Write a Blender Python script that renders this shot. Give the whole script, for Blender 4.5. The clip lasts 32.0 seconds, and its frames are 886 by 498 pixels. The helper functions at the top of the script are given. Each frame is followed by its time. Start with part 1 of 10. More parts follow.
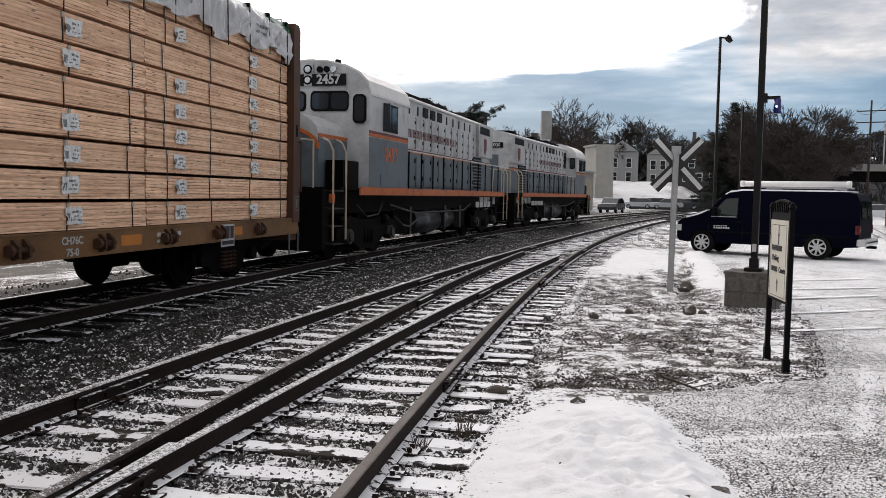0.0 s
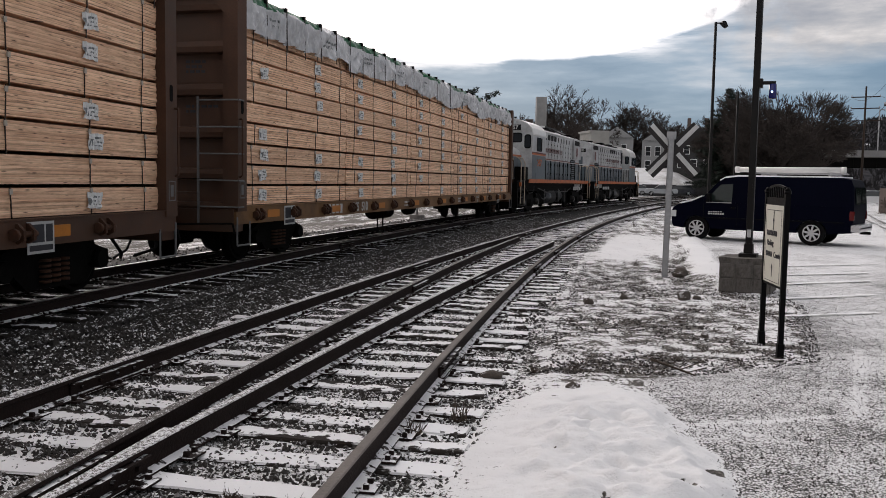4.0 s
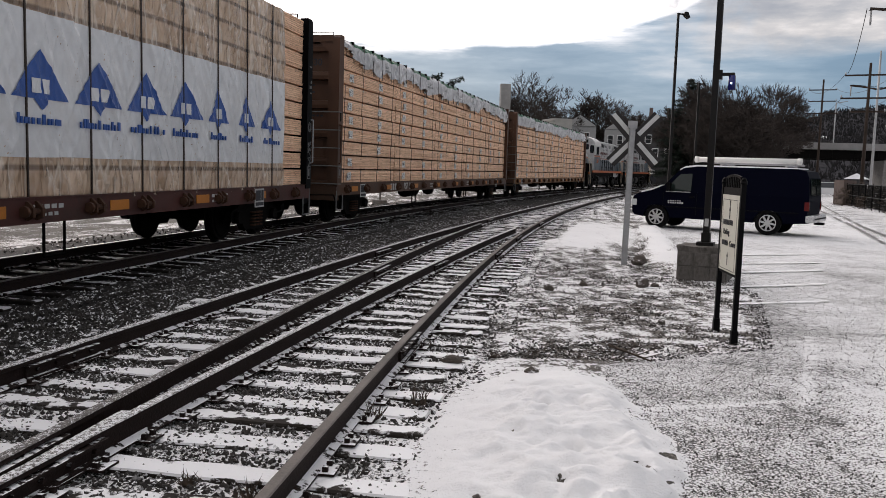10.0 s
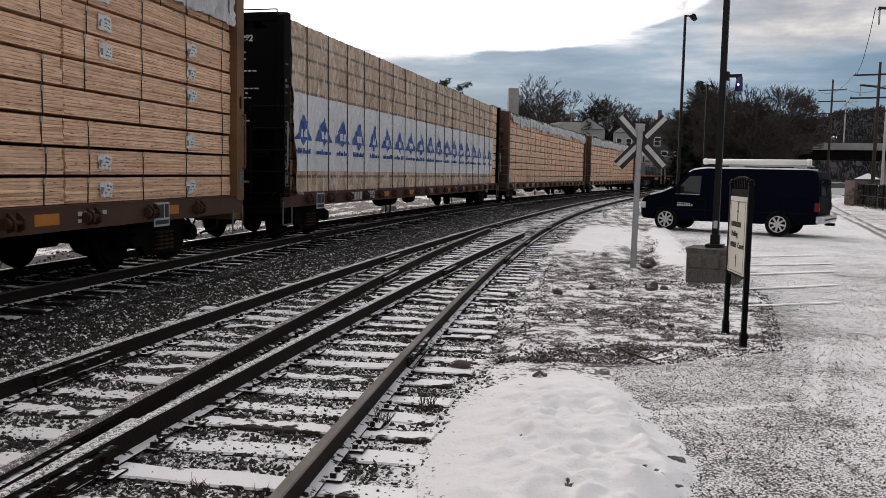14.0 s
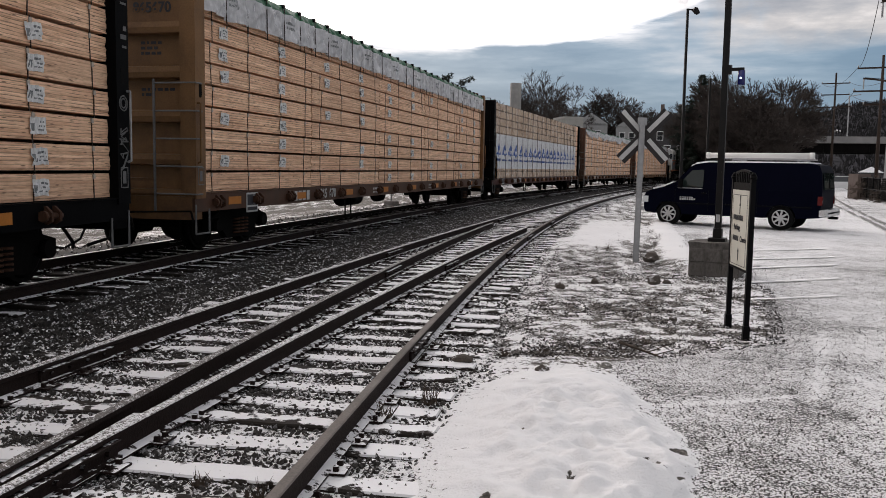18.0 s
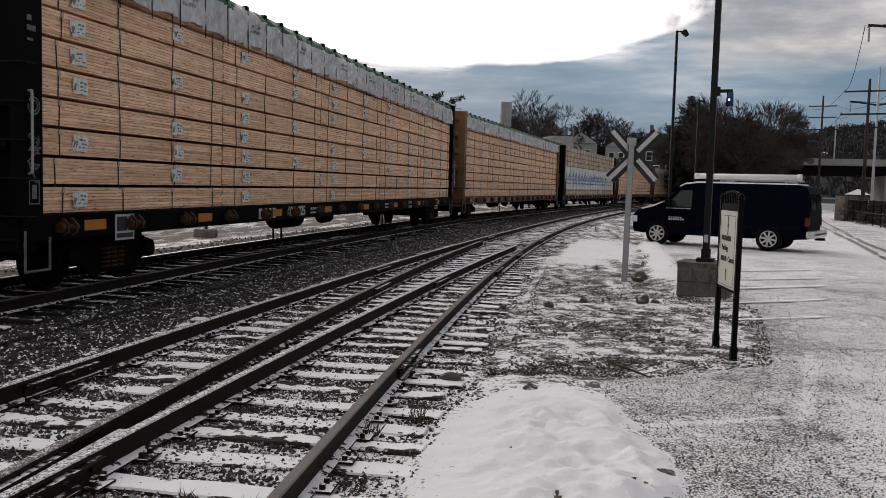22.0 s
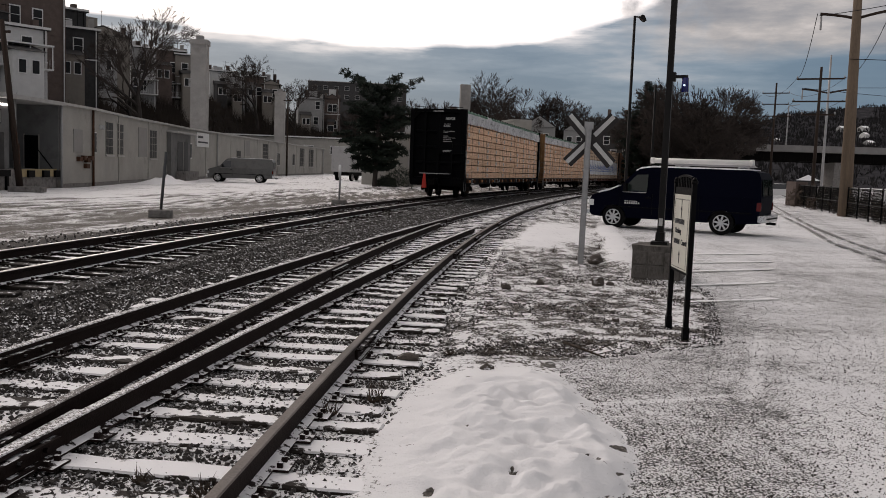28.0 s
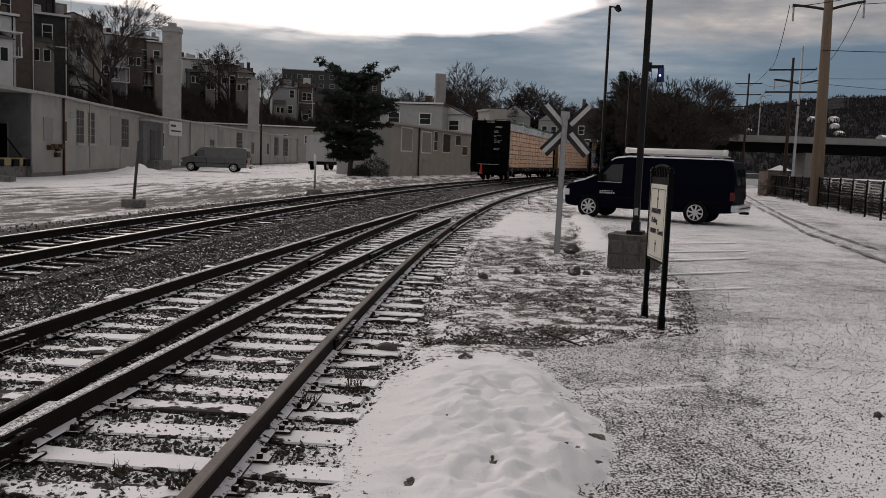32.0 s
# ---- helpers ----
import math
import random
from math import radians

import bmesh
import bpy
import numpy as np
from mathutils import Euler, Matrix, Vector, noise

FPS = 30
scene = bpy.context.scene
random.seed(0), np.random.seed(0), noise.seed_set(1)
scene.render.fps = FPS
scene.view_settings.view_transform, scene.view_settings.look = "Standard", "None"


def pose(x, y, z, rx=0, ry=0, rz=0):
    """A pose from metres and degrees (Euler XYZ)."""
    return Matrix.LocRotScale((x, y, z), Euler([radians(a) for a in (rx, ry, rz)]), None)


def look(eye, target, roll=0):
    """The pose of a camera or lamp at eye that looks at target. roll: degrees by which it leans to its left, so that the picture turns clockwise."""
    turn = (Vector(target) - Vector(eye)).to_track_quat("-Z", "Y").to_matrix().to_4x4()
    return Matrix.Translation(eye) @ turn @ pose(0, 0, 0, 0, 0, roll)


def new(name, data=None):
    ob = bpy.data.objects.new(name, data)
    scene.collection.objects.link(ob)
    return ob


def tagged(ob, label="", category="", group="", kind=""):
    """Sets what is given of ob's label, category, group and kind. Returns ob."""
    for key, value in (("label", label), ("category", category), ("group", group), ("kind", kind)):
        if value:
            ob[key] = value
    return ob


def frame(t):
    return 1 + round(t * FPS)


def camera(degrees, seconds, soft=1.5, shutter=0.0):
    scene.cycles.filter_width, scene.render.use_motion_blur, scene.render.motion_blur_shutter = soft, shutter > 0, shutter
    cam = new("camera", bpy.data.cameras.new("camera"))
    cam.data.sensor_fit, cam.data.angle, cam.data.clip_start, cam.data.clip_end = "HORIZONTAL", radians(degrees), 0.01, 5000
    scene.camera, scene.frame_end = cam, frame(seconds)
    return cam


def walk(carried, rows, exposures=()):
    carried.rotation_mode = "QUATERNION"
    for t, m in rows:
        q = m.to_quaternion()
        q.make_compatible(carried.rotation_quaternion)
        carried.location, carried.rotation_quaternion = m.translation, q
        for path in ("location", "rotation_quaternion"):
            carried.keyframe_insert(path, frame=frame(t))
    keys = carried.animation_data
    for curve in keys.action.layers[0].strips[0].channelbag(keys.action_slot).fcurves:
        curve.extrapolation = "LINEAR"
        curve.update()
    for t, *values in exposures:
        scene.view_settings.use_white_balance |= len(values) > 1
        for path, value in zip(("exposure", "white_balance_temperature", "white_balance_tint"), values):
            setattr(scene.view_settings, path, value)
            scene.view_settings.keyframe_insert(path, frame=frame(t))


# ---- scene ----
cam = camera(54.7, 32.0, 0.5)
PATH = [
    (0, pose(-0.039, 0.084, 1.773, 86.308, -1.042, -0.074)),
    (0.5, pose(-0.026, 0.098, 1.772, 86.256, -0.974, -0.422)),
    (1, pose(-0.028, 0.085, 1.775, 86.226, -0.806, -0.397)),
    (1.5, pose(-0.027, 0.085, 1.772, 86.239, -0.820, -0.321)),
    (2, pose(-0.028, 0.078, 1.769, 86.141, -0.786, -0.304)),
    (2.5, pose(-0.033, 0.073, 1.770, 85.815, -0.896, -0.336)),
    (3, pose(-0.043, 0.098, 1.770, 85.253, -1.012, -0.566)),
    (3.5, pose(-0.041, 0.105, 1.761, 85.477, -0.995, -0.396)),
    (5.5, pose(-0.040, 0.085, 1.759, 84.880, -1.304, -0.841)),
    (6, pose(-0.035, 0.097, 1.760, 84.674, -1.368, -1.129)),
    (6.5, pose(-0.043, 0.104, 1.755, 84.324, -1.522, -1.294)),
    (7, pose(-0.042, 0.101, 1.753, 84.373, -1.626, -1.377)),
    (7.5, pose(-0.043, 0.079, 1.759, 84.340, -1.812, -1.687)),
    (8, pose(-0.041, 0.062, 1.762, 84.441, -1.842, -2.442)),
    (8.5, pose(-0.030, 0.076, 1.761, 84.706, -1.497, -2.954)),
    (9, pose(-0.032, 0.075, 1.758, 84.843, -1.723, -2.733)),
    (9.5, pose(-0.038, 0.064, 1.760, 84.731, -1.965, -2.880)),
    (10, pose(-0.032, 0.064, 1.759, 84.525, -1.871, -2.857)),
    (10.5, pose(-0.021, 0.093, 1.759, 84.406, -1.567, -2.821)),
    (11, pose(-0.023, 0.079, 1.757, 84.681, -1.169, -2.656)),
    (11.5, pose(-0.010, 0.082, 1.758, 84.740, -0.925, -2.298)),
    (12, pose(-0.004, 0.064, 1.763, 84.652, -0.706, -1.956)),
    (12.5, pose(-0.004, 0.054, 1.761, 84.774, -0.721, -1.898)),
    (13, pose(-0.005, 0.050, 1.761, 85.054, -0.948, -2.121)),
    (13.5, pose(-0.007, 0.055, 1.761, 84.870, -1.064, -2.330)),
    (14, pose(-0.006, 0.057, 1.761, 84.848, -1.166, -2.257)),
    (14.5, pose(-0.012, 0.056, 1.758, 84.696, -1.254, -2.187)),
    (16.5, pose(0.001, 0.066, 1.756, 84.266, -0.567, -1.890)),
    (17, pose(0.003, 0.052, 1.753, 84.129, -0.748, -1.739)),
    (17.5, pose(-0.001, 0.039, 1.757, 84.280, -0.795, -1.773)),
    (18, pose(0.002, 0.046, 1.755, 84.524, -0.945, -2.078)),
    (18.5, pose(-0.005, 0.058, 1.755, 85.047, -1.122, -2.152)),
    (19, pose(-0.008, 0.064, 1.758, 85.753, -1.119, -1.924)),
    (19.5, pose(-0.009, 0.047, 1.762, 86.087, -1.411, -1.995)),
    (20, pose(-0.001, 0.084, 1.762, 86.497, -1.164, -1.875)),
    (20.5, pose(-0.009, 0.043, 1.752, 86.456, -1.434, -2.151)),
    (21, pose(-0.017, 0.026, 1.755, 85.915, -1.764, -2.576)),
    (21.5, pose(0.003, 0.047, 1.752, 85.733, -1.232, -2.787)),
    (22, pose(0.001, 0.043, 1.755, 85.714, -1.562, -2.749)),
    (22.5, pose(-0.009, 0.018, 1.755, 85.630, -1.782, -2.934)),
    (23, pose(-0.010, 0.017, 1.755, 85.416, -1.763, -3.674)),
    (23.5, pose(-0.009, 0.024, 1.755, 85.217, -1.954, -4.437)),
    (24, pose(-0.008, 0.023, 1.755, 85.360, -2.020, -4.536)),
    (24.5, pose(-0.003, 0.011, 1.753, 85.212, -2.113, -4.621)),
    (25, pose(-0.003, 0.018, 1.753, 84.935, -2.041, -4.974)),
    (25.5, pose(-0.001, 0.012, 1.756, 84.636, -2.244, -4.941)),
    (27.5, pose(0.011, 0.008, 1.754, 84.692, -2.019, -5.486)),
    (28, pose(0.000, -0.001, 1.747, 84.641, -2.096, -5.499)),
    (28.5, pose(-0.014, -0.010, 1.753, 84.370, -2.442, -5.972)),
    (29, pose(-0.014, 0.015, 1.744, 84.086, -2.368, -6.353)),
    (29.5, pose(-0.025, 0.003, 1.750, 83.926, -2.678, -6.423)),
    (30, pose(-0.029, 0.015, 1.744, 84.101, -2.645, -6.615)),
    (30.5, pose(-0.031, -0.003, 1.750, 84.250, -2.733, -6.929)),
    (31, pose(-0.027, -0.006, 1.748, 84.229, -2.524, -7.058)),
    (31.5, pose(-0.023, 0.008, 1.748, 84.103, -2.373, -7.154)),
    (32, pose(-0.027, 0.008, 1.746, 84.003, -2.192, -7.154)),
]
walk(cam, PATH, [(0.0, 0.20, 6600, 15), (1.0, 0.00, 6650, 16), (2.0, -0.12, 6650, 16), (3.0, -0.17, 6650, 16), (6.0, -0.04, 6650, 16), (7.0, 0.00, 6650, 16), (8.0, -0.02, 6650, 16), (9.0, -0.03, 6650, 16), (10.0, -0.04, 6650, 16), (11.0, -0.10, 6650, 15), (12.0, -0.27, 6650, 15),
                 (13.0, -0.22, 6650, 15), (14.0, -0.10, 6700, 16), (18.0, -0.11, 6700, 16), (20.0, -0.22, 6700, 16), (23.0, -0.46, 6700, 16), (24.0, -0.26, 6700, 16), (25.0, -0.53, 6700, 17), (28.0, -0.60, 6920, 18), (29.0, -0.60, 6920, 18), (30.0, -0.83, 6920, 18), (32.0, -0.76, 6920, 18)])

SUN_ELEVATION, SUN_AZIMUTH, SUN_STRENGTH, SKY_STRENGTH = 24.0, -14.0, 0.65, 1.0

# ---- light ----
world = bpy.data.worlds.new("world")
scene.world = world
world.use_nodes = True


def build_sky(w):
    nt = w.node_tree
    nt.nodes.clear()
    n, l = nt.nodes.new, nt.links.new

    def math_node(op, a, b=None, c=None):
        m = n("ShaderNodeMath")
        m.operation = op
        for i, v in enumerate((a, b, c)):
            if v is None:
                continue
            if isinstance(v, (int, float)):
                m.inputs[i].default_value = v
            else:
                l(v, m.inputs[i])
        return m.outputs[0]

    def ramp(fac, stops):
        r = n("ShaderNodeValToRGB")
        while len(r.color_ramp.elements) < len(stops):
            r.color_ramp.elements.new(0.5)
        for e, (p, c) in zip(r.color_ramp.elements, stops):
            e.position, e.color = p, (*c, 1)
        l(fac, r.inputs[0])
        return r.outputs[0]

    out, bg = n("ShaderNodeOutputWorld"), n("ShaderNodeBackground")
    sky = n("ShaderNodeTexSky")
    sky.sky_type, sky.sun_disc = "NISHITA", False
    sky.sun_elevation, sky.sun_rotation = radians(SUN_ELEVATION), radians(SUN_AZIMUTH)
    tc, sep = n("ShaderNodeTexCoord"), n("ShaderNodeSeparateXYZ")
    l(tc.outputs["Generated"], sep.inputs[0])
    x, y, z = sep.outputs
    az = math_node("ARCTAN2", x, y)
    el = math_node("ARCSINE", z)
    # stretched cloud noise, in angles
    def cloud(sx, sy, scale, detail, rough):
        comb = n("ShaderNodeCombineXYZ")
        l(math_node("MULTIPLY", az, sx), comb.inputs[0])
        l(math_node("MULTIPLY", el, sy), comb.inputs[1])
        t = n("ShaderNodeTexNoise")
        t.inputs["Scale"].default_value, t.inputs["Detail"].default_value, t.inputs["Roughness"].default_value = scale, detail, rough
        l(comb.outputs[0], t.inputs["Vector"])
        return math_node("SUBTRACT", t.outputs[0], 0.5)

    streak, puff, torn = cloud(2.0, 13.0, 2.2, 6, 0.55), cloud(2.2, 7.0, 5.0, 7, 0.6), cloud(4.0, 4.0, 6.0, 5, 0.55)
    # upper edge of the cloud bank: nearly level ahead, climbing to the east
    east_of = math_node("MAXIMUM", math_node("ADD", az, -0.10), 0.0)
    climb = math_node("MINIMUM", math_node("MULTIPLY", math_node("MULTIPLY", east_of, east_of), 0.95), 0.5)
    west_of = math_node("MAXIMUM", math_node("SUBTRACT", -0.04, az), 0.0)
    climb = math_node("ADD", climb, math_node("MINIMUM", math_node("MULTIPLY", west_of, 0.045), 0.1))
    edge = math_node("ADD", climb, 0.139)
    d = math_node("ADD", math_node("SUBTRACT", el, edge), math_node("MULTIPLY_ADD", torn, 0.006, math_node("MULTIPLY", streak, 0.016)))
    top = math_node("MULTIPLY_ADD", d, 120.0, 0.5)
    rim = math_node("MULTIPLY", math_node("MAXIMUM", math_node("MULTIPLY_ADD", d, 60.0, 1.1), 0.0), math_node("MAXIMUM", math_node("MULTIPLY_ADD", streak, 5.0, 0.2), 0.0))
    bank = ramp(math_node("ADD", math_node("MULTIPLY", el, 5.5), math_node("MULTIPLY_ADD", streak, 1.7, math_node("MULTIPLY", puff, 0.45))),
                ((0.0, (0.28, 0.40, 0.51)), (0.22, (0.135, 0.245, 0.36)), (0.48, (0.16, 0.275, 0.39)), (0.72, (0.26, 0.38, 0.49)), (0.98, (0.50, 0.58, 0.65))))
    # thin bright overcast round the hidden sun, duller away from it
    sx, sy, sz = (math.sin(radians(SUN_AZIMUTH)) * math.cos(radians(SUN_ELEVATION)), math.cos(radians(SUN_AZIMUTH)) * math.cos(radians(SUN_ELEVATION)), math.sin(radians(SUN_ELEVATION)))
    near = math_node("ADD", math_node("MULTIPLY", x, sx), math_node("MULTIPLY_ADD", y, sy, math_node("MULTIPLY", z, sz)))
    high = ramp(math_node("ADD", math_node("MULTIPLY_ADD", near, 0.5, 0.5), math_node("MULTIPLY", puff, 0.08)),
                ((0.0, (0.90, 0.90, 0.90)), (0.55, (0.98, 0.98, 0.97)), (0.80, (1.08, 1.08, 1.07)), (0.90, (1.8, 1.78, 1.75)), (1.0, (2.4, 2.36, 2.3))))
    grey = ramp(math_node("ADD", math_node("ADD", puff, 0.5), math_node("MULTIPLY", streak, 0.8)),
                ((0.30, (0.33, 0.36, 0.40)), (0.48, (0.44, 0.46, 0.48)), (0.64, (0.62, 0.62, 0.61)), (0.84, (0.95, 0.93, 0.90))))

    def mix(fac, a, b):
        m = n("ShaderNodeMix")
        m.data_type, m.clamp_factor = "RGBA", True
        l(fac, m.inputs[0])
        l(a, m.inputs[6])
        l(b, m.inputs[7])
        return m.outputs[2]

    white = n("ShaderNodeRGB")
    white.outputs[0].default_value = (1.5, 1.5, 1.48, 1)
    clouds = mix(top, mix(math_node("MINIMUM", rim, 0.8), bank, white.outputs[0]), high)
    east = math_node("MULTIPLY", math_node("MAXIMUM", math_node("MULTIPLY_ADD", math_node("MULTIPLY_ADD", torn, 0.30, az), 9.0, -2.5), 0.0), math_node("MAXIMUM", math_node("MULTIPLY_ADD", math_node("MULTIPLY_ADD", streak, 0.06, el), 22.0, -2.7), 0.0))
    clouds = mix(math_node("MINIMUM", east, 1.0), clouds, grey)
    add = n("ShaderNodeMix")
    add.data_type, add.blend_type = "RGBA", "ADD"
    add.inputs[0].default_value = 0.012
    l(clouds, add.inputs[6])
    l(sky.outputs[0], add.inputs[7])
    l(add.outputs[2], bg.inputs[0])
    bg.inputs[1].default_value = SKY_STRENGTH
    l(bg.outputs[0], out.inputs[0])


build_sky(world)
sun = new("sun", bpy.data.lights.new("sun", "SUN"))
sun.data.energy, sun.data.angle, sun.data.color = SUN_STRENGTH, radians(14), (1.0, 0.95, 0.88)
sun.matrix_world = look((0, 0, 60), Vector((0, 0, 60)) - Vector((math.sin(radians(SUN_AZIMUTH)) * math.cos(radians(SUN_ELEVATION)),
                                                          math.cos(radians(SUN_AZIMUTH)) * math.cos(radians(SUN_ELEVATION)), math.sin(radians(SUN_ELEVATION)))))


# ---- materials ----
def nodes(name):
    m = bpy.data.materials.new(name)
    m.use_nodes = True
    return m, m.node_tree.nodes, m.node_tree.links, m.node_tree.nodes["Principled BSDF"]


def noise_tex(n, l, scale, detail=4, rough=0.55, coord="Object", stretch=None):
    tc = n.new("ShaderNodeTexCoord")
    t = n.new("ShaderNodeTexNoise")
    t.inputs["Scale"].default_value, t.inputs["Detail"].default_value, t.inputs["Roughness"].default_value = scale, detail, rough
    if stretch:
        mp = n.new("ShaderNodeMapping")
        mp.inputs["Scale"].default_value = stretch
        l.new(tc.outputs[coord], mp.inputs[0])
        l.new(mp.outputs[0], t.inputs["Vector"])
    else:
        l.new(tc.outputs[coord], t.inputs["Vector"])
    return t.outputs[0]


def ramp_node(n, l, fac, stops):
    r = n.new("ShaderNodeValToRGB")
    while len(r.color_ramp.elements) < len(stops):
        r.color_ramp.elements.new(0.5)
    for e, (p, c) in zip(r.color_ramp.elements, stops):
        e.position = p
        e.color = (c, c, c, 1) if isinstance(c, (int, float)) else (*c, 1)
    l.new(fac, r.inputs[0])
    return r.outputs[0]


def mix_node(n, l, fac, a, b, blend="MIX"):
    m = n.new("ShaderNodeMix")
    m.data_type, m.blend_type, m.clamp_factor = "RGBA", blend, True
    for v, i in ((fac, 0), (a, 6), (b, 7)):
        if isinstance(v, (int, float)):
            m.inputs[i].default_value = v if i == 0 else (v, v, v, 1)
        elif isinstance(v, tuple):
            m.inputs[i].default_value = (*v, 1)
        else:
            l.new(v, m.inputs[i])
    return m.outputs[2]


def calc(n, l, op, a, b=None, c=None, clamp=False):
    m = n.new("ShaderNodeMath")
    m.operation, m.use_clamp = op, clamp
    for i, v in enumerate((a, b, c)):
        if v is None:
            continue
        if isinstance(v, (int, float)):
            m.inputs[i].default_value = v
        else:
            l.new(v, m.inputs[i])
    return m.outputs[0]


def bump_node(n, l, b, height, strength, dist=0.02):
    k = n.new("ShaderNodeBump")
    k.inputs["Strength"].default_value, k.inputs["Distance"].default_value = strength, dist
    l.new(height, k.inputs["Height"])
    l.new(k.outputs[0], b.inputs["Normal"])


def scaled(c, k):
    return tuple(min(1.0, v * k) for v in c)


def mat(name, base, rough=0.6, metal=0.0, var=0.18, scale=3.0, grain=40.0, bump=0.15, random_tint=0.0, dirt=None, dirt_amount=0.5, stretch=None, spec=None):
    """A painted, metal, wood or stone surface: two scales of variation, optional dirt patches and fine relief."""
    m, n, l, b = nodes(name)
    big = noise_tex(n, l, scale, 5, 0.6, stretch=stretch)
    fine = noise_tex(n, l, grain, 4, 0.6, stretch=stretch)
    both = calc(n, l, "MULTIPLY_ADD", fine, 0.45, calc(n, l, "MULTIPLY", big, 0.55))
    col = mix_node(n, l, ramp_node(n, l, both, ((0.32, 0.0), (0.68, 1.0))), scaled(base, 1 - var), scaled(base, 1 + var))
    if random_tint:
        info = n.new("ShaderNodeObjectInfo")
        k = calc(n, l, "MULTIPLY_ADD", info.outputs["Random"], 2 * random_tint, 1 - random_tint)
        col = mix_node(n, l, 1.0, col, k, "MULTIPLY")
    if dirt:
        patch = noise_tex(n, l, scale * 0.7, 7, 0.7)
        col = mix_node(n, l, ramp_node(n, l, patch, ((0.66 - 0.3 * dirt_amount, 0.0), (0.80 - 0.2 * dirt_amount, 0.85))), col, dirt)
    l.new(col, b.inputs["Base Color"])
    l.new(calc(n, l, "MULTIPLY_ADD", fine, 0.25, rough - 0.12, True), b.inputs["Roughness"])
    b.inputs["Metallic"].default_value = metal
    b.inputs["Specular IOR Level"].default_value = spec if spec is not None else 0.5 if rough < 0.4 else 0.25
    if bump:
        bump_node(n, l, b, both, bump)
    return m


def snow_over(name, base, rough, amount, scale=9.0, base2=None, ragged=0.0):
    """A dark surface whose upward faces carry wind-torn snow."""
    m, n, l, b = nodes(name)
    geo = n.new("ShaderNodeNewGeometry")
    sep = n.new("ShaderNodeSeparateXYZ")
    l.new(geo.outputs["Normal"], sep.inputs[0])
    up = ramp_node(n, l, sep.outputs[2], ((0.45, 0.0), (0.8, 1.0)))
    info = n.new("ShaderNodeObjectInfo")
    tc, shift, mp = n.new("ShaderNodeTexCoord"), n.new("ShaderNodeCombineXYZ"), n.new("ShaderNodeMapping")
    l.new(calc(n, l, "MULTIPLY", info.outputs["Random"], 37.0), shift.inputs[0])
    l.new(tc.outputs["Object"], mp.inputs[0])
    l.new(shift.outputs[0], mp.inputs["Location"])

    def layer(k, detail, rough_):
        t = n.new("ShaderNodeTexNoise")
        t.inputs["Scale"].default_value, t.inputs["Detail"].default_value, t.inputs["Roughness"].default_value = k, detail, rough_
        l.new(mp.outputs[0], t.inputs["Vector"])
        return t.outputs[0]
    torn = calc(n, l, "MULTIPLY_ADD", layer(scale, 6, 0.65), 0.6, calc(n, l, "MULTIPLY", layer(scale * 0.32, 3, 0.5), 0.4))
    torn = calc(n, l, "ADD", torn, calc(n, l, "MULTIPLY_ADD", info.outputs["Random"], 0.10, -0.05))
    if ragged:
        # snow thins out towards the long edges
        across = n.new("ShaderNodeSeparateXYZ")
        l.new(tc.outputs["Object"], across.inputs[0])
        rim = calc(n, l, "POWER", calc(n, l, "MULTIPLY", calc(n, l, "ABSOLUTE", across.outputs[1]), 1 / 0.115), 2.0)
        torn = calc(n, l, "SUBTRACT", torn, calc(n, l, "MULTIPLY", rim, ragged))
    cover = ramp_node(n, l, torn, ((0.63 - 0.3 * amount, 0.0), (0.66 - 0.3 * amount, 1.0)))
    fac = calc(n, l, "MULTIPLY", up, cover, None, True)
    fine = noise_tex(n, l, 50, 4, 0.6)
    col = mix_node(n, l, fine, scaled(base, 0.55), base2 or scaled(base, 1.5))
    l.new(mix_node(n, l, fac, col, (0.82, 0.82, 0.83)), b.inputs["Base Color"])
    l.new(mix_node(n, l, fac, rough, 0.75), b.inputs["Roughness"])
    b.inputs["Specular IOR Level"].default_value = 0.2
    bump_node(n, l, b, calc(n, l, "MULTIPLY_ADD", fac, 0.5, fine), 0.35, 0.015)
    return m


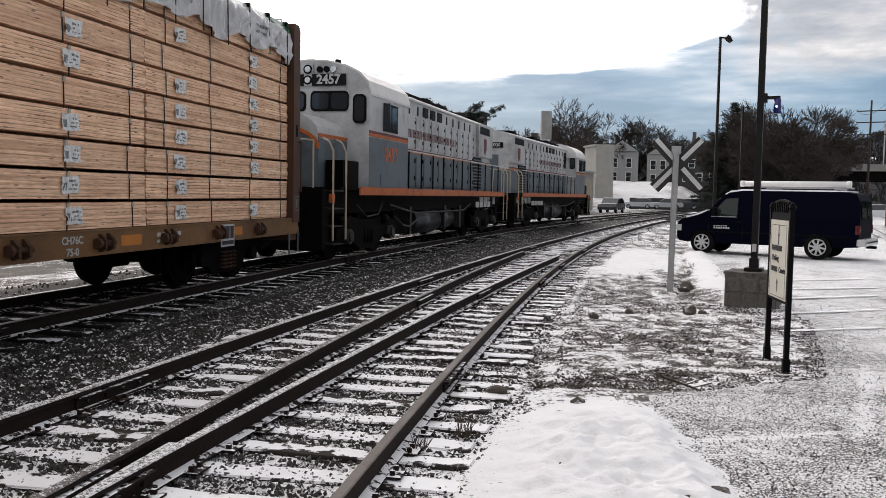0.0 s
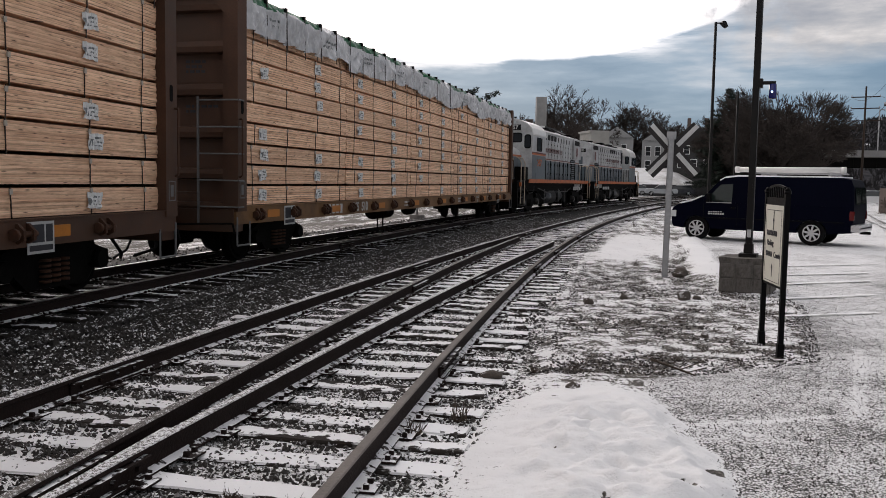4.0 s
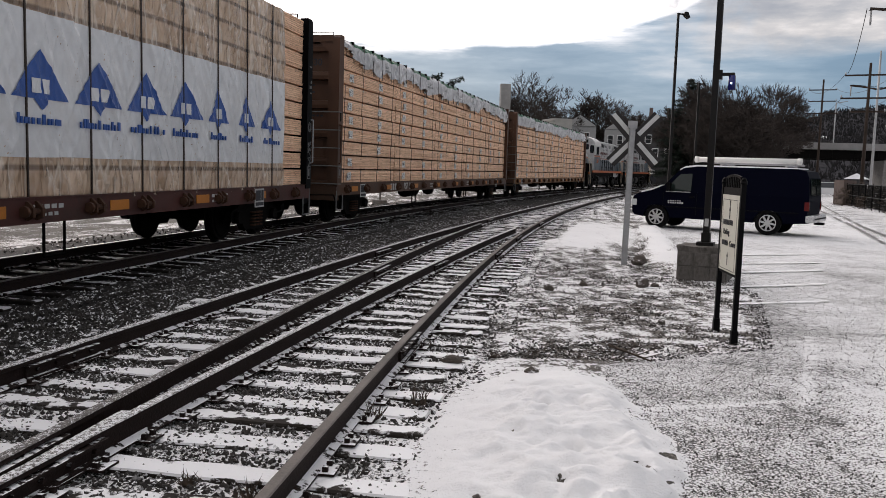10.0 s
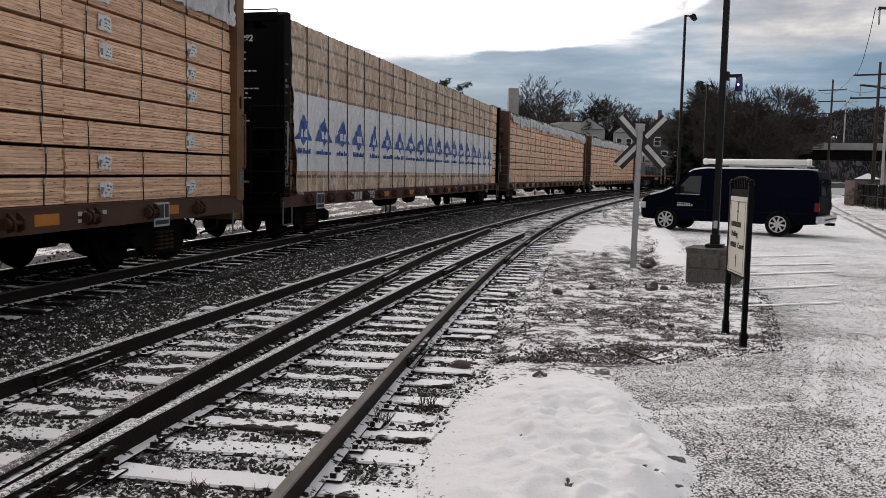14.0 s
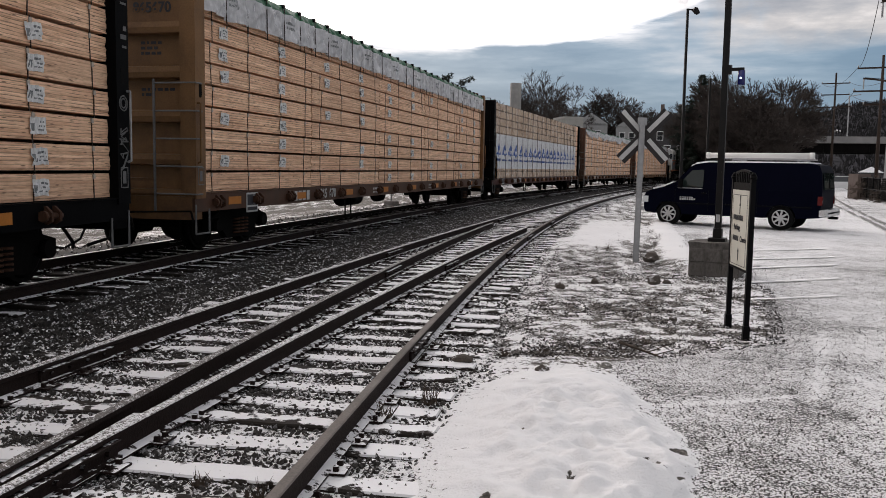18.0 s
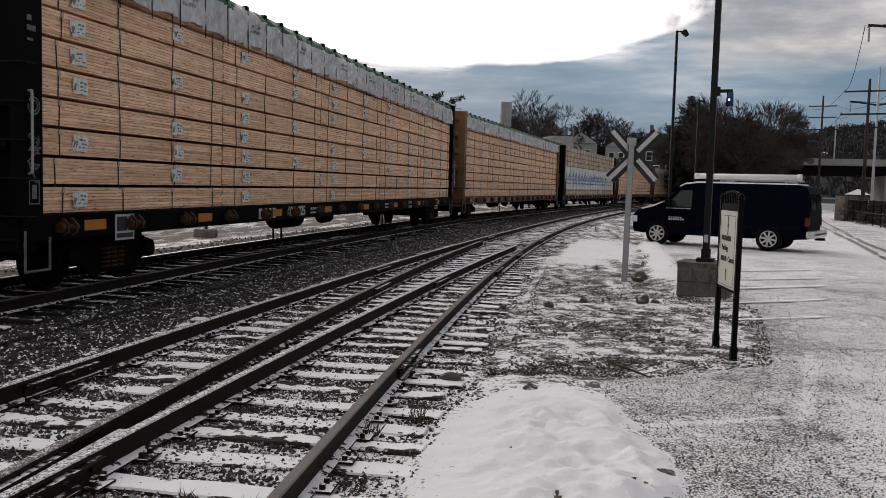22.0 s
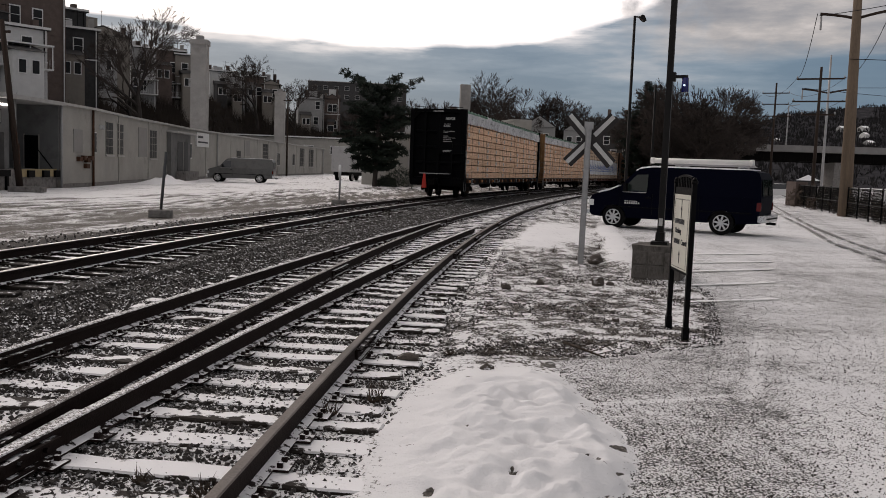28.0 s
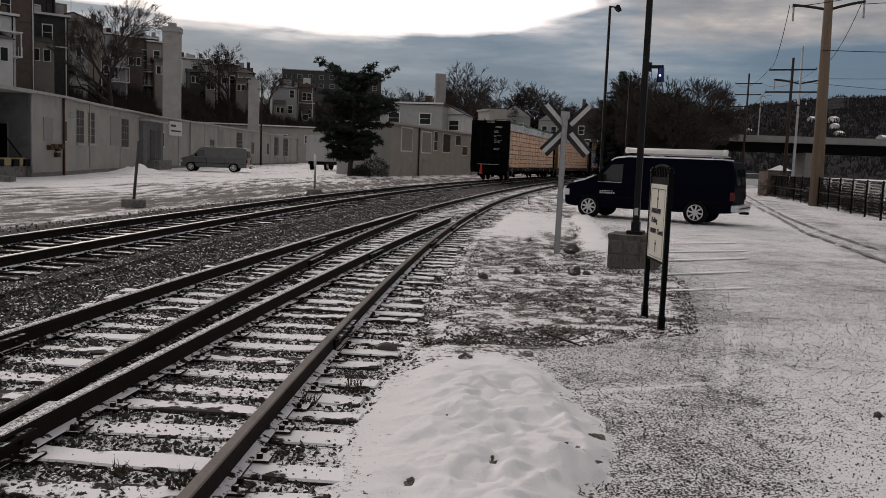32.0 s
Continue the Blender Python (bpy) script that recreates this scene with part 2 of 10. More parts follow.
def ground_material():
    """Snow, gravel, black ballast and asphalt on one sheet, by the sheet's own cover values."""
    m, n, l, b = nodes("ground")

    def attr(name):
        a = n.new("ShaderNodeAttribute")
        a.attribute_name = name
        return a.outputs["Fac"]

    snow, lot, bal = attr("snow"), attr("lot"), attr("ballast")
    fine = noise_tex(n, l, 26, 5, 0.65)
    tiny = noise_tex(n, l, 75, 3, 0.6)
    mid = noise_tex(n, l, 5.5, 6, 0.62)
    large = noise_tex(n, l, 0.8, 4, 0.55)
    vor = n.new("ShaderNodeTexVoronoi")
    vor.inputs["Scale"].default_value = 24
    tc = n.new("ShaderNodeTexCoord")
    l.new(tc.outputs["Object"], vor.inputs["Vector"])
    stone = mix_node(n, l, vor.outputs["Color"], (0.003, 0.0028, 0.0025), (0.034, 0.031, 0.028))
    dirt = mix_node(n, l, ramp_node(n, l, mid, ((0.35, 0.0), (0.65, 1.0))), (0.022, 0.019, 0.016), (0.085, 0.076, 0.065))
    dirt = mix_node(n, l, ramp_node(n, l, tiny, ((0.45, 0.0), (0.75, 0.7))), dirt, (0.24, 0.22, 0.195))
    pebble = n.new("ShaderNodeTexVoronoi")
    pebble.inputs["Scale"].default_value = 42
    l.new(tc.outputs["Object"], pebble.inputs["Vector"])
    dirt = mix_node(n, l, 0.62, dirt, mix_node(n, l, pebble.outputs["Color"], (0.018, 0.0165, 0.0145), (0.30, 0.275, 0.245)))
    dirt = mix_node(n, l, ramp_node(n, l, pebble.outputs["Distance"], ((0.35, 0.0), (0.75, 0.6))), dirt, (0.010, 0.009, 0.008))
    tar = mix_node(n, l, ramp_node(n, l, tiny, ((0.35, 0.0), (0.65, 1.0))), (0.035, 0.034, 0.033), (0.13, 0.126, 0.12))
    col = mix_node(n, l, bal, dirt, stone)
    col = mix_node(n, l, lot, col, tar)
    # snow lies where its cover beats the noise; finer speckle on the lot
    rough_n = calc(n, l, "ADD", calc(n, l, "MULTIPLY", mid, 0.32), calc(n, l, "MULTIPLY", fine, 0.68))
    lot_fine = noise_tex(n, l, 62, 3, 0.65)
    lot_n = calc(n, l, "ADD", calc(n, l, "MULTIPLY", lot_fine, 0.66), calc(n, l, "ADD", calc(n, l, "MULTIPLY", mid, 0.16), calc(n, l, "MULTIPLY", large, 0.18)))
    bal_n = calc(n, l, "ADD", calc(n, l, "MULTIPLY", tiny, 0.5), calc(n, l, "MULTIPLY", fine, 0.5))
    pick = mix_node(n, l, bal, mix_node(n, l, lot, rough_n, lot_n), bal_n)
    over = calc(n, l, "SUBTRACT", calc(n, l, "MULTIPLY_ADD", snow, 0.50, 0.25), pick)
    cover = ramp_node(n, l, calc(n, l, "MULTIPLY_ADD", over, 26.0, 0.5), ((0.10, 0.0), (0.90, 1.0)))
    white = mix_node(n, l, large, (0.72, 0.72, 0.73), (0.85, 0.85, 0.85))
    l.new(mix_node(n, l, cover, col, white), b.inputs["Base Color"])
    b.inputs["Roughness"].default_value, b.inputs["Specular IOR Level"].default_value = 0.85, 0.2
    h = calc(n, l, "ADD", calc(n, l, "MULTIPLY_ADD", mid, 0.9, calc(n, l, "MULTIPLY", cover, 0.35)), calc(n, l, "MULTIPLY_ADD", fine, 0.6, calc(n, l, "MULTIPLY", tiny, 0.4)))
    bump_node(n, l, b, h, 0.55, 0.03)
    return m


GROUND = ground_material()
SNOW = mat("snow", (0.86, 0.86, 0.87), 0.75, var=0.05, scale=4, grain=30, bump=0.35)
RAIL_STEEL = snow_over("rusted_rail", (0.0085, 0.0042, 0.0032), 0.8, 0.50, 17.0, (0.020, 0.0095, 0.007))
RAIL_HEAD = mat("worn_rail_head", (0.30, 0.29, 0.28), 0.35, 0.8, var=0.25, scale=1.5, grain=50, bump=0.1)
RAIL_DULL = mat("frosted_rusty_rail_head", (0.135, 0.118, 0.107), 0.75, 0.0, var=0.5, scale=2.0, grain=70, bump=0.2)
RAIL_SNOWY = snow_over("snow_dusted_rail_head", (0.13, 0.118, 0.11), 0.7, 0.48, 95)
TIE = snow_over("snow_covered_tie", (0.020, 0.016, 0.013), 0.85, 0.72, 6.5, None, 0.10)
TIE_DARK = snow_over("sooty_tie", (0.014, 0.011, 0.009), 0.85, 0.50, 6.5, None, 0.16)
STONE = snow_over("ballast_stone", (0.014, 0.012, 0.011), 0.85, 0.38, 14, (0.085, 0.078, 0.072))
GRIT = mat("dark_grit", (0.045, 0.042, 0.038), 0.9, var=0.4, scale=6, bump=0)
ROCK = snow_over("dark_rock", (0.05, 0.042, 0.036), 0.85, 0.35, 6, (0.12, 0.10, 0.085))
WOOD = mat("weathered_wood", (0.20, 0.16, 0.12), 0.8, var=0.35, scale=1.2, grain=14, stretch=(6, 6, 0.6), bump=0.4)
BLACK = mat("black_paint", (0.0028, 0.0028, 0.0032), 0.55, var=0.3, scale=3, bump=0.08, spec=0.07)
BLACK_STEEL = mat("black_sooty_steel", (0.0034, 0.0029, 0.0026), 0.7, 0.0, var=0.5, scale=4, bump=0.3, spec=0.05)
CHROME = mat("bright_metal", (0.62, 0.62, 0.62), 0.28, 0.9, var=0.1, scale=6, bump=0.05)
GALV = mat("galvanised_steel", (0.34, 0.34, 0.34), 0.55, 0.5, var=0.2, scale=5, grain=30, bump=0.15)
GLASS_DARK = mat("dark_window_glass", (0.02, 0.024, 0.028), 0.08, 0.0, var=0.2, scale=2, bump=0)
RUBBER = mat("tyre_rubber", (0.004, 0.004, 0.004), 0.8, var=0.3, bump=0.2, spec=0.1)
CONCRETE = mat("stained_concrete", (0.20, 0.19, 0.18), 0.85, var=0.35, scale=5, grain=35, bump=0.4, dirt=(0.05, 0.045, 0.04), dirt_amount=0.6)


# ---- building blocks ----
def cube(bm, x0, x1, y0, y1, z0, z1, m=None):
    v = [bm.verts.new(p) for p in ((x0, y0, z0), (x1, y0, z0), (x1, y1, z0), (x0, y1, z0), (x0, y0, z1), (x1, y0, z1), (x1, y1, z1), (x0, y1, z1))]
    for f in ((0, 3, 2, 1), (4, 5, 6, 7), (0, 1, 5, 4), (1, 2, 6, 5), (2, 3, 7, 6), (3, 0, 4, 7)):
        bm.faces.new([v[i] for i in f])
    if m is not None:
        for p in v:
            p.co = m @ p.co
    return v


def beam(bm, a, b, w, h=None, up=(0, 0, 1)):
    """A bar of rectangular section from a to b."""
    a, b = Vector(a), Vector(b)
    d = (b - a)
    q = d.to_track_quat("Y", "Z").to_matrix().to_4x4()
    h = h or w
    return cube(bm, -w / 2, w / 2, 0, d.length, -h / 2, h / 2, Matrix.Translation(a) @ q)


def tube(bm, a, b, r, r2=None, seg=8, caps=True):
    a, b = Vector(a), Vector(b)
    d = b - a
    q = Matrix.Translation(a) @ d.to_track_quat("Z", "Y").to_matrix().to_4x4()
    r2 = r if r2 is None else r2
    ring = []
    for rr, z in ((r, 0), (r2, d.length)):
        ring.append([bm.verts.new(q @ Vector((rr * math.cos(2 * math.pi * i / seg), rr * math.sin(2 * math.pi * i / seg), z))) for i in range(seg)])
    for i in range(seg):
        f = bm.faces.new((ring[0][i], ring[0][(i + 1) % seg], ring[1][(i + 1) % seg], ring[1][i]))
        f.smooth = seg > 6
    if caps:
        bm.faces.new(ring[0][::-1])
        bm.faces.new(ring[1])


def pipe(bm, pts, r, seg=6):
    for a, b in zip(pts[:-1], pts[1:]):
        tube(bm, a, b, r, seg=seg)


def prism(bm, pts, x0, x1, axis="x"):
    """Extrudes a closed outline (pairs) along an axis: x gives (x, u, v), y gives (u, y, v), z gives (u, v, z)."""
    def at(p, k):
        u, v = p
        return {"x": (k, u, v), "y": (u, k, v), "z": (u, v, k)}[axis]
    a = [bm.verts.new(at(p, x0)) for p in pts]
    b = [bm.verts.new(at(p, x1)) for p in pts]
    k = len(pts)
    for i in range(k):
        bm.faces.new((a[i], a[(i + 1) % k], b[(i + 1) % k], b[i]))
    bm.faces.new(a[::-1])
    bm.faces.new(b)


def bevel(bm, width, segments=2):
    bmesh.ops.bevel(bm, geom=list(bm.edges), offset=width, segments=segments, affect="EDGES", profile=0.6, clamp_overlap=True)


def finish(name, bm, material):
    bmesh.ops.recalc_face_normals(bm, faces=bm.faces)
    me = bpy.data.meshes.new(name)
    bm.to_mesh(me)
    bm.free()
    for m in material if isinstance(material, (list, tuple)) else (material,):
        me.materials.append(m)
    return me


def part(name, bm, material, parent, label="", m=None):
    me = bm if isinstance(bm, bpy.types.Mesh) else finish(name, bm, material)
    ob = new(name, me)
    ob.parent = parent
    if m is not None:
        ob.matrix_basis = m
    if label:
        ob["label"] = label
    return ob


def thing(name, label, category, m=None, group="", kind=""):
    ob = new(name)
    ob.empty_display_size = 0.2
    if m is not None:
        ob.matrix_basis = m
    return tagged(ob, label, category, group, kind)


def solid(name, bm, material, label, category, group="", kind="", m=None):
    ob = new(name, bm if isinstance(bm, bpy.types.Mesh) else finish(name, bm, material))
    if m is not None:
        ob.matrix_basis = m
    return tagged(ob, label, category, group, kind)


def mesh_data(name, verts, faces, materials, smooth=False, mat_index=None):
    me = bpy.data.meshes.new(name)
    me.from_pydata(verts, [], faces)
    for k in materials if isinstance(materials, (list, tuple)) else (materials,):
        me.materials.append(k)
    if smooth:
        me.polygons.foreach_set("use_smooth", [True] * len(me.polygons))
    if mat_index is not None:
        me.polygons.foreach_set("material_index", mat_index)
    me.update()
    return me


def lettering(name, text, size, material, parent, m, depth=0.004, label="", bold=1.0):
    cu = bpy.data.curves.new(name, "FONT")
    cu.body, cu.size, cu.extrude, cu.align_x, cu.align_y = text, size, depth, "CENTER", "CENTER"
    cu.offset = 0.012 * size * bold
    cu.materials.append(material)
    ob = new(name, cu)
    ob.parent = parent
    ob.matrix_basis = m
    if label:
        ob["label"] = label
    return ob


# ---- the lines of the tracks ----
STEP = 0.25


def track_line(x0, y0, heading, bends, s0, s1):
    """Centre line through (x0, y0) at s = 0: heading in degrees from the y axis, bends per metre at the knots."""
    s = np.arange(s0, s1 + STEP, STEP)
    k = np.interp(s, [-14, 5, 25, 45, 70, 150], bends) * 1e-3
    i = int(np.argmin(abs(s)))
    th = np.cumsum(k) * STEP
    th = th - th[i] + radians(heading)
    x, y = np.cumsum(np.sin(th)) * STEP, np.cumsum(np.cos(th)) * STEP
    return s, x - x[i] + x0, y - y[i] + y0, th


MAIN = track_line(-4.373, 15, 13.572, (2.577, 2.577, 3.790, 1.7085, 1.0833, 1.0833), -150, 260)
THROUGH = track_line(-0.298, 10, 11.267, (4.079, 4.079, 3.776, 1.846, 0.577, 0.577), -16, 130)
BRANCH = track_line(-1.310, 10, 14.198, (3.440, 3.440, 1.252, 2.144, 0.973, 0.973), -16, 130)
GAUGE = 0.7525


def along(line, s, off=0.0):
    s_, x, y, th = line
    px, py, h = np.interp(s, s_, x), np.interp(s, s_, y), np.interp(s, s_, th)
    return float(px + off * math.cos(h)), float(py - off * math.sin(h)), float(h)


# ---- the ground ----
def nearest(xs, ys, line, lo, hi):
    """Distance of many points from a track line, and the signed side (positive to its right)."""
    s_, x, y, th = line
    k = (s_ >= lo) & (s_ <= hi)
    x, y, th = x[k][::3], y[k][::3], th[k][::3]
    best, side = np.full(xs.shape, 1e9), np.zeros(xs.shape)
    for a, b, h in zip(x, y, th):
        dx, dy = xs - a, ys - b
        d = np.hypot(dx, dy)
        near = d < best
        best[near] = d[near]
        side[near] = (dx * math.cos(h) - dy * math.sin(h))[near]
    return best, side


def smooth(a, b, v):
    t = np.clip((v - a) / (b - a), 0, 1)
    return t * t * (3 - 2 * t)


def rough_field(xs, ys, scale, seed=0.0, octaves=3):
    out = np.empty(xs.size)
    for i, (a, b) in enumerate(zip(xs.ravel(), ys.ravel())):
        out[i] = noise.fractal(Vector((a * scale + seed, b * scale - seed, seed)), 1.0, 2.1, octaves)
    return out.reshape(xs.shape)


def axis(lo, hi, step, far_lo, far_hi, grow):
    mid = list(np.arange(lo, hi, step))
    k, v = step, mid[-1]
    while v < far_hi:
        k = min(k * grow, 250)
        v += k
        mid.append(v)
    k, v = step, mid[0]
    while v > far_lo:
        k = min(k * grow, 250)
        v -= k
        mid.insert(0, v)
    return np.array(mid)


# edge of the parking lot, from the foreground to the distance: x of the edge by y
LOT_EDGE = ((-60, 1.0), (3.0, 1.10), (5.0, 1.50), (6.6, 1.60), (7.7, 1.85), (8.3, 3.1), (8.6, 3.75), (12.5, 5.25), (14.6, 5.5), (16.4, 5.6), (21.0, 6.8), (25.0, 7.7), (30.0, 9.3), (60, 17.5), (120, 36))


def lot_edge(y):
    return np.interp(y, [p[0] for p in LOT_EDGE], [p[1] for p in LOT_EDGE])


def build_ground():
    gx = axis(-5.5, 6.0, 0.05, -2500, 2500, 1.06)
    gy = axis(3.4, 12.0, 0.05, -400, 2800, 1.04)
    # twice as fine over the snow heap
    gx = np.sort(np.concatenate([gx, gx[(gx > -0.1) & (gx < 2.1)] + 0.025]))
    gy = np.sort(np.concatenate([gy, gy[(gy >= 3.39) & (gy < 7.9)] + 0.025]))
    xs, ys = np.meshgrid(gx, gy)
    dm, sm = nearest(xs, ys, MAIN, -120, 160)
    dt, st = nearest(xs, ys, THROUGH, -16, 118)
    db, sb = nearest(xs, ys, BRANCH, -16, 118)
    left, right = np.minimum(st, sb), np.maximum(st, sb)
    n1 = rough_field(xs, ys, 0.9, 3.1)
    n2 = rough_field(xs, ys, 4.0, 7.7, 2)
    n3 = rough_field(xs, ys, 0.22, 1.3, 3)
    edge = lot_edge(ys) + 0.12 * n1
    lot = smooth(-0.12, 0.12, xs - edge)
    track = np.minimum(dt, db)
    on_siding = 1 - smooth(1.25, 1.9, track)
    on_main = 1 - smooth(1.35, 2.1, dm)
    between = ((sm > 0) & (left < 0) & (ys < 110)).astype(float)
    beyond = (sm < -1.6).astype(float)
    west_shoulder = (1 - smooth(2.4, 3.6, dm)) * (sm < 0)
    ballast = np.clip(np.maximum.reduce([on_main, 0.9 * on_siding, between * smooth(0.9, 1.6, track), west_shoulder]), 0, 1) * (1 - lot)
    # cover of snow
    n4 = rough_field(0.55 * xs, ys, 9.0, 6.1, 2)
    snow = 0.50 + 0.10 * n1 + 0.07 * n3 + 0.20 * n2 + 0.24 * n4
    snow += 0.16 * np.exp(-((ys - 8.1 - 0.25 * xs) / 0.5) ** 2) * (n2 + 0.5)
    snow = np.where(lot > 0.5, 0.535 + 0.05 * n3 + 0.05 * n1 + 0.02 * smooth(14, 26, ys) + 0.05 * smooth(0.0, 0.6, xs - 2.75 - 0.28 * (ys - 5.0) + 0.2 * n1) - 0.05 * smooth(8.5, 11, ys) * (1 - smooth(14, 18, ys)) + 0.03 * n4, snow)
    snow = snow * (1 - on_siding) + on_siding * (0.55 + 0.26 * n1 + 0.14 * n2)
    snow = np.where(between * smooth(1.2, 1.7, track) > 0.5, 0.27 + 0.06 * n1, snow)
    snow = snow * (1 - on_main) + on_main * (0.24 + 0.1 * n1)
    yard = beyond * smooth(2.6, 4.2, dm)
    snow = snow * (1 - yard) + yard * (0.46 + 0.22 * smooth(4.0, 9.5, dm) + 0.16 * n3 + 0.12 * n1 + 0.20 * n2)
    snow = np.where((beyond > 0) & (dm < 3.0) & (dm > 1.5), 0.22, snow)
    # snow patch on the verge, drifts along the kerb line, tyre-swept ruts
    verge = ((xs - 5.2) * 0.95 + (ys - 24) * -0.30) / 2.1, ((ys - 24) * 0.95 + (xs - 5.2) * 0.30) / 8.0
    patch = 1 - smooth(0.5, 1.0, np.hypot(*verge) + 0.25 * n1)
    snow = np.maximum(snow, patch * (0.74 + 0.12 * n2) * (1 - on_siding))
    kerb = (1 - smooth(0.15, 0.55, abs(xs - edge + 0.35))) * smooth(14, 17, ys)
    snow = np.where(lot < 0.5, np.maximum(snow, kerb * 0.8), snow)
    yard_ruts = np.zeros_like(snow)
    for off in (-4.9, -5.6, -6.5, -7.3, -8.3, -9.2, -10.4, -11.6, -13.0):
        yard_ruts = np.maximum(yard_ruts, 1 - smooth(0.15, 0.5, abs(sm - off - 0.8 * n3)))
    snow -= 0.38 * yard_ruts * beyond * (0.6 + n1)
    for a, b in (((23.7, 46.5), (10.8, 15.5)), ((30.5, 59.8), (13.3, 19.2)), ((24.5, 46.0), (11.5, 15.3))):
        d = np.array((b[0] - a[0], b[1] - a[1]))
        d = d / np.hypot(*d)
        off = abs((xs - a[0]) * d[1] - (ys - a[1]) * d[0])
        snow -= 0.05 * (1 - smooth(0.10, 0.45, off)) * lot * smooth(13, 17, ys)
    # cracks, and seams that have caught snow
    def trail(pts, width):
        near = np.full(xs.shape, 9.0)
        for (ax, ay), (bx, by) in zip(pts[:-1], pts[1:]):
            l2 = (bx - ax) ** 2 + (by - ay) ** 2
            t = np.clip(((xs - ax) * (bx - ax) + (ys - ay) * (by - ay)) / l2, 0, 1)
            near = np.minimum(near, np.hypot(xs - ax - t * (bx - ax), ys - ay - t * (by - ay)))
        return 1 - smooth(width * 0.4, width, near + 0.02 * n2)
    snow -= 0.12 * trail(((3.10, 6.80), (2.85, 5.75), (2.73, 5.0), (2.69, 4.2), (2.5, 3.3)), 0.05) * np.clip(n2 + 0.5, 0, 1)
    snow += 0.13 * trail(((1.75, 6.25), (2.5, 6.40), (3.05, 6.55)), 0.07) + 0.08 * trail(((3.2, 6.5), (4.61, 9.28)), 0.09)
    snow += 0.05 * trail(((3.3, 5.3), (4.2, 5.9), (5.2, 6.2), (6.4, 7.6)), 0.9) * lot
    tread = abs((xs - 6.2) * 0.955 - (ys - 12.0) * 0.296)
    snow += 0.03 * (1 - smooth(0.2, 1.6, tread)) * lot
    # the low snow heap in the foreground, torn on the track side, steeper on the lot side
    hy = (3.0, 3.5, 4.25, 5.05, 5.9, 6.8, 7.3, 7.75)
    inner = xs - np.interp(ys, hy, (0.5, 0.15, 0.04, 0.08, 0.20, 0.50, 0.95, 1.45)) - 0.12 * n1 - 0.06 * n2
    outer = np.interp(ys, hy, (0.6, 0.9, 1.33, 1.76, 1.80, 1.80, 1.70, 1.46)) - xs + 0.10 * n1 + 0.06 * n2
    inside = np.where((ys > 3.0) & (ys < 7.75), np.minimum(inner, outer), -1.0)
    heap = smooth(0.0, 0.75, inner) * smooth(-0.03, 0.30, outer) * smooth(3.0, 3.6, ys) * (1 - smooth(6.2, 7.7, ys))
    rim = smooth(-0.03, 0.05, inside)
    shape = np.minimum(inner, 1.6 * outer) - 1.2 * np.maximum(ys - 7.2, 0)
    snow = np.maximum(snow, np.clip(0.66 + 0.55 * shape + 0.14 * n1 + 0.12 * n2, -1, 1.2) * smooth(-0.9, -0.1, shape) * np.where(outer > -0.04, 1, 0.0))
    dents = np.zeros_like(xs)
    for px, py, pr in ((1.09, 5.17, 0.055), (1.40, 4.80, 0.10), (1.66, 5.10, 0.09), (0.89, 4.57, 0.07), (0.42, 4.42, 0.06), (1.05, 6.0, 0.05), (1.32, 6.15, 0.06), (1.15, 5.0, 0.05), (1.55, 4.66, 0.07), (0.75, 5.5, 0.05)):
        dents += np.exp(-(((xs - px) / pr) ** 2 + ((ys - py) / (pr * 1.3)) ** 2))
    lot = lot * (1 - rim)
    ballast = ballast * (1 - rim)
    z = 0.02 * n1 + 0.012 * n2 * (1 - lot)
    z = z * (1 - 0.75 * lot) - 0.005 * lot
    z = z * (1 - on_siding) + on_siding * (-0.034 + 0.014 * n2)
    z = z * (1 - on_main) + on_main * (0.03 + 0.012 * n2)
    z = np.where(between * smooth(1.2, 1.9, track) * smooth(1.3, 2.1, dm) > 0.5, -0.03 + 0.02 * n2, z)
    z += heap * (0.13 + 0.05 * n1 - 0.095 * abs(rough_field(xs, ys, 2.0, 4.4, 4)) + 0.022 * n2 + 0.014 * rough_field(xs, ys, 9.0, 2.2, 2) - 0.042 * abs(rough_field(0.5 * xs + 0.3 * ys, ys - 0.2 * xs, 5.0, 5.2, 2)) + 0.008 * rough_field(xs, ys, 24.0, 3.3, 2)) + rim * 0.02 - 0.085 * np.minimum(dents, 1) * heap
    snow -= 0.8 * smooth(0.62, 1.0, dents + 0.35 * rough_field(xs, ys, 14.0, 9.1, 2)) * (heap > 0.15)
    snow -= 0.18 * smooth(0.30, 0.6, rough_field(xs, ys, 9.0, 8.8, 3)) * (heap > 0.02) * smooth(0.40, 0.0, outer)
    z += kerb * (0.10 + 0.06 * n1) * (1 - lot)
    z += patch * (0.05 + 0.03 * n1) * (1 - on_siding)
    z -= 0.05 * yard + 0.03 * yard_ruts * beyond
    far = np.hypot(xs, ys) > 150
    z = np.where(far, -0.05, z)
    ny, nx = xs.shape
    verts = np.stack([xs, ys, z], -1).reshape(-1, 3)
    i = np.arange(ny * nx).reshape(ny, nx)
    faces = np.stack([i[:-1, :-1], i[:-1, 1:], i[1:, 1:], i[1:, :-1]], -1).reshape(-1, 4)
    me = mesh_data("ground", verts.tolist(), faces.tolist(), GROUND, True)
    for name, v in (("snow", snow), ("lot", lot), ("ballast", ballast)):
        a = me.attributes.new(name, "FLOAT", "POINT")
        a.data.foreach_set("value", np.clip(v, -0.5, 1.5).astype(np.float32).ravel())
    ob = new("ground", me)
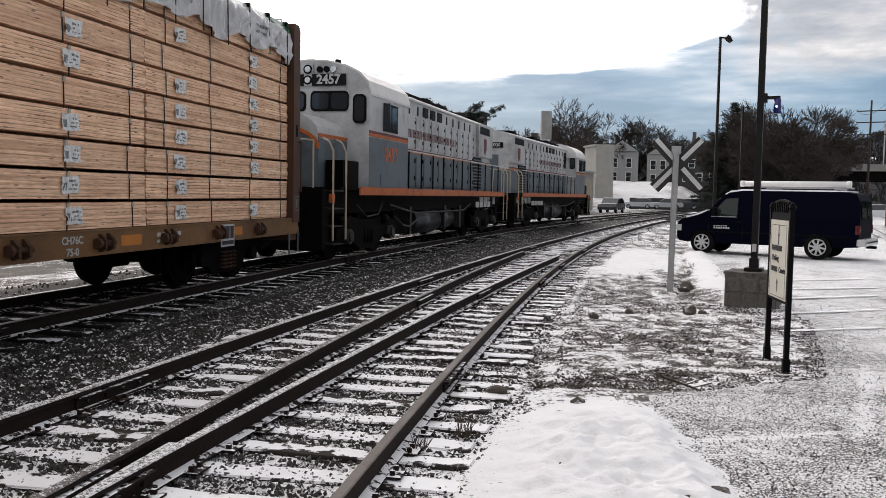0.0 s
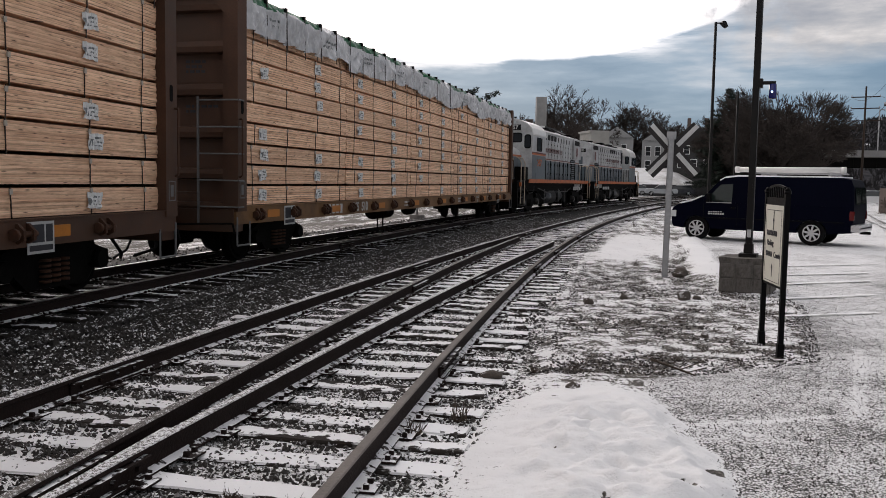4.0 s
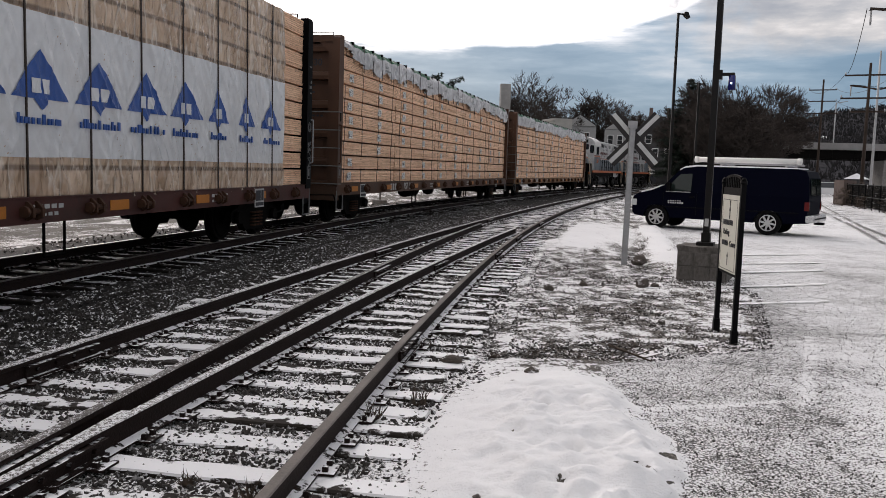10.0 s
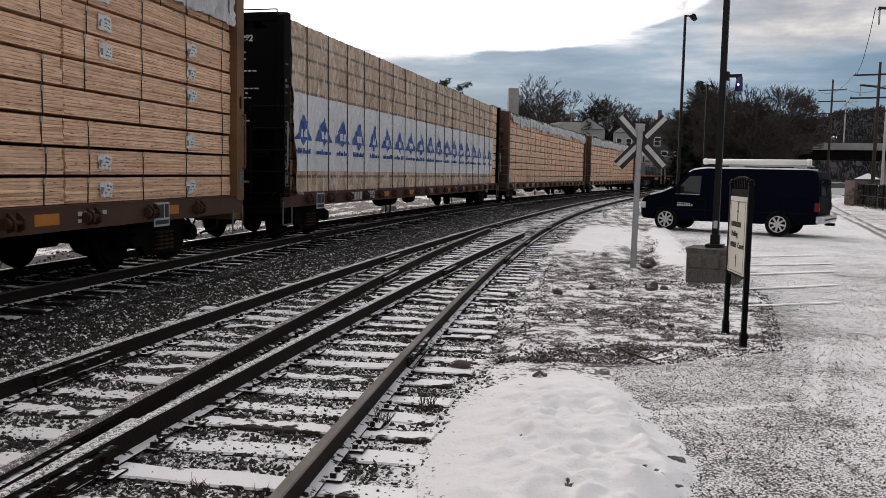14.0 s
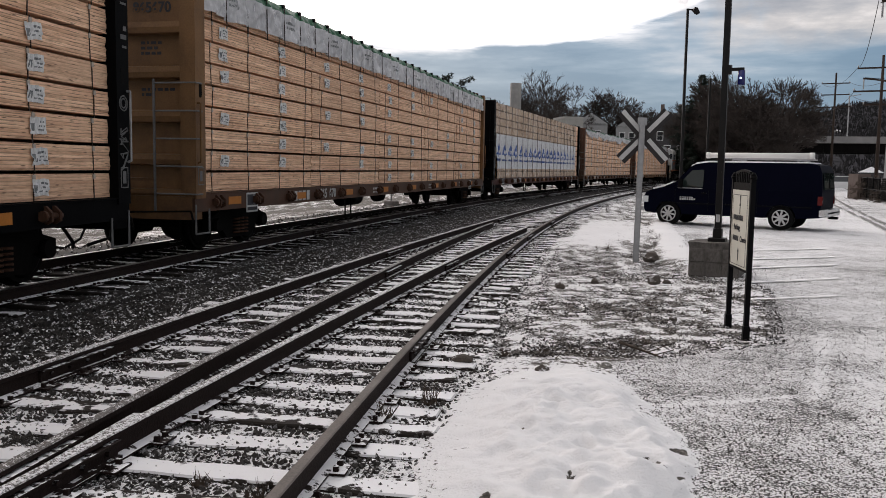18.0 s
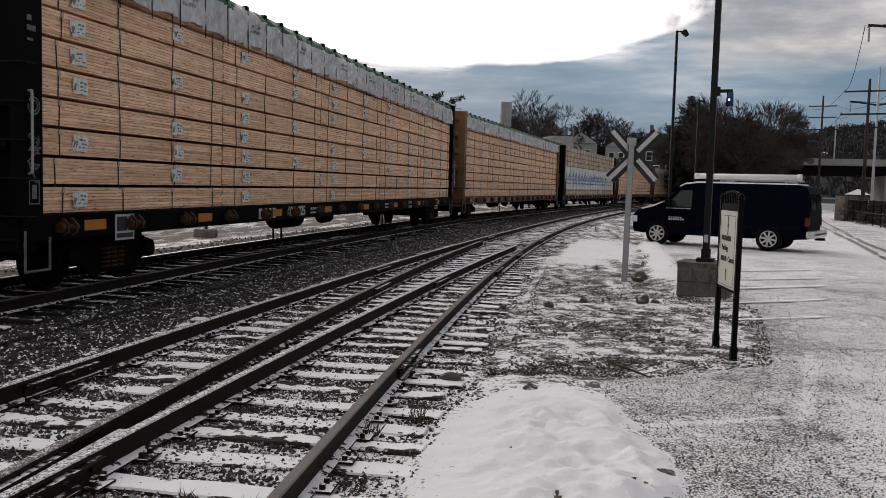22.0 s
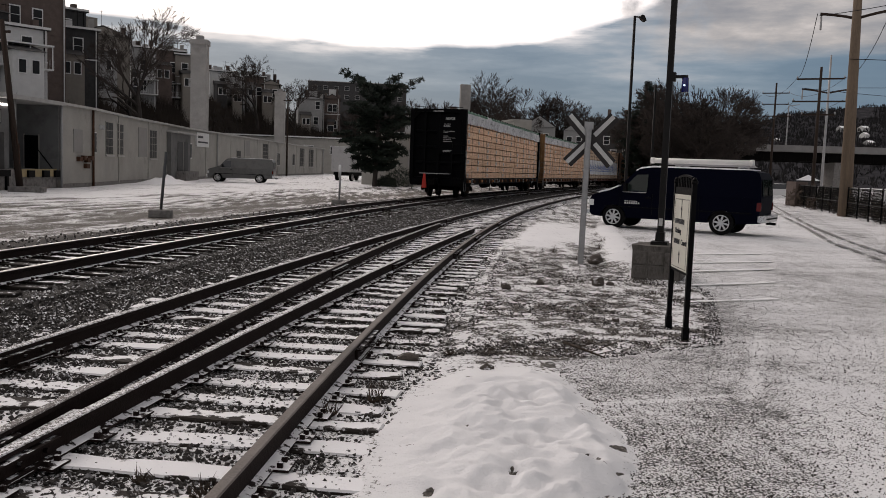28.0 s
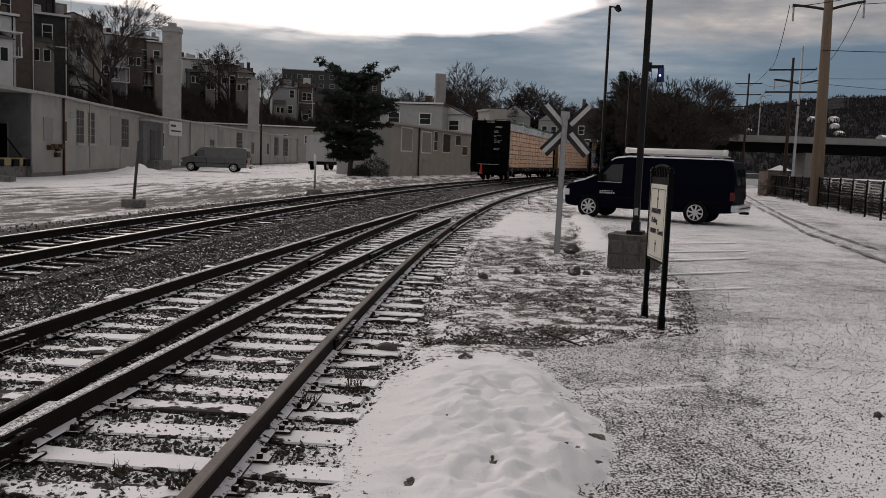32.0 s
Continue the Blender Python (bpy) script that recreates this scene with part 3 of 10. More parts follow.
    tagged(ob, "snow-dusted gravel, ballast and asphalt lot beside the tracks", "ground", kind="structure")


build_ground()


# ---- tracks ----
def rail_mesh(name, line, off, s0, s1, top, step=1.0, head=RAIL_HEAD, height=0.17):
    """A rail of I-section swept along a track line."""
    prof = ((-0.070, 0), (-0.070, 0.012), (-0.014, 0.030), (-0.010, 0.120), (-0.036, 0.135), (-0.036, 0.162), (-0.028, 0.170),
            (0.028, 0.170), (0.036, 0.162), (0.036, 0.135), (0.010, 0.120), (0.014, 0.030), (0.070, 0.012), (0.070, 0))
    k = len(prof)
    ss = np.arange(s0, s1 + 1e-6, step)
    verts, faces, idx = [], [], []
    for s in ss:
        x, y, h = along(line, s, off)
        c, d = math.cos(h), math.sin(h)
        verts += [(x + u * c, y - u * d, top - height + v * height / 0.17) for u, v in prof]
    for j in range(len(ss) - 1):
        for i in range(k):
            a, b = j * k + i, j * k + (i + 1) % k
            faces.append((a, b, b + k, a + k))
            idx.append(1 if i in (5, 6, 7) else 0)
    faces += [tuple(range(k)), tuple(range((len(ss) - 1) * k, len(ss) * k))[::-1]]
    idx += [0, 0]
    return mesh_data(name, verts, faces, (RAIL_STEEL, head), mat_index=idx)


def tie_mesh(length, seed, material=TIE):
    rnd = random.Random(seed)
    bm = bmesh.new()
    cube(bm, -length / 2, length / 2, -0.115, 0.115, -0.14, 0)
    bmesh.ops.subdivide_edges(bm, edges=[e for e in bm.edges if abs(e.verts[0].co.x - e.verts[1].co.x) > 1], cuts=9, use_grid_fill=True)
    for v in bm.verts:
        v.co.y += rnd.uniform(-0.014, 0.014)
        v.co.z += rnd.uniform(-0.006, 0.010)
    bevel(bm, 0.012, 1)
    return finish("tie", bm, material)


def plate_mesh():
    bm = bmesh.new()
    cube(bm, -0.16, 0.16, -0.09, 0.09, 0.0, 0.014)
    for sx in (-0.10, 0.10):
        for sy in (-0.05, 0.05):
            cube(bm, sx - 0.016, sx + 0.016, sy - 0.012, sy + 0.012, 0.014, 0.045)
    return finish("tie_plate", bm, RAIL_STEEL)


def joint_bar_mesh(length=0.95):
    bm = bmesh.new()
    for sx in (-1, 1):
        cube(bm, sx * 0.024 - 0.012, sx * 0.024 + 0.012, -length / 2, length / 2, -0.150, -0.050)
        cube(bm, sx * 0.045 - 0.022, sx * 0.045 + 0.022, -length / 2, length / 2, -0.160, -0.138)
        cube(bm, sx * 0.044 - 0.022, sx * 0.044 + 0.022, -length / 2, length / 2, -0.064, -0.048)
        for k in range(4):
            y = -length / 2 + (k + 0.5) * length / 4
            tube(bm, (sx * 0.036, y, -0.095), (sx * 0.062, y, -0.095), 0.016, seg=6)
    return finish("joint_bar", bm, RAIL_STEEL)


TIES = [tie_mesh(2.6, k, TIE_DARK) for k in range(5)]
PLATE, JOINT = plate_mesh(), joint_bar_mesh()


def on_line(line, s, off, z):
    x, y, h = along(line, s, off)
    return pose(x, y, z, 0, 0, -math.degrees(h))


def build_tracks():
    rnd = random.Random(4)
    main = thing("main_track", "dark main railway track with polished rails and snowy ties", "railway track", kind="structure")
    for off in (-GAUGE, GAUGE):
        part("rail", rail_mesh("rail", MAIN, off, -60, 190, 0.25), None, main)
    s = -24.0
    far = bmesh.new()
    while s < 175:
        if s < 72:
            ob = part("tie", rnd.choice(TIES), None, main, m=on_line(MAIN, s, rnd.uniform(-0.05, 0.05), 0.072 - rnd.uniform(0, 0.012)) @ pose(0, 0, 0, 0, 0, rnd.uniform(-1.5, 1.5)))
            if -10 < s < 30:
                for off in (-GAUGE, GAUGE):
                    part("tie_plate", PLATE, None, main, m=on_line(MAIN, s, off, 0.070))
        else:
            cube(far, -1.3, 1.3, -0.115, 0.115, -0.14, 0, on_line(MAIN, s, 0, 0.07))
        s += 0.53 + rnd.uniform(-0.03, 0.03)
    ob = part("far_ties", far, TIE_DARK, main)
    ob["kind"] = "stuff"
    for off in (-GAUGE, GAUGE):
        for s in np.arange(-12, 60, 11.9):
            part("joint_bar", JOINT, None, main, m=on_line(MAIN, s + (2.2 if off < 0 else 6.1), off, 0.25))
    side = thing("siding_turnout", "rusty siding turnout with snow-covered ties and merging rails", "railway track", kind="structure")
    for name, line, off, s0, s1, lab in (("stock_rail", BRANCH, -GAUGE, -14, 118, ""), ("stock_rail", THROUGH, GAUGE, -14, 118, ""),
                                         ("switch_rail", THROUGH, -GAUGE, -14, 15.2, "planed switch rail"), ("switch_rail", BRANCH, GAUGE, -14, 14.6, "planed switch rail")):
        part(name, rail_mesh("rail", line, off, s0, s1, 0.17, head=RAIL_SNOWY if s1 < 50 or line is BRANCH else RAIL_DULL), None, side, lab)
    s = -11.0
    lengths = {}
    far = bmesh.new()
    while s < 116:
        xt, yt, ht = along(THROUGH, s)
        xb, yb, hb = along(BRANCH, s)
        if s < 16:
            gap = math.hypot(xt - xb, yt - yb)
            mx, my, h = (xt + xb) / 2, (yt + yb) / 2, (ht + hb) / 2
            length = round((2.65 + gap) / 0.25) * 0.25
        else:
            mx, my, h, length = xt, yt, ht, 2.6
        z = 0.0 - rnd.uniform(0, 0.015)
        m = pose(mx, my, z, 0, 0, -math.degrees(h) + rnd.uniform(-2.0, 2.0)) @ pose(rnd.uniform(-0.10, 0.10), 0, 0)
        if s < 62:
            key = (length, rnd.randrange(4))
            if key not in lengths:
                lengths[key] = tie_mesh(*key)
            part("tie", lengths[key], None, side, m=m)
            if s < 22:
                for line, off in ((BRANCH, -GAUGE), (THROUGH, GAUGE), (THROUGH, -GAUGE), (BRANCH, GAUGE)):
                    if s < 12 or line is THROUGH and off > 0 or line is BRANCH and off < 0:
                        part("tie_plate", PLATE, None, side, m=on_line(line, s, off, -0.002))
        else:
            cube(far, -1.3, 1.3, -0.115, 0.115, -0.14, 0, m)
        s += 0.50 + rnd.uniform(-0.035, 0.035)
    ob = part("far_ties", far, TIE, side)
    ob["kind"] = "stuff"
    for line, off, ss in ((BRANCH, -GAUGE, (-3.1, 6.6, 18.0)), (THROUGH, GAUGE, (-1.9, 7.1, 11.2, 17.2)), (THROUGH, -GAUGE, (-5.6, 3.6)), (BRANCH, GAUGE, (-5.4, 5.0))):
        for s in ss:
            part("joint_bar", JOINT, None, side, m=on_line(line, s, off, 0.17))
    bm = bmesh.new()
    for s in np.arange(-9.2, -4.6, 0.3):
        x, y, h = along(THROUGH, s, -GAUGE + 0.10)
        cube(bm, -0.03, 0.03, -0.16, 0.16, -0.02, 0.10, pose(x, y, 0, 0, 0, -math.degrees(h)))
    part("frog_filler", bm, RAIL_SNOWY, side, "snow-filled frog casting between the rails")


build_tracks()


def build_stones():
    rnd = random.Random(12)
    shapes = []
    for k in range(6):
        shapes.append([Vector((rnd.uniform(0.7, 1.2) * a, rnd.uniform(0.6, 1.2) * b, rnd.uniform(0.55, 1.0) * c)) for a, b, c in
                       ((1, 0, 0), (-1, 0, 0), (0, 1, 0), (0, -1, 0), (0, 0, 1), (0, 0, -1))])
    tri = ((0, 2, 4), (2, 1, 4), (1, 3, 4), (3, 0, 4), (2, 0, 5), (1, 2, 5), (3, 1, 5), (0, 3, 5))
    verts, faces = [], []

    def drop(x, y, z, r):
        m = Euler((rnd.uniform(0, 3), rnd.uniform(0, 3), rnd.uniform(0, 6))).to_matrix()
        k = len(verts)
        for v in rnd.choice(shapes):
            w = m @ v
            verts.append((x + w.x * r, y + w.y * r, z + w.z * r))
        faces.extend((a + k, b + k, c + k) for a, b, c in tri)

    # bed between the two lines, thinning with distance
    for _ in range(26000):
        s = -8 + 38 * rnd.random() ** 1.5
        x0, y0, h0 = along(MAIN, s, 1.0)
        x1, y1, h1 = along(BRANCH, s + 2.5, -0.2)
        t = rnd.random()
        x, y = x0 + (x1 - x0) * t, y0 + (y1 - y0) * t
        drop(x, y, -0.02 + 0.05 * (1 - t) * (t < 0.25), rnd.uniform(0.014, 0.034))
    for _ in range(42000):
        s = -8 + 26 * rnd.random() ** 1.4
        off = rnd.uniform(-1.5, 1.75)
        x, y, h = along(THROUGH if rnd.random() < 0.5 else BRANCH, s, off)
        drop(x, y, -0.024, rnd.uniform(0.010, 0.028))
    for _ in range(22000):
        y = 4.5 + 17 * rnd.random() ** 1.5
        x0 = along(THROUGH, y - 10, 1.7)[0]
        x1 = float(lot_edge(y)) + 0.15
        x = x0 + (x1 - x0) * rnd.random()
        if 0.3 + 0.25 * max(0, y - 6) < x and y < 7.9:
            continue
        drop(x, y, 0.0, rnd.choice((0.006, 0.008, 0.010, 0.012, 0.014, 0.016, 0.020)))
    for _ in range(5000):
        s = -20 + 60 * rnd.random()
        x, y, h = along(MAIN, s, rnd.choice((rnd.uniform(-3.0, -1.0), rnd.uniform(-0.7, 0.7))))
        drop(x, y, 0.03, rnd.uniform(0.02, 0.04))
    split = len(faces)
    # dark grit over the near part of the lot
    for _ in range(24000):
        y = 3.3 + 11.5 * rnd.random() ** 1.7
        x = float(lot_edge(y)) + 0.05 + (1.2 + 0.75 * y) * rnd.random() ** 1.3
        drop(x, y, 0.002, rnd.choice((0.003, 0.0035, 0.004, 0.0045, 0.005, 0.006, 0.009)))
    grit_faces = [tuple(i - 6 * (split // 8) for i in f) for f in faces[split:]]
    grit_verts = verts[6 * (split // 8):]
    del faces[split:], verts[6 * (split // 8):]
    tagged(new("lot_grit", mesh_data("lot_grit", grit_verts, grit_faces, GRIT)), "dark grit scattered over the snowy asphalt", "grit", kind="stuff")
    me = mesh_data("ballast", verts, faces, STONE)
    tagged(new("ballast", me), "black crushed-stone ballast flecked with snow", "ballast", kind="stuff")


build_stones()


# ---- the train ----
LUMBER_STRAP = mat("strap_brown_black", (0.030, 0.019, 0.013), 0.5, bump=0)
GUARD_PALE = mat("pale_plastic_corner_guard", (0.40, 0.36, 0.31), 0.6, var=0.2, bump=0)
LABEL_WHITE = mat("paper_label", (0.66, 0.66, 0.65), 0.6, var=0.1, bump=0.1)
LABEL_INK = mat("label_print", (0.19, 0.20, 0.20), 0.6, var=0.3, bump=0)
INK = mat("printed_ink", (0.03, 0.03, 0.035), 0.6, var=0.1, bump=0)
TARP_WHITE = mat("white_lumber_wrap", (0.50, 0.50, 0.505), 0.24, var=0.30, scale=2.6, grain=8, bump=0.6, stretch=(1, 1.5, 0.5), spec=0.5)
TARP_GREEN = mat("green_lumber_wrap", (0.015, 0.10, 0.045), 0.4, var=0.3, scale=3, bump=0.3)
FILM_WHITE = mat("white_printed_wrap", (0.64, 0.645, 0.65), 0.22, var=0.10, scale=2, grain=7, bump=0.5, spec=0.5)
PRINT_BLUE = mat("blue_print", (0.015, 0.07, 0.28), 0.35, var=0.15, bump=0.2)
CAR_BROWN = mat("faded_brown_car_paint", (0.068, 0.031, 0.017), 0.6, var=0.3, scale=1.2, bump=0.15, dirt=(0.05, 0.03, 0.02), dirt_amount=0.6)
CAR_YELLOW = mat("faded_yellow_car_paint", (0.165, 0.085, 0.034), 0.6, var=0.3, scale=1.2, bump=0.15, dirt=(0.07, 0.035, 0.018), dirt_amount=0.6)
CAR_RED = mat("red_oxide_car_paint", (0.060, 0.019, 0.015), 0.6, var=0.3, scale=1.2, bump=0.15, dirt=(0.03, 0.02, 0.016), dirt_amount=0.5)
CAR_BLACK = mat("black_car_paint", (0.0022, 0.0023, 0.0028), 0.65, var=0.3, scale=1.2, bump=0.15, dirt=(0.005, 0.0045, 0.004), dirt_amount=0.3, spec=0.04)
ORANGE = mat("orange_reflector_paint", (0.42, 0.15, 0.02), 0.5, var=0.2, bump=0.1)
LETTER_FADED = mat("faded_lettering", (0.13, 0.13, 0.128), 0.7, var=0.3, scale=6, bump=0)
LETTER_WHITE = mat("white_lettering", (0.42, 0.42, 0.41), 0.6, var=0.15, bump=0)
RUSTY = mat("rusty_steel", (0.07, 0.032, 0.018), 0.75, 0.2, var=0.5, scale=5, grain=50, bump=0.4)


def lumber_material():
    """Sawn boards on edge: thin dark seams every 4 cm, knots and grain along the boards."""
    m, n, l, b = nodes("stacked_lumber")
    tc = n.new("ShaderNodeTexCoord")
    sep = n.new("ShaderNodeSeparateXYZ")
    l.new(tc.outputs["Object"], sep.inputs[0])
    info = n.new("ShaderNodeObjectInfo")
    warp = noise_tex(n, l, 1.0, 3, 0.6, stretch=(1, 0.9, 3.0))
    z = calc(n, l, "MULTIPLY_ADD", sep.outputs[2], 1 / 0.041, calc(n, l, "MULTIPLY", warp, 0.9))
    layer = calc(n, l, "FLOOR", z)
    seam = calc(n, l, "PINGPONG", z, 0.5)
    comb = n.new("ShaderNodeCombineXYZ")
    l.new(calc(n, l, "MULTIPLY", sep.outputs[1], 0.35), comb.inputs[0])
    l.new(layer, comb.inputs[1])
    l.new(calc(n, l, "MULTIPLY", info.outputs["Random"], 37.0), comb.inputs[2])
    tone = n.new("ShaderNodeTexNoise")
    tone.inputs["Scale"].default_value, tone.inputs["Detail"].default_value = 2.6, 3
    l.new(comb.outputs[0], tone.inputs["Vector"])
    comb2 = n.new("ShaderNodeCombineXYZ")
    l.new(calc(n, l, "MULTIPLY", sep.outputs[1], 5.0), comb2.inputs[0])
    l.new(calc(n, l, "MULTIPLY", sep.outputs[2], 30.0), comb2.inputs[1])
    l.new(calc(n, l, "MULTIPLY", info.outputs["Random"], 91.0), comb2.inputs[2])
    knot = n.new("ShaderNodeTexVoronoi")
    knot.inputs["Scale"].default_value = 0.75
    l.new(comb2.outputs[0], knot.inputs["Vector"])
    grain = n.new("ShaderNodeTexNoise")
    grain.inputs["Scale"].default_value, grain.inputs["Detail"].default_value = 1.6, 5
    l.new(comb2.outputs[0], grain.inputs["Vector"])
    col = mix_node(n, l, ramp_node(n, l, tone.outputs[0], ((0.3, 0.0), (0.7, 1.0))), (0.67, 0.385, 0.235), (0.95, 0.64, 0.42))
    col = mix_node(n, l, ramp_node(n, l, grain.outputs[0], ((0.45, 0.0), (0.8, 0.6))), col, (0.36, 0.19, 0.10))
    col = mix_node(n, l, ramp_node(n, l, knot.outputs["Distance"], ((0.09, 0.9), (0.20, 0.0))), col, (0.12, 0.055, 0.03))
    tint = calc(n, l, "MULTIPLY_ADD", info.outputs["Random"], 0.20, 0.90)
    col = mix_node(n, l, 1.0, col, tint, "MULTIPLY")
    dark = ramp_node(n, l, seam, ((0.05, 0.85), (0.15, 0.0)))
    wide = noise_tex(n, l, 3.0, 2)
    dark = calc(n, l, "MULTIPLY", dark, ramp_node(n, l, wide, ((0.34, 0.10), (0.60, 1.0))))
    dark = calc(n, l, "MULTIPLY", dark, calc(n, l, "MULTIPLY_ADD", info.outputs["Random"], 0.65, 0.35))
    streak = noise_tex(n, l, 2.0, 5, 0.65, stretch=(1, 0.7, 16.0))
    col = mix_node(n, l, ramp_node(n, l, streak, ((0.56, 0.0), (0.66, 0.75))), col, (0.20, 0.10, 0.055))
    l.new(mix_node(n, l, dark, col, (0.055, 0.030, 0.018)), b.inputs["Base Color"])
    b.inputs["Roughness"].default_value = 0.7
    bump_node(n, l, b, seam, 0.5, 0.01)
    return m


LUMBER = lumber_material()


def film_material():
    """Clear plastic over lumber: the courses show through as dull bands, fold glints are painted pale."""
    m, n, l, b = nodes("clear_wrap_over_lumber")
    tc, sep = n.new("ShaderNodeTexCoord"), n.new("ShaderNodeSeparateXYZ")
    l.new(tc.outputs["Object"], sep.inputs[0])
    course = calc(n, l, "PINGPONG", calc(n, l, "MULTIPLY_ADD", sep.outputs[2], 1 / 0.346, -1.01 / 0.346), 0.5)
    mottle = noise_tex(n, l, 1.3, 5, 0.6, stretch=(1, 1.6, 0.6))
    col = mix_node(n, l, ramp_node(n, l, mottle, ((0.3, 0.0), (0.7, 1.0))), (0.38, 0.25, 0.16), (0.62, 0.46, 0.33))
    col = mix_node(n, l, ramp_node(n, l, course, ((0.05, 0.75), (0.13, 0.0))), col, (0.10, 0.06, 0.04))
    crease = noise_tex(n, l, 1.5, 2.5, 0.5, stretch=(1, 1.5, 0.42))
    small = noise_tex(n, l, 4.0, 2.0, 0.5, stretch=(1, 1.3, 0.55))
    # pale lines along the creases: highlights put into the base colour
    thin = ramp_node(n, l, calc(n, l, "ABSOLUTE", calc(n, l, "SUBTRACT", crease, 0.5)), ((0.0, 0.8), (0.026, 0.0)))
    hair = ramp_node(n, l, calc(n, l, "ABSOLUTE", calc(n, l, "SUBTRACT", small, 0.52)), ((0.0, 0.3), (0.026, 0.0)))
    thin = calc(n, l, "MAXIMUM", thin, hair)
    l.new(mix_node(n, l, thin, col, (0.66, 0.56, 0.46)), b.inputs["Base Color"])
    b.inputs["Roughness"].default_value, b.inputs["Specular IOR Level"].default_value = 0.14, 0.7
    bump_node(n, l, b, calc(n, l, "ADD", calc(n, l, "ABSOLUTE", calc(n, l, "SUBTRACT", crease, 0.5)), calc(n, l, "MULTIPLY", calc(n, l, "ABSOLUTE", calc(n, l, "SUBTRACT", small, 0.52)), 0.5)), 1.0, 0.35)
    return m


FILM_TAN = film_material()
HALF = 12.12          # half length over the bulkheads
POST = 0.30           # depth of the bulkheads' corner posts
PITCH = 26.19         # car to car
FRONT0, SPEED, GAIN = 1.244, 5.472, 0.0049
SURGE = ((0, 2, 17, 20, 21.5, 23, 24, 25, 26.25, 27.5, 28.5, 30, 32), (0, 0.12, 0.15, 0.12, -0.05, -0.22, 0.03, 0.33, 0.60, 0.70, 0.55, 0.05, -0.70))
GAP, STRAP_IN = 1.22, 0.83     # straps over the film: spacing, and the first one's distance from its end
ROW = 0.346
DECK = 1.01


def front_at(t):
    """How far the train's first lumber car has come along the main line; it surges a little as it clears the curve."""
    return FRONT0 + SPEED * t + GAIN * t * t + float(np.interp(t, SURGE[0], SURGE[1]))


def package_mesh(length, seed):
    rnd = random.Random(seed)
    bm = bmesh.new()
    h = ROW - 0.042
    cube(bm, -1.24, 0, -length / 2 + 0.012, length / 2 - 0.012, 0.0, h)
    bmesh.ops.subdivide_edges(bm, edges=[e for e in bm.edges if abs(e.verts[0].co.z - e.verts[1].co.z) > 0.2], cuts=7, use_grid_fill=True)
    for v in bm.verts:
        v.co.y += rnd.uniform(-0.012, 0.012) if abs(v.co.y) > length / 2 - 0.1 else 0
        if v.co.x > -0.1:
            v.co.x += rnd.uniform(-0.011, 0.009)
    return finish("lumber_package", bm, LUMBER)


def strap_mesh():
    """A dark band over one package with a pale plastic corner guard at its upper edge."""
    bm = bmesh.new()
    cube(bm, 0.0, 0.009, -0.0065, 0.0065, -0.042, ROW - 0.03)
    dark = len(bm.faces)
    cube(bm, 0.004, 0.018, -0.022, 0.022, ROW - 0.105, ROW - 0.05)
    bm.faces.ensure_lookup_table()
    for f in bm.faces[dark:]:
        f.material_index = 1
    return finish("strap", bm, (LUMBER_STRAP, GUARD_PALE))


def label_mesh(seed):
    """A stapled plastic tag: one crumpled sheet with a ragged edge, printed with a block and bars."""
    rnd = random.Random(seed)
    w, h, nx = 0.29, 0.19, 20
    bm = bmesh.new()
    zs = (0, 0.018, 0.04, 0.055, 0.08, 0.10, 0.125, 0.15, h)
    grid = []
    for i in range(nx + 1):
        row = []
        for j, z in enumerate(zs):
            fold = 0.022 + 0.020 * noise.noise(Vector((i * 0.33, j * 0.5, seed * 3.1))) + 0.008 * math.sin(i * 1.1 + j * 0.6 + seed)
            rag = (0.014 * noise.noise(Vector((i * 0.8, seed, 1))) if j in (0, 8) else 0) + 0.02 * noise.noise(Vector((i * 0.12, seed, 7)))
            row.append(bm.verts.new((max(0.008, fold), -w / 2 + w * i / nx + (0.012 * noise.noise(Vector((j * 0.7, seed, 2))) if i in (0, nx) else 0), z + rag)))
        grid.append(row)
    for i in range(nx):
        for j in range(len(zs) - 1):
            f = bm.faces.new((grid[i][j], grid[i + 1][j], grid[i + 1][j + 1], grid[i][j + 1]))
            block = 1 <= i <= 5 and 2 <= j <= 5 and (i + seed) % 5
            bars = 8 <= i <= 17 and j in (2, 4, 6) and rnd.random() < 0.72
            f.material_index = 1 if block or bars else 0
    return finish("label", bm, (LABEL_WHITE, LABEL_INK))


STRAP = strap_mesh()
LABELS = [label_mesh(k) for k in range(7)]


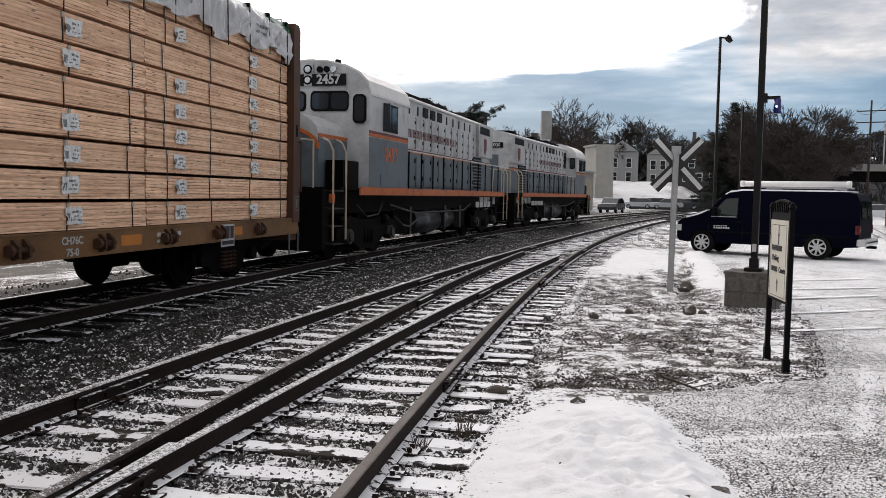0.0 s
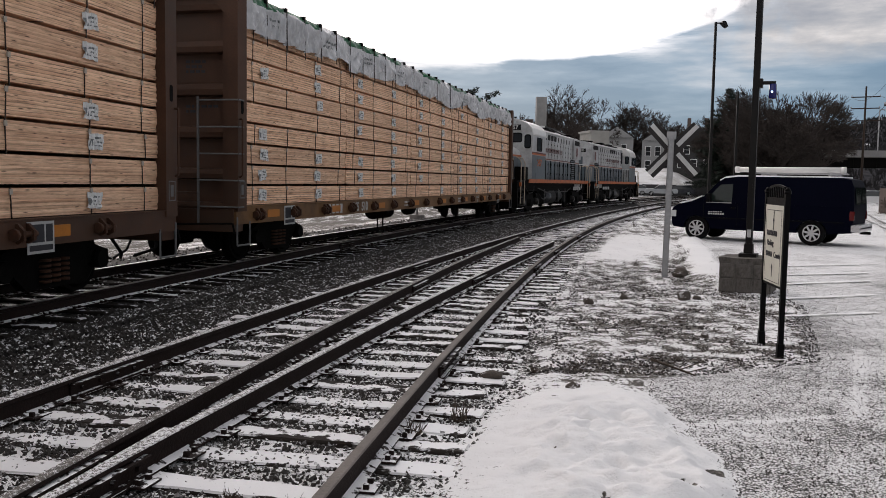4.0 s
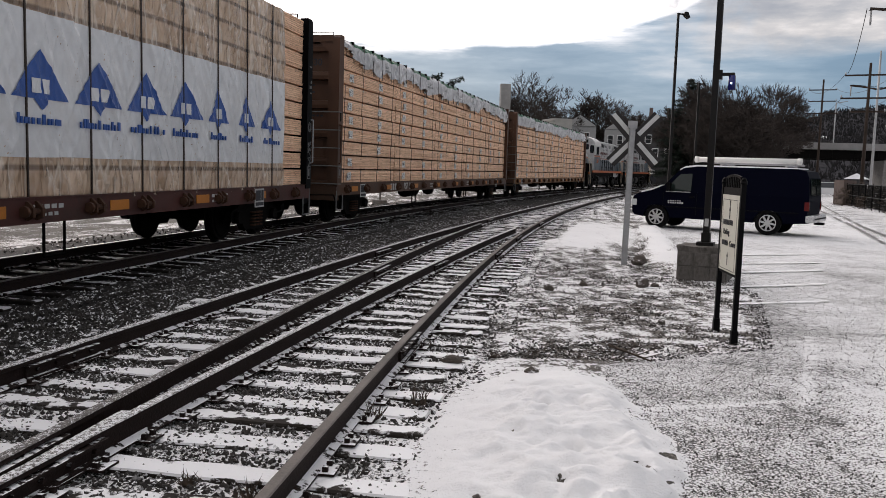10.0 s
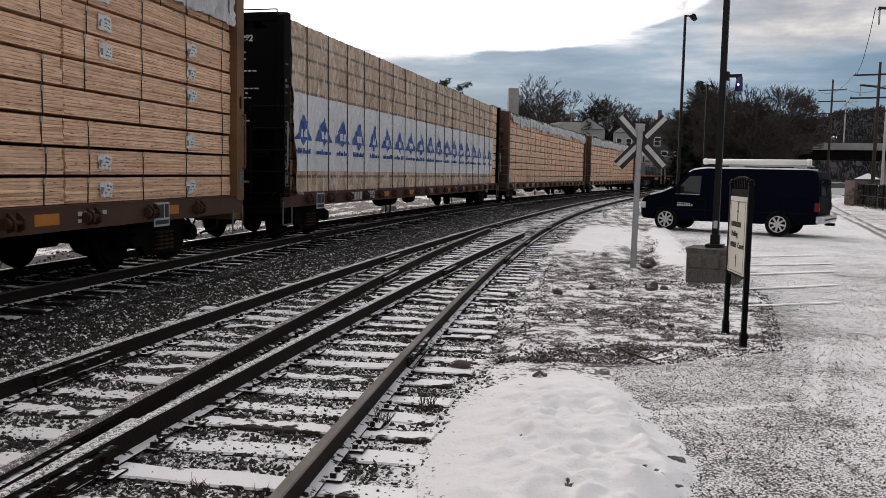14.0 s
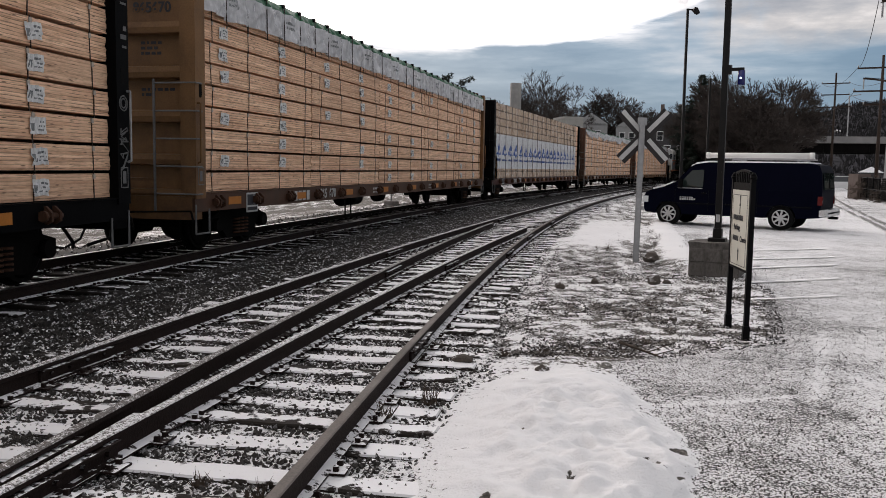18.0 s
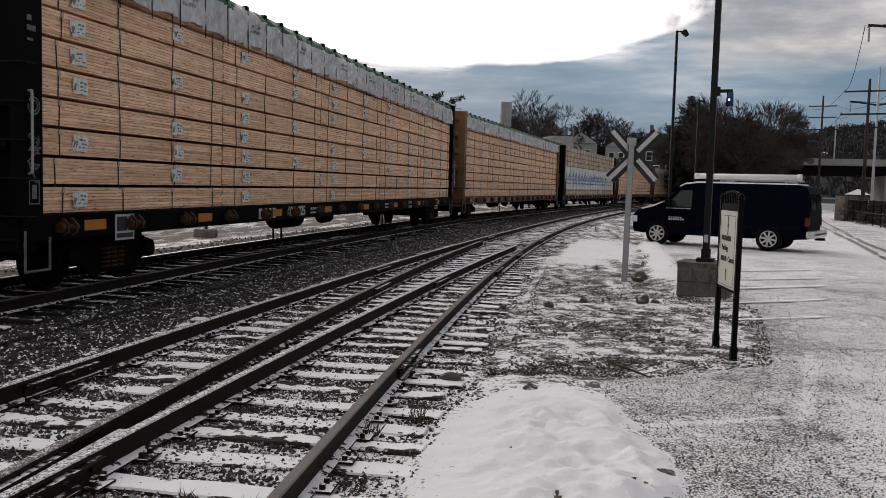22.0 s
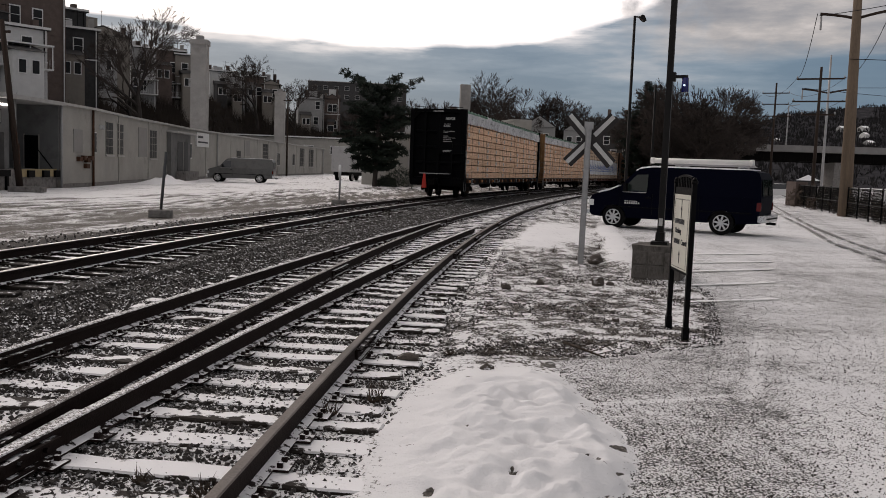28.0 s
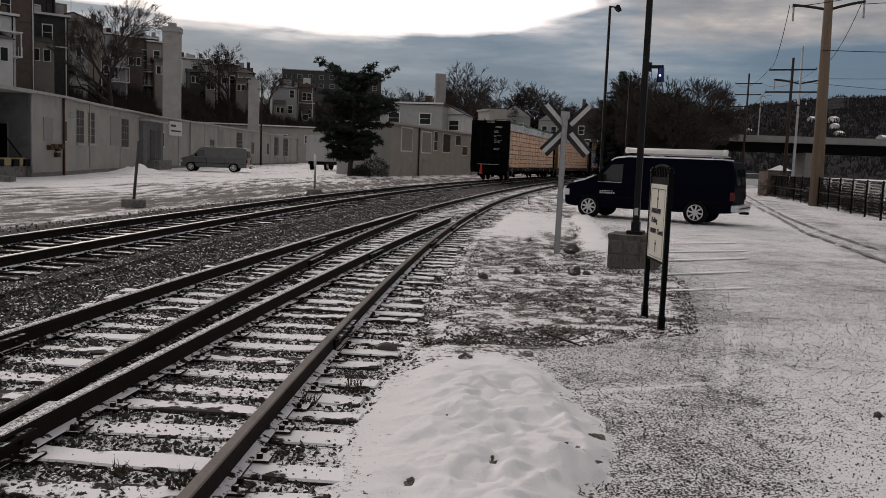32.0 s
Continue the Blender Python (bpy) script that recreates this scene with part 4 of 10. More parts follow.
def truck(parent, y0, frame_mat):
    """A two-axle freight truck: side frames with spring nests, wheels, axles and bolster."""
    bm = bmesh.new()
    cube(bm, -1.05, 1.05, -0.2, 0.2, 0.45, 0.72)
    tr_ob = part("truck_bolster", bm, frame_mat, parent, m=pose(0, y0, 0))
    for sx in (-1, 1):
        bm = bmesh.new()
        outline = [(-1.12, 0.38), (-1.12, 0.56), (-0.9, 0.62), (-0.45, 0.80), (0.45, 0.80), (0.9, 0.62), (1.12, 0.56), (1.12, 0.38), (0.7, 0.42), (0.45, 0.20), (-0.45, 0.20), (-0.7, 0.42)]
        prism(bm, outline, sx * 1.02 - 0.06, sx * 1.02 + 0.06, "x")
        for yy in (-0.88, 0.88):
            tube(bm, (sx * 1.02, yy, 0.46), (sx * 1.17, yy, 0.46), 0.12, seg=10)
        part("side_frame", bm, frame_mat, tr_ob)
        bm = bmesh.new()
        for yy in (-0.17, 0, 0.17):
            for k in range(5):
                tube(bm, (sx * 1.10, yy, 0.27 + k * 0.06), (sx * 1.10, yy, 0.30 + k * 0.06), 0.075, seg=8)
        part("spring", bm, RUSTY, tr_ob)["kind"] = "stuff"
        for yy in (-0.88, 0.88):
            bm = bmesh.new()
            tube(bm, (sx * 0.69, yy, 0.46), (sx * 0.80, yy, 0.46), 0.42, seg=24)
            tube(bm, (sx * 0.66, yy, 0.46), (sx * 0.69, yy, 0.46), 0.46, seg=24)
            tube(bm, (sx * 0.80, yy, 0.46), (sx * 0.82, yy, 0.46), 0.37, 0.33, seg=24)
            tube(bm, (sx * 0.82, yy, 0.46), (sx * 0.86, yy, 0.46), 0.14, seg=12)
            part("wheel", bm, BLACK_STEEL, tr_ob)
    for yy in (-0.88, 0.88):
        bm = bmesh.new()
        tube(bm, (-0.95, yy, 0.46), (0.95, yy, 0.46), 0.08, seg=10)
        part("axle", bm, BLACK_STEEL, tr_ob)
    return tr_ob


def bulkhead(parent, y, out, paint, number="", marks=()):
    """An end wall: plate, corner posts, ribs, cap, ladder and walkway. out is -1 at the rear, 1 at the front."""
    bm = bmesh.new()
    t0, t1 = sorted((y - out * 0.28, y - out * 0.22))
    cube(bm, -1.40, 1.40, t0, t1, 0.95, 4.50)
    b = part("bulkhead", bm, paint, parent)
    black = paint is CAR_BLACK
    for x in (-1.38, 1.38):
        bm = bmesh.new()
        far = y - out * POST
        prism(bm, [(far, 0.95), (y, 0.95), (y, 4.46), (y - out * 0.08, 4.53), (far, 4.53)], x - 0.09, x + 0.09, "x")
        ps = part("corner_post", bm, paint, b)
        face = 1.472 if x > 0 else -1.472
        yc = y - out * POST * 0.5
        bm = bmesh.new()
        prism(bm, [(yc + 0.045 * math.cos(a), 2.62 + 0.045 * math.sin(a) + (0.07 if math.sin(a) > 0 else -0.07)) for a in (math.pi * k / 8 for k in range(16))], *sorted((face - 0.003, face + 0.001)), "x")
        part("strap_slot", bm, BLACK_STEEL, ps)
        bm = bmesh.new()
        s = 1 if x > 0 else -1
        pipe(bm, [(face, y - out * 0.06, 2.42), (face + 0.05 * s, y - out * 0.06, 2.42), (face + 0.05 * s, y - out * 0.06, 1.52), (face, y - out * 0.06, 1.50)], 0.016)
        part("grab_iron", bm, GALV if black else paint, ps)
        bm = bmesh.new()
        for z0, z1, a0, a1 in ((1.16, 1.175, 0.06, 0.24), (1.42, 1.435, 0.06, 0.24), (1.16, 1.435, 0.06, 0.075), (1.16, 1.435, 0.225, 0.24), (1.22, 1.38, 0.11, 0.19)):
            cube(bm, *sorted((face, face + 0.003 * s)), *sorted((y - out * a0, y - out * a1)), z0, z1)
        part("stencil_box", bm, LETTER_FADED, ps)
    if black:
        for x in (-0.72, 0.0, 0.72):
            bm = bmesh.new()
            cube(bm, x - 0.07, x + 0.07, *sorted((y - out * 0.22, y - out * 0.06)), 0.95, 4.46)
            part("rib", bm, paint, b)
        levels = ((1.0, 0.045), (1.80, 0.045), (2.60, 0.045), (3.40, 0.045), (4.46, 0.045))
    else:
        levels = ((1.02, 0.06), (1.55, 0.075), (2.22, 0.085), (2.90, 0.085), (3.58, 0.085), (4.24, 0.085))
        for x in (-1.22, 1.22):
            bm = bmesh.new()
            cube(bm, x - 0.05, x + 0.05, *sorted((y - out * 0.22, y - out * 0.07)), 0.95, 4.46)
            part("rib", bm, paint, b)
    for z, h in levels:
        bm = bmesh.new()
        prism(bm, [(y - out * 0.221, z - h * 1.25), (y - out * 0.09, z - h), (y - out * 0.075, z), (y - out * 0.09, z + h), (y - out * 0.221, z + h * 1.25)], -1.165, 1.165, "x")
        part("rib", bm, paint, b)
    bm = bmesh.new()
    cube(bm, -1.29, 1.29, *sorted((y - out * 0.205, y - out * 0.004)), 4.36, 4.52)
    hd = part("header", bm, paint, b)
    for x in (-1, 1):
        bm = bmesh.new()
        prism(bm, [(x * 1.29, 4.36), (x * 0.95, 4.36), (x * 1.29, 4.02)], *sorted((y - out * 0.12, y - out * 0.03)), "y")
        part("gusset", bm, paint, hd)
    # the ladder stands at the car's right-hand corner, seen from outside its end
    sx = -out
    bm = bmesh.new()
    beam(bm, (sx * 0.78, y + out * 0.03, 0.75), (sx * 0.78, y + out * 0.03, 2.78), 0.03)
    for k in range(5):
        z = 1.02 + 0.425 * k
        pipe(bm, [(sx * 0.78, y + out * 0.03, z), (sx * 1.36, y + out * 0.05, z), (sx * 1.50, y + out * 0.04, z), (sx * 1.50, y - out * 0.14, z)], 0.014)
    part("ladder", bm, LETTER_FADED if not black else BLACK, b, "thin bent ladder rungs")
    bm = bmesh.new()
    pipe(bm, [(-1.15, y, 4.50), (-1.15, y, 4.61), (-0.70, y, 4.61), (-0.70, y, 4.50)], 0.014)
    part("grab_iron", bm, LETTER_WHITE if paint is CAR_BROWN else paint, b)
    bm = bmesh.new()
    pipe(bm, [(0.35, y - out * 0.26, 4.50), (0.35, y - out * 0.26, 4.62), (1.2, y - out * 0.26, 4.62), (1.2, y - out * 0.26, 4.50)], 0.014)
    part("grab_iron", bm, LETTER_WHITE if paint is CAR_BROWN else paint, b)
    bm = bmesh.new()
    cube(bm, -0.85, 0.75, *sorted((y + out * 0.02, y + out * 0.30)), 1.22, 1.26)
    part("end_platform", bm, GALV if black else paint, b)
    bm = bmesh.new()
    cube(bm, -1.4, 1.4, *sorted((y - out * 0.3, y + out * 0.02)), 0.62, 0.98)
    cube(bm, -0.20, 0.20, *sorted((y - out * 0.2, y + out * 0.45)), 0.70, 0.98)
    part("end_sill", bm, paint, b)
    bm = bmesh.new()
    cube(bm, -0.09, 0.09, *sorted((y + out * 0.3, y + out * 0.95)), 0.72, 0.90)
    cube(bm, -0.16, 0.14, *sorted((y + out * 0.80, y + out * 1.02)), 0.66, 0.96)
    part("coupler", bm, BLACK_STEEL, b)
    bm = bmesh.new()
    pipe(bm, [(-1.1, y + out * 0.10, 0.74), (0.2, y + out * 0.16, 0.72), (1.42, y + out * 0.08, 0.76), (1.46, y + out * 0.08, 0.60)], 0.016)
    part("uncoupling_lever", bm, BLACK_STEEL, b)
    for x in (-1.35, 1.35):
        bm = bmesh.new()
        s = 1 if x > 0 else -1
        pipe(bm, [(x + 0.1 * s, y - out * 0.02, 0.86), (x + 0.1 * s, y - out * 0.02, 0.40), (x + 0.1 * s, y - out * 0.44, 0.40), (x + 0.1 * s, y - out * 0.44, 0.78)], 0.016)
        part("stirrup", bm, LETTER_FADED, b)
    bm = bmesh.new()
    pipe(bm, [(0.2, y + out * 0.25, 0.72), (0.3, y + out * 0.5, 0.35), (0.1, y + out * 0.8, 0.25)], 0.025)
    pipe(bm, [(-0.35, y + out * 0.05, 0.66), (-0.30, y + out * 0.40, 0.30), (-0.15, y + out * 0.95, 0.22)], 0.02)
    part("air_hose", bm, RUBBER, b)
    if black:
        bm = bmesh.new()
        rnd = random.Random(6)
        for z in np.arange(2.75, 3.6, 0.11):
            if rnd.random() < 0.6:
                cube(bm, 1.472, 1.475, *sorted((y - out * 0.05, y - out * rnd.uniform(0.12, 0.24))), z, z + rnd.choice((0.03, 0.06)))
        part("post_stencil", bm, LETTER_FADED, b)["kind"] = "stuff"
        bm = bmesh.new()
        for r in (0.060, 0.095):
            pts = [(1.475, y - out * 0.15 + r * math.cos(2 * math.pi * k / 14), 2.26 + r * math.sin(2 * math.pi * k / 14)) for k in range(15)]
            pipe(bm, pts, 0.010, 4)
        part("round_emblem", bm, LETTER_FADED, b)["kind"] = "stuff"
        bm = bmesh.new()
        p = Vector((1.475, y - out * 0.06, 1.92))
        for k in range(26):
            q = Vector((1.475, y - out * rnd.uniform(0.03, 0.27), 1.94 - 0.52 * k / 26 + rnd.uniform(-0.09, 0.09)))
            tube(bm, p, q, 0.008, seg=4)
            p = q
        part("paint_scrawl", bm, LETTER_FADED, b, "thin pale spray-painted scrawl")
    if number and black:
        bm = bmesh.new()
        cube(bm, *sorted((-out * 0.08, -out * 1.26)), *sorted((y - out * 0.058, y - out * 0.090)), 2.25, 4.22)
        part("number_plate_panel", bm, paint, b)
    face = pose(0, 0, 0, 90, 0, 0) if out < 0 else pose(0, 0, 0, 90, 0, 180)
    depth = 0.052 if black else 0.214
    if number:
        lettering("car_number", number, 0.17 if black else 0.22, LETTER_WHITE if black else INK, b, pose(0.62 if out < 0 else -0.62, y - out * depth, 4.03 if black else 3.90) @ face, bold=2.0)
    if marks:
        bm = bmesh.new()
        rnd = random.Random(3)
        for z in marks:
            x = 0.28 if black else 0.42
            for k in range(rnd.randrange(3, 7)):
                w = rnd.uniform(0.03, 0.10)
                cube(bm, x, x + w, *sorted((y - out * (depth + 0.006), y - out * depth)), z, z + (0.026 if black else 0.045))
                x += w + 0.03
        part("stencil_mark", bm, LETTER_WHITE if black else INK, b)["kind"] = "stuff"
    return b


def tarp(parent, seed, drop=0.5):
    """A crumpled plastic cover over the top courses, pinched by straps, hanging down one side with a ragged hem."""
    rnd = random.Random(seed)
    top = DECK + 10 * ROW
    loose = {1: 0.42, 2: 0.75}.get(seed, 0.10)
    y0, y1 = -HALF + POST + 0.02, HALF - POST - 0.02
    bay = 0.78
    n, rows = 1000, 17
    verts, faces, idx = [], [], []
    ys = np.linspace(y0, y1, n)

    def ridge(u, v, k):
        return max(0.0, 1 - 2.3 * abs(noise.noise(Vector((u, v, seed * 1.7 + k)))))

    def hem_at(y):
        h = 0.92 + loose * (0.9 * noise.noise(Vector((y * 0.42, seed, 0))) + 0.5 * noise.noise(Vector((y * 1.5, 2, seed))))
        if seed == 2:
            h -= 0.9 * max(0.0, 1 - (y - y0) / 1.6)
        return drop * max(0.16, h + 0.03 * noise.noise(Vector((y * 4, 1, seed))))

    def face_x(y, z):
        """How far out the hanging side stands: long slanting folds that the straps flatten."""
        t = min(1.0, max(0.0, (top - z) / 0.12))
        held = abs((((y - y0) / bay) + 0.5) % 1.0 - 0.5) * 2
        slack = min(1.0, 0.15 + 1.8 * held)
        lean = math.sin(y * 0.7 + seed)
        w = 0.075 * ridge(y * 2.0 + lean * z * 1.6, z * 0.5, 0) ** 1.5 + 0.050 * ridge(y * 2.4 - z * 4.2, z * 0.8, 1) ** 1.5 + 0.030 * ridge(y * 3.2 + z * 5.5, z * 0.9, 5)
        w += 0.05 * loose * (top - z) * max(0.0, noise.noise(Vector((y * 1.1, 8, seed))))
        return 1.358 + 0.03 * t + slack * t * w

    for y in ys:
        hem = hem_at(y)
        sag = 0.03 * noise.noise(Vector((y * 1.3, 3, seed)))
        for k in range(rows):
            if k < 3:
                x, z = ((0.1, top + 0.05), (0.8, top + 0.05), (1.26, top + 0.04))[k]
                verts.append((x, y, z + sag + 0.02 * ridge(y * 2.2, x * 3, 4)))
                continue
            z = top + 0.02 - (hem + 0.02) * (k - 3) / (rows - 4)
            verts.append((face_x(y, z), y, z))
    for i in range(n - 1):
        for k in range(rows - 1):
            a = i * rows + k
            faces.append((a, a + 1, a + rows + 1, a + rows))
            idx.append(1 if 2 <= k <= 5 and noise.noise(Vector((ys[i] * 0.55, 5, seed))) > (-0.12 if seed < 4 else -0.45) + 0.05 * (k - 3) else 0)
    m = mesh_data("tarp", verts, faces, (TARP_WHITE, TARP_GREEN), True, idx)
    ob = part("tarp", m, None, parent, "crumpled white and green plastic lumber cover")
    bm = bmesh.new()
    for y in np.arange(y0 + 0.9, y1 - 1.0, 2.34):
        if hem_at(y) < 0.42:
            continue
        for r in range(2):
            yy = y + rnd.uniform(-0.05, 0.05)
            for k in range(rnd.randrange(5, 9)):
                w = rnd.uniform(0.03, 0.055)
                z = top - 0.30 - r * 0.09
                h = rnd.choice((0.035, 0.05))
                bm.faces.new([bm.verts.new((face_x(p, q) + 0.006, p, q)) for p, q in ((yy, z), (yy + w, z), (yy + w, z + h), (yy, z + h))])
                yy += w + 0.018
    part("printed_word", bm, LABEL_INK, ob)["kind"] = "stuff"
    for y in np.arange(y0 + 0.04, y1, bay):
        bm = bmesh.new()
        z1 = top - hem_at(y) - 0.12
        beam(bm, (1.418, y, z1), (1.405, y, top + 0.01), 0.016, 0.012)
        part("tie_down_strap", bm, LUMBER_STRAP, ob)
        bm = bmesh.new()
        cube(bm, 1.31, 1.405, y - 0.035, y + 0.035, top - 0.02, top + 0.045)
        part("corner_guard", bm, BLACK, ob)
    return ob


def wrapped_side(parent):
    """The whole side under clear film with a white printed band and blue triangles."""
    top, bot = DECK + 10 * ROW - 0.02, DECK + 0.0
    ny, nz = 860, 44
    y0, y1 = -HALF + 0.5, HALF - 1.6
    lo, hi = DECK + 0.46, DECK + 2.04

    first = y0 + STRAP_IN

    def depth(y, z):
        held = abs((((y - first) / GAP) + 0.5) % 1.0 - 0.5) * 2
        slack = min(1.0, held * 2.2)
        def ridge(u, v, k):
            return max(0.0, 1 - 2.4 * abs(noise.noise(Vector((u, v, k)))))
        fold = 0.030 * ridge(y * 3.3 + z * 1.5, z * 0.35, 2.0) ** 2.5 + 0.024 * ridge(y * 4.1 + z * 2.9, z * 0.6, 6.0) ** 2.5 + 0.014 * ridge(y * 4.6 - z * 2.4, z * 0.8, 9.0) ** 2 + 0.007 * ridge(y * 11 + z * 4, z * 3.2, 8.0)
        fold += 0.02 * abs(noise.noise(Vector((y * 0.8, z * 0.4, 12))))
        hang = 0.16 * max(0.0, 1 - (y - y0) / 1.0) * (0.5 + noise.noise(Vector((y * 4, z * 0.8, 5)))) * (top - z) / 3.4
        return 1.366 + slack * fold + max(0.0, hang) + 0.03 * (top - z) / 3.2

    def decal(bm, corner_rows, lift):
        """A thin print that follows the folds: rows of (z, left, right)."""
        rows = []
        for z, a, b in corner_rows:
            rows.append([bm.verts.new((depth(a + (b - a) * k / 36, z) + lift, a + (b - a) * k / 36, z)) for k in range(37)])
        for p, q in zip(rows[:-1], rows[1:]):
            for k in range(36):
                bm.faces.new((p[k], p[k + 1], q[k + 1], q[k]))

    def sheet(name, z0, z1, lift, material, label, rows):
        verts, faces = [], []
        for i in range(ny):
            y = y0 + (y1 - y0) * i / (ny - 1)
            a = z0 + (0.05 * noise.noise(Vector((y * 1.2, 4, 4))) + 0.015 * noise.noise(Vector((y * 6, 4, 4))) if z0 < lo else 0.015 * noise.noise(Vector((y, 1, 1))))
            for k in range(rows + 1):
                z = a + (z1 - a) * k / rows
                verts.append((depth(y, z) + lift, y, z))
        for i in range(ny - 1):
            for k in range(rows):
                p = i * (rows + 1) + k
                faces.append((p, p + 1, p + rows + 2, p + rows + 1))
        return part(name, mesh_data(name, verts, faces, material, True), None, parent, label)

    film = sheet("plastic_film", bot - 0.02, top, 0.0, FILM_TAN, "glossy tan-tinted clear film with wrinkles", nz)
    band = sheet("printed_band", lo, hi, 0.006, FILM_WHITE, "white printed band across the film", 44)
    rnd = random.Random(9)
    y = y0 + 0.55
    k = 0
    while y < y1 - 0.7:
        bm = bmesh.new()
        w = rnd.choice((1.06, 1.04, 1.02, 1.00, 0.74))
        base, apex = lo + 0.64, lo + 1.18
        decal(bm, [(base - 0.12 + 0.12 * k / 6, y - 0.11 * k / 6 - 0.002, y + 0.11 * k / 6 + 0.002) for k in range(7)], 0.018)
        decal(bm, [(base + (apex - base) * k / 24, y - w / 2 * (1 - k / 24) - 0.002, y + w / 2 * (1 - k / 24) + 0.002) for k in range(25)], 0.018)
        part("triangle_print", bm, PRINT_BLUE, film)
        bm = bmesh.new()
        for c0, c1 in ((-0.15, -0.02), (0.02, 0.15)):
            decal(bm, [(base + 0.06 + 0.16 * j / 8, y + c0 * w, y + c1 * w) for j in range(9)], 0.026)
        part("logo_block", bm, FILM_WHITE, film)["kind"] = "stuff"
        bm = bmesh.new()
        yy = y - 0.42 * w
        while yy < y + 0.36 * w:
            g = rnd.uniform(0.03, 0.06)
            cube(bm, depth(yy, lo + 0.4) + 0.020, depth(yy, lo + 0.4) + 0.034, yy, yy + g, lo + 0.36, lo + 0.36 + rnd.choice((0.07, 0.07, 0.11)))
            yy += g + 0.03
        part("word_bar", bm, PRINT_BLUE, film)["kind"] = "stuff"
        y += 1.16
        k += 1
    for yy in np.arange(first, y1 + 0.1, GAP):
        bm = bmesh.new()
        beam(bm, (1.415, yy, bot - 0.12), (1.385, yy, top + 0.02), 0.026, 0.012)
        part("tie_down_strap", bm, LUMBER_STRAP, parent)


def centerbeam_car(label, sill_paint, end_paint, number, seed, cover="tarp", rear_number="", drop=0.5, data=(), shift=0.5):
    rnd = random.Random(seed)
    car = thing("centerbeam_flatcar", label, "railway car", group="lumber cars of the train")
    for sx in (-1, 1):
        bm = bmesh.new()
        cube(bm, sx * 1.42 - 0.025, sx * 1.42 + 0.025, -HALF, HALF, 0.74, 1.02)
        sl = part("side_sill", bm, sill_paint, car)
        bm = bmesh.new()
        cube(bm, sx * 1.335 - 0.06, sx * 1.335 + 0.06, -HALF, HALF, 0.74, 0.765)
        part("lower_flange", bm, sill_paint, sl)
        bm = bmesh.new()
        cube(bm, sx * 1.34 - 0.12, sx * 1.34 + 0.12, -HALF, HALF, 1.022, 1.035)
        part("upper_flange", bm, sill_paint, sl)
    bm = bmesh.new()
    cube(bm, -1.22, 1.22, -HALF + 0.1, HALF - 0.1, 0.98, 1.02)
    cube(bm, -0.30, 0.30, -HALF + 0.3, HALF - 0.3, 0.62, 0.98)
    for y in np.arange(-HALF + 1, HALF, 2.2):
        cube(bm, -1.35, 1.35, y - 0.05, y + 0.05, 0.78, 0.98)
    part("deck", bm, sill_paint, car)
    bm = bmesh.new()
    cube(bm, -0.09, 0.09, -HALF + 0.3, HALF - 0.3, 4.10, 4.40)
    for y in np.arange(-HALF + 1.2, HALF - 1, 2.4):
        cube(bm, -0.07, 0.07, y - 0.07, y + 0.07, 1.0, 4.1)
    if end_paint is not CAR_BLACK:
        cube(bm, -0.16, 0.16, -HALF + 0.3, HALF - 0.3, 4.40, 4.69)
    part("center_beam", bm, end_paint, car)
    for y in (-HALF + 2.2, HALF - 2.2):
        truck(car, y, BLACK_STEEL)
    bulkhead(car, -HALF, -1, end_paint, rear_number, (3.75, 3.68, 3.62, 3.39, 3.32, 3.14, 3.05, 2.96, 2.87, 2.42, 2.35) if end_paint is CAR_BLACK else (3.34, 3.26, 3.18, 2.62, 2.54))
    bulkhead(car, HALF, 1, end_paint)
    # winches and strap brackets along the sill
    bm = bmesh.new()
    prism(bm, [(1.40, 0.80), (1.40, 0.99), (1.47, 0.99), (1.54, 0.92), (1.54, 0.82), (1.47, 0.78)], -0.10, -0.06, "y")
    prism(bm, [(1.40, 0.80), (1.40, 0.99), (1.47, 0.99), (1.54, 0.92), (1.54, 0.82), (1.47, 0.78)], 0.06, 0.10, "y")
    tube(bm, (1.49, -0.16, 0.88), (1.49, 0.16, 0.88), 0.035, seg=8)
    tube(bm, (1.49, -0.20, 0.88), (1.49, -0.155, 0.88), 0.065, seg=8)
    winch = finish("winch", bm, RUSTY)
    ys = np.arange(-HALF + 0.5 + STRAP_IN, HALF - 0.5, GAP) if cover == "wrap" else np.arange(-HALF + 0.75, HALF - 0.5, 1.45)
    for y in ys:
        part("winch", winch, None, car, m=pose(0, y, 0))
        part("winch", winch, None, car, m=pose(0, y, 0, 0, 0, 180))
    for k, y in enumerate(ys[:-1]):
        if k % 2 == 0 and not (cover == "wrap" and k < 4):
            bm = bmesh.new()
            cube(bm, 1.445, 1.452, y + 0.35, y + 0.80, 0.82, 0.95)
            part("reflector_panel", bm, ORANGE, car, "orange reflective panel")
    for y in (-10.15, HALF - 2.9):
        bm = bmesh.new()
        cube(bm, 1.446, 1.454, y - 0.22, y + 0.22, 0.66, 1.0)
        pl = part("consolidated_stencil", bm, LETTER_WHITE, car, "white-bordered black data stencil")
        bm = bmesh.new()
        cube(bm, 1.455, 1.458, y - 0.19, y + 0.05, 0.78, 0.97)
        cube(bm, 1.455, 1.458, y + 0.08, y + 0.19, 0.78, 0.97)
        cube(bm, 1.455, 1.458, y - 0.19, y + 0.19, 0.69, 0.75)
        part("stencil_panel", bm, INK, pl)
    side = pose(0, 0, 0, 90, 0, 90)
    ink = LETTER_WHITE
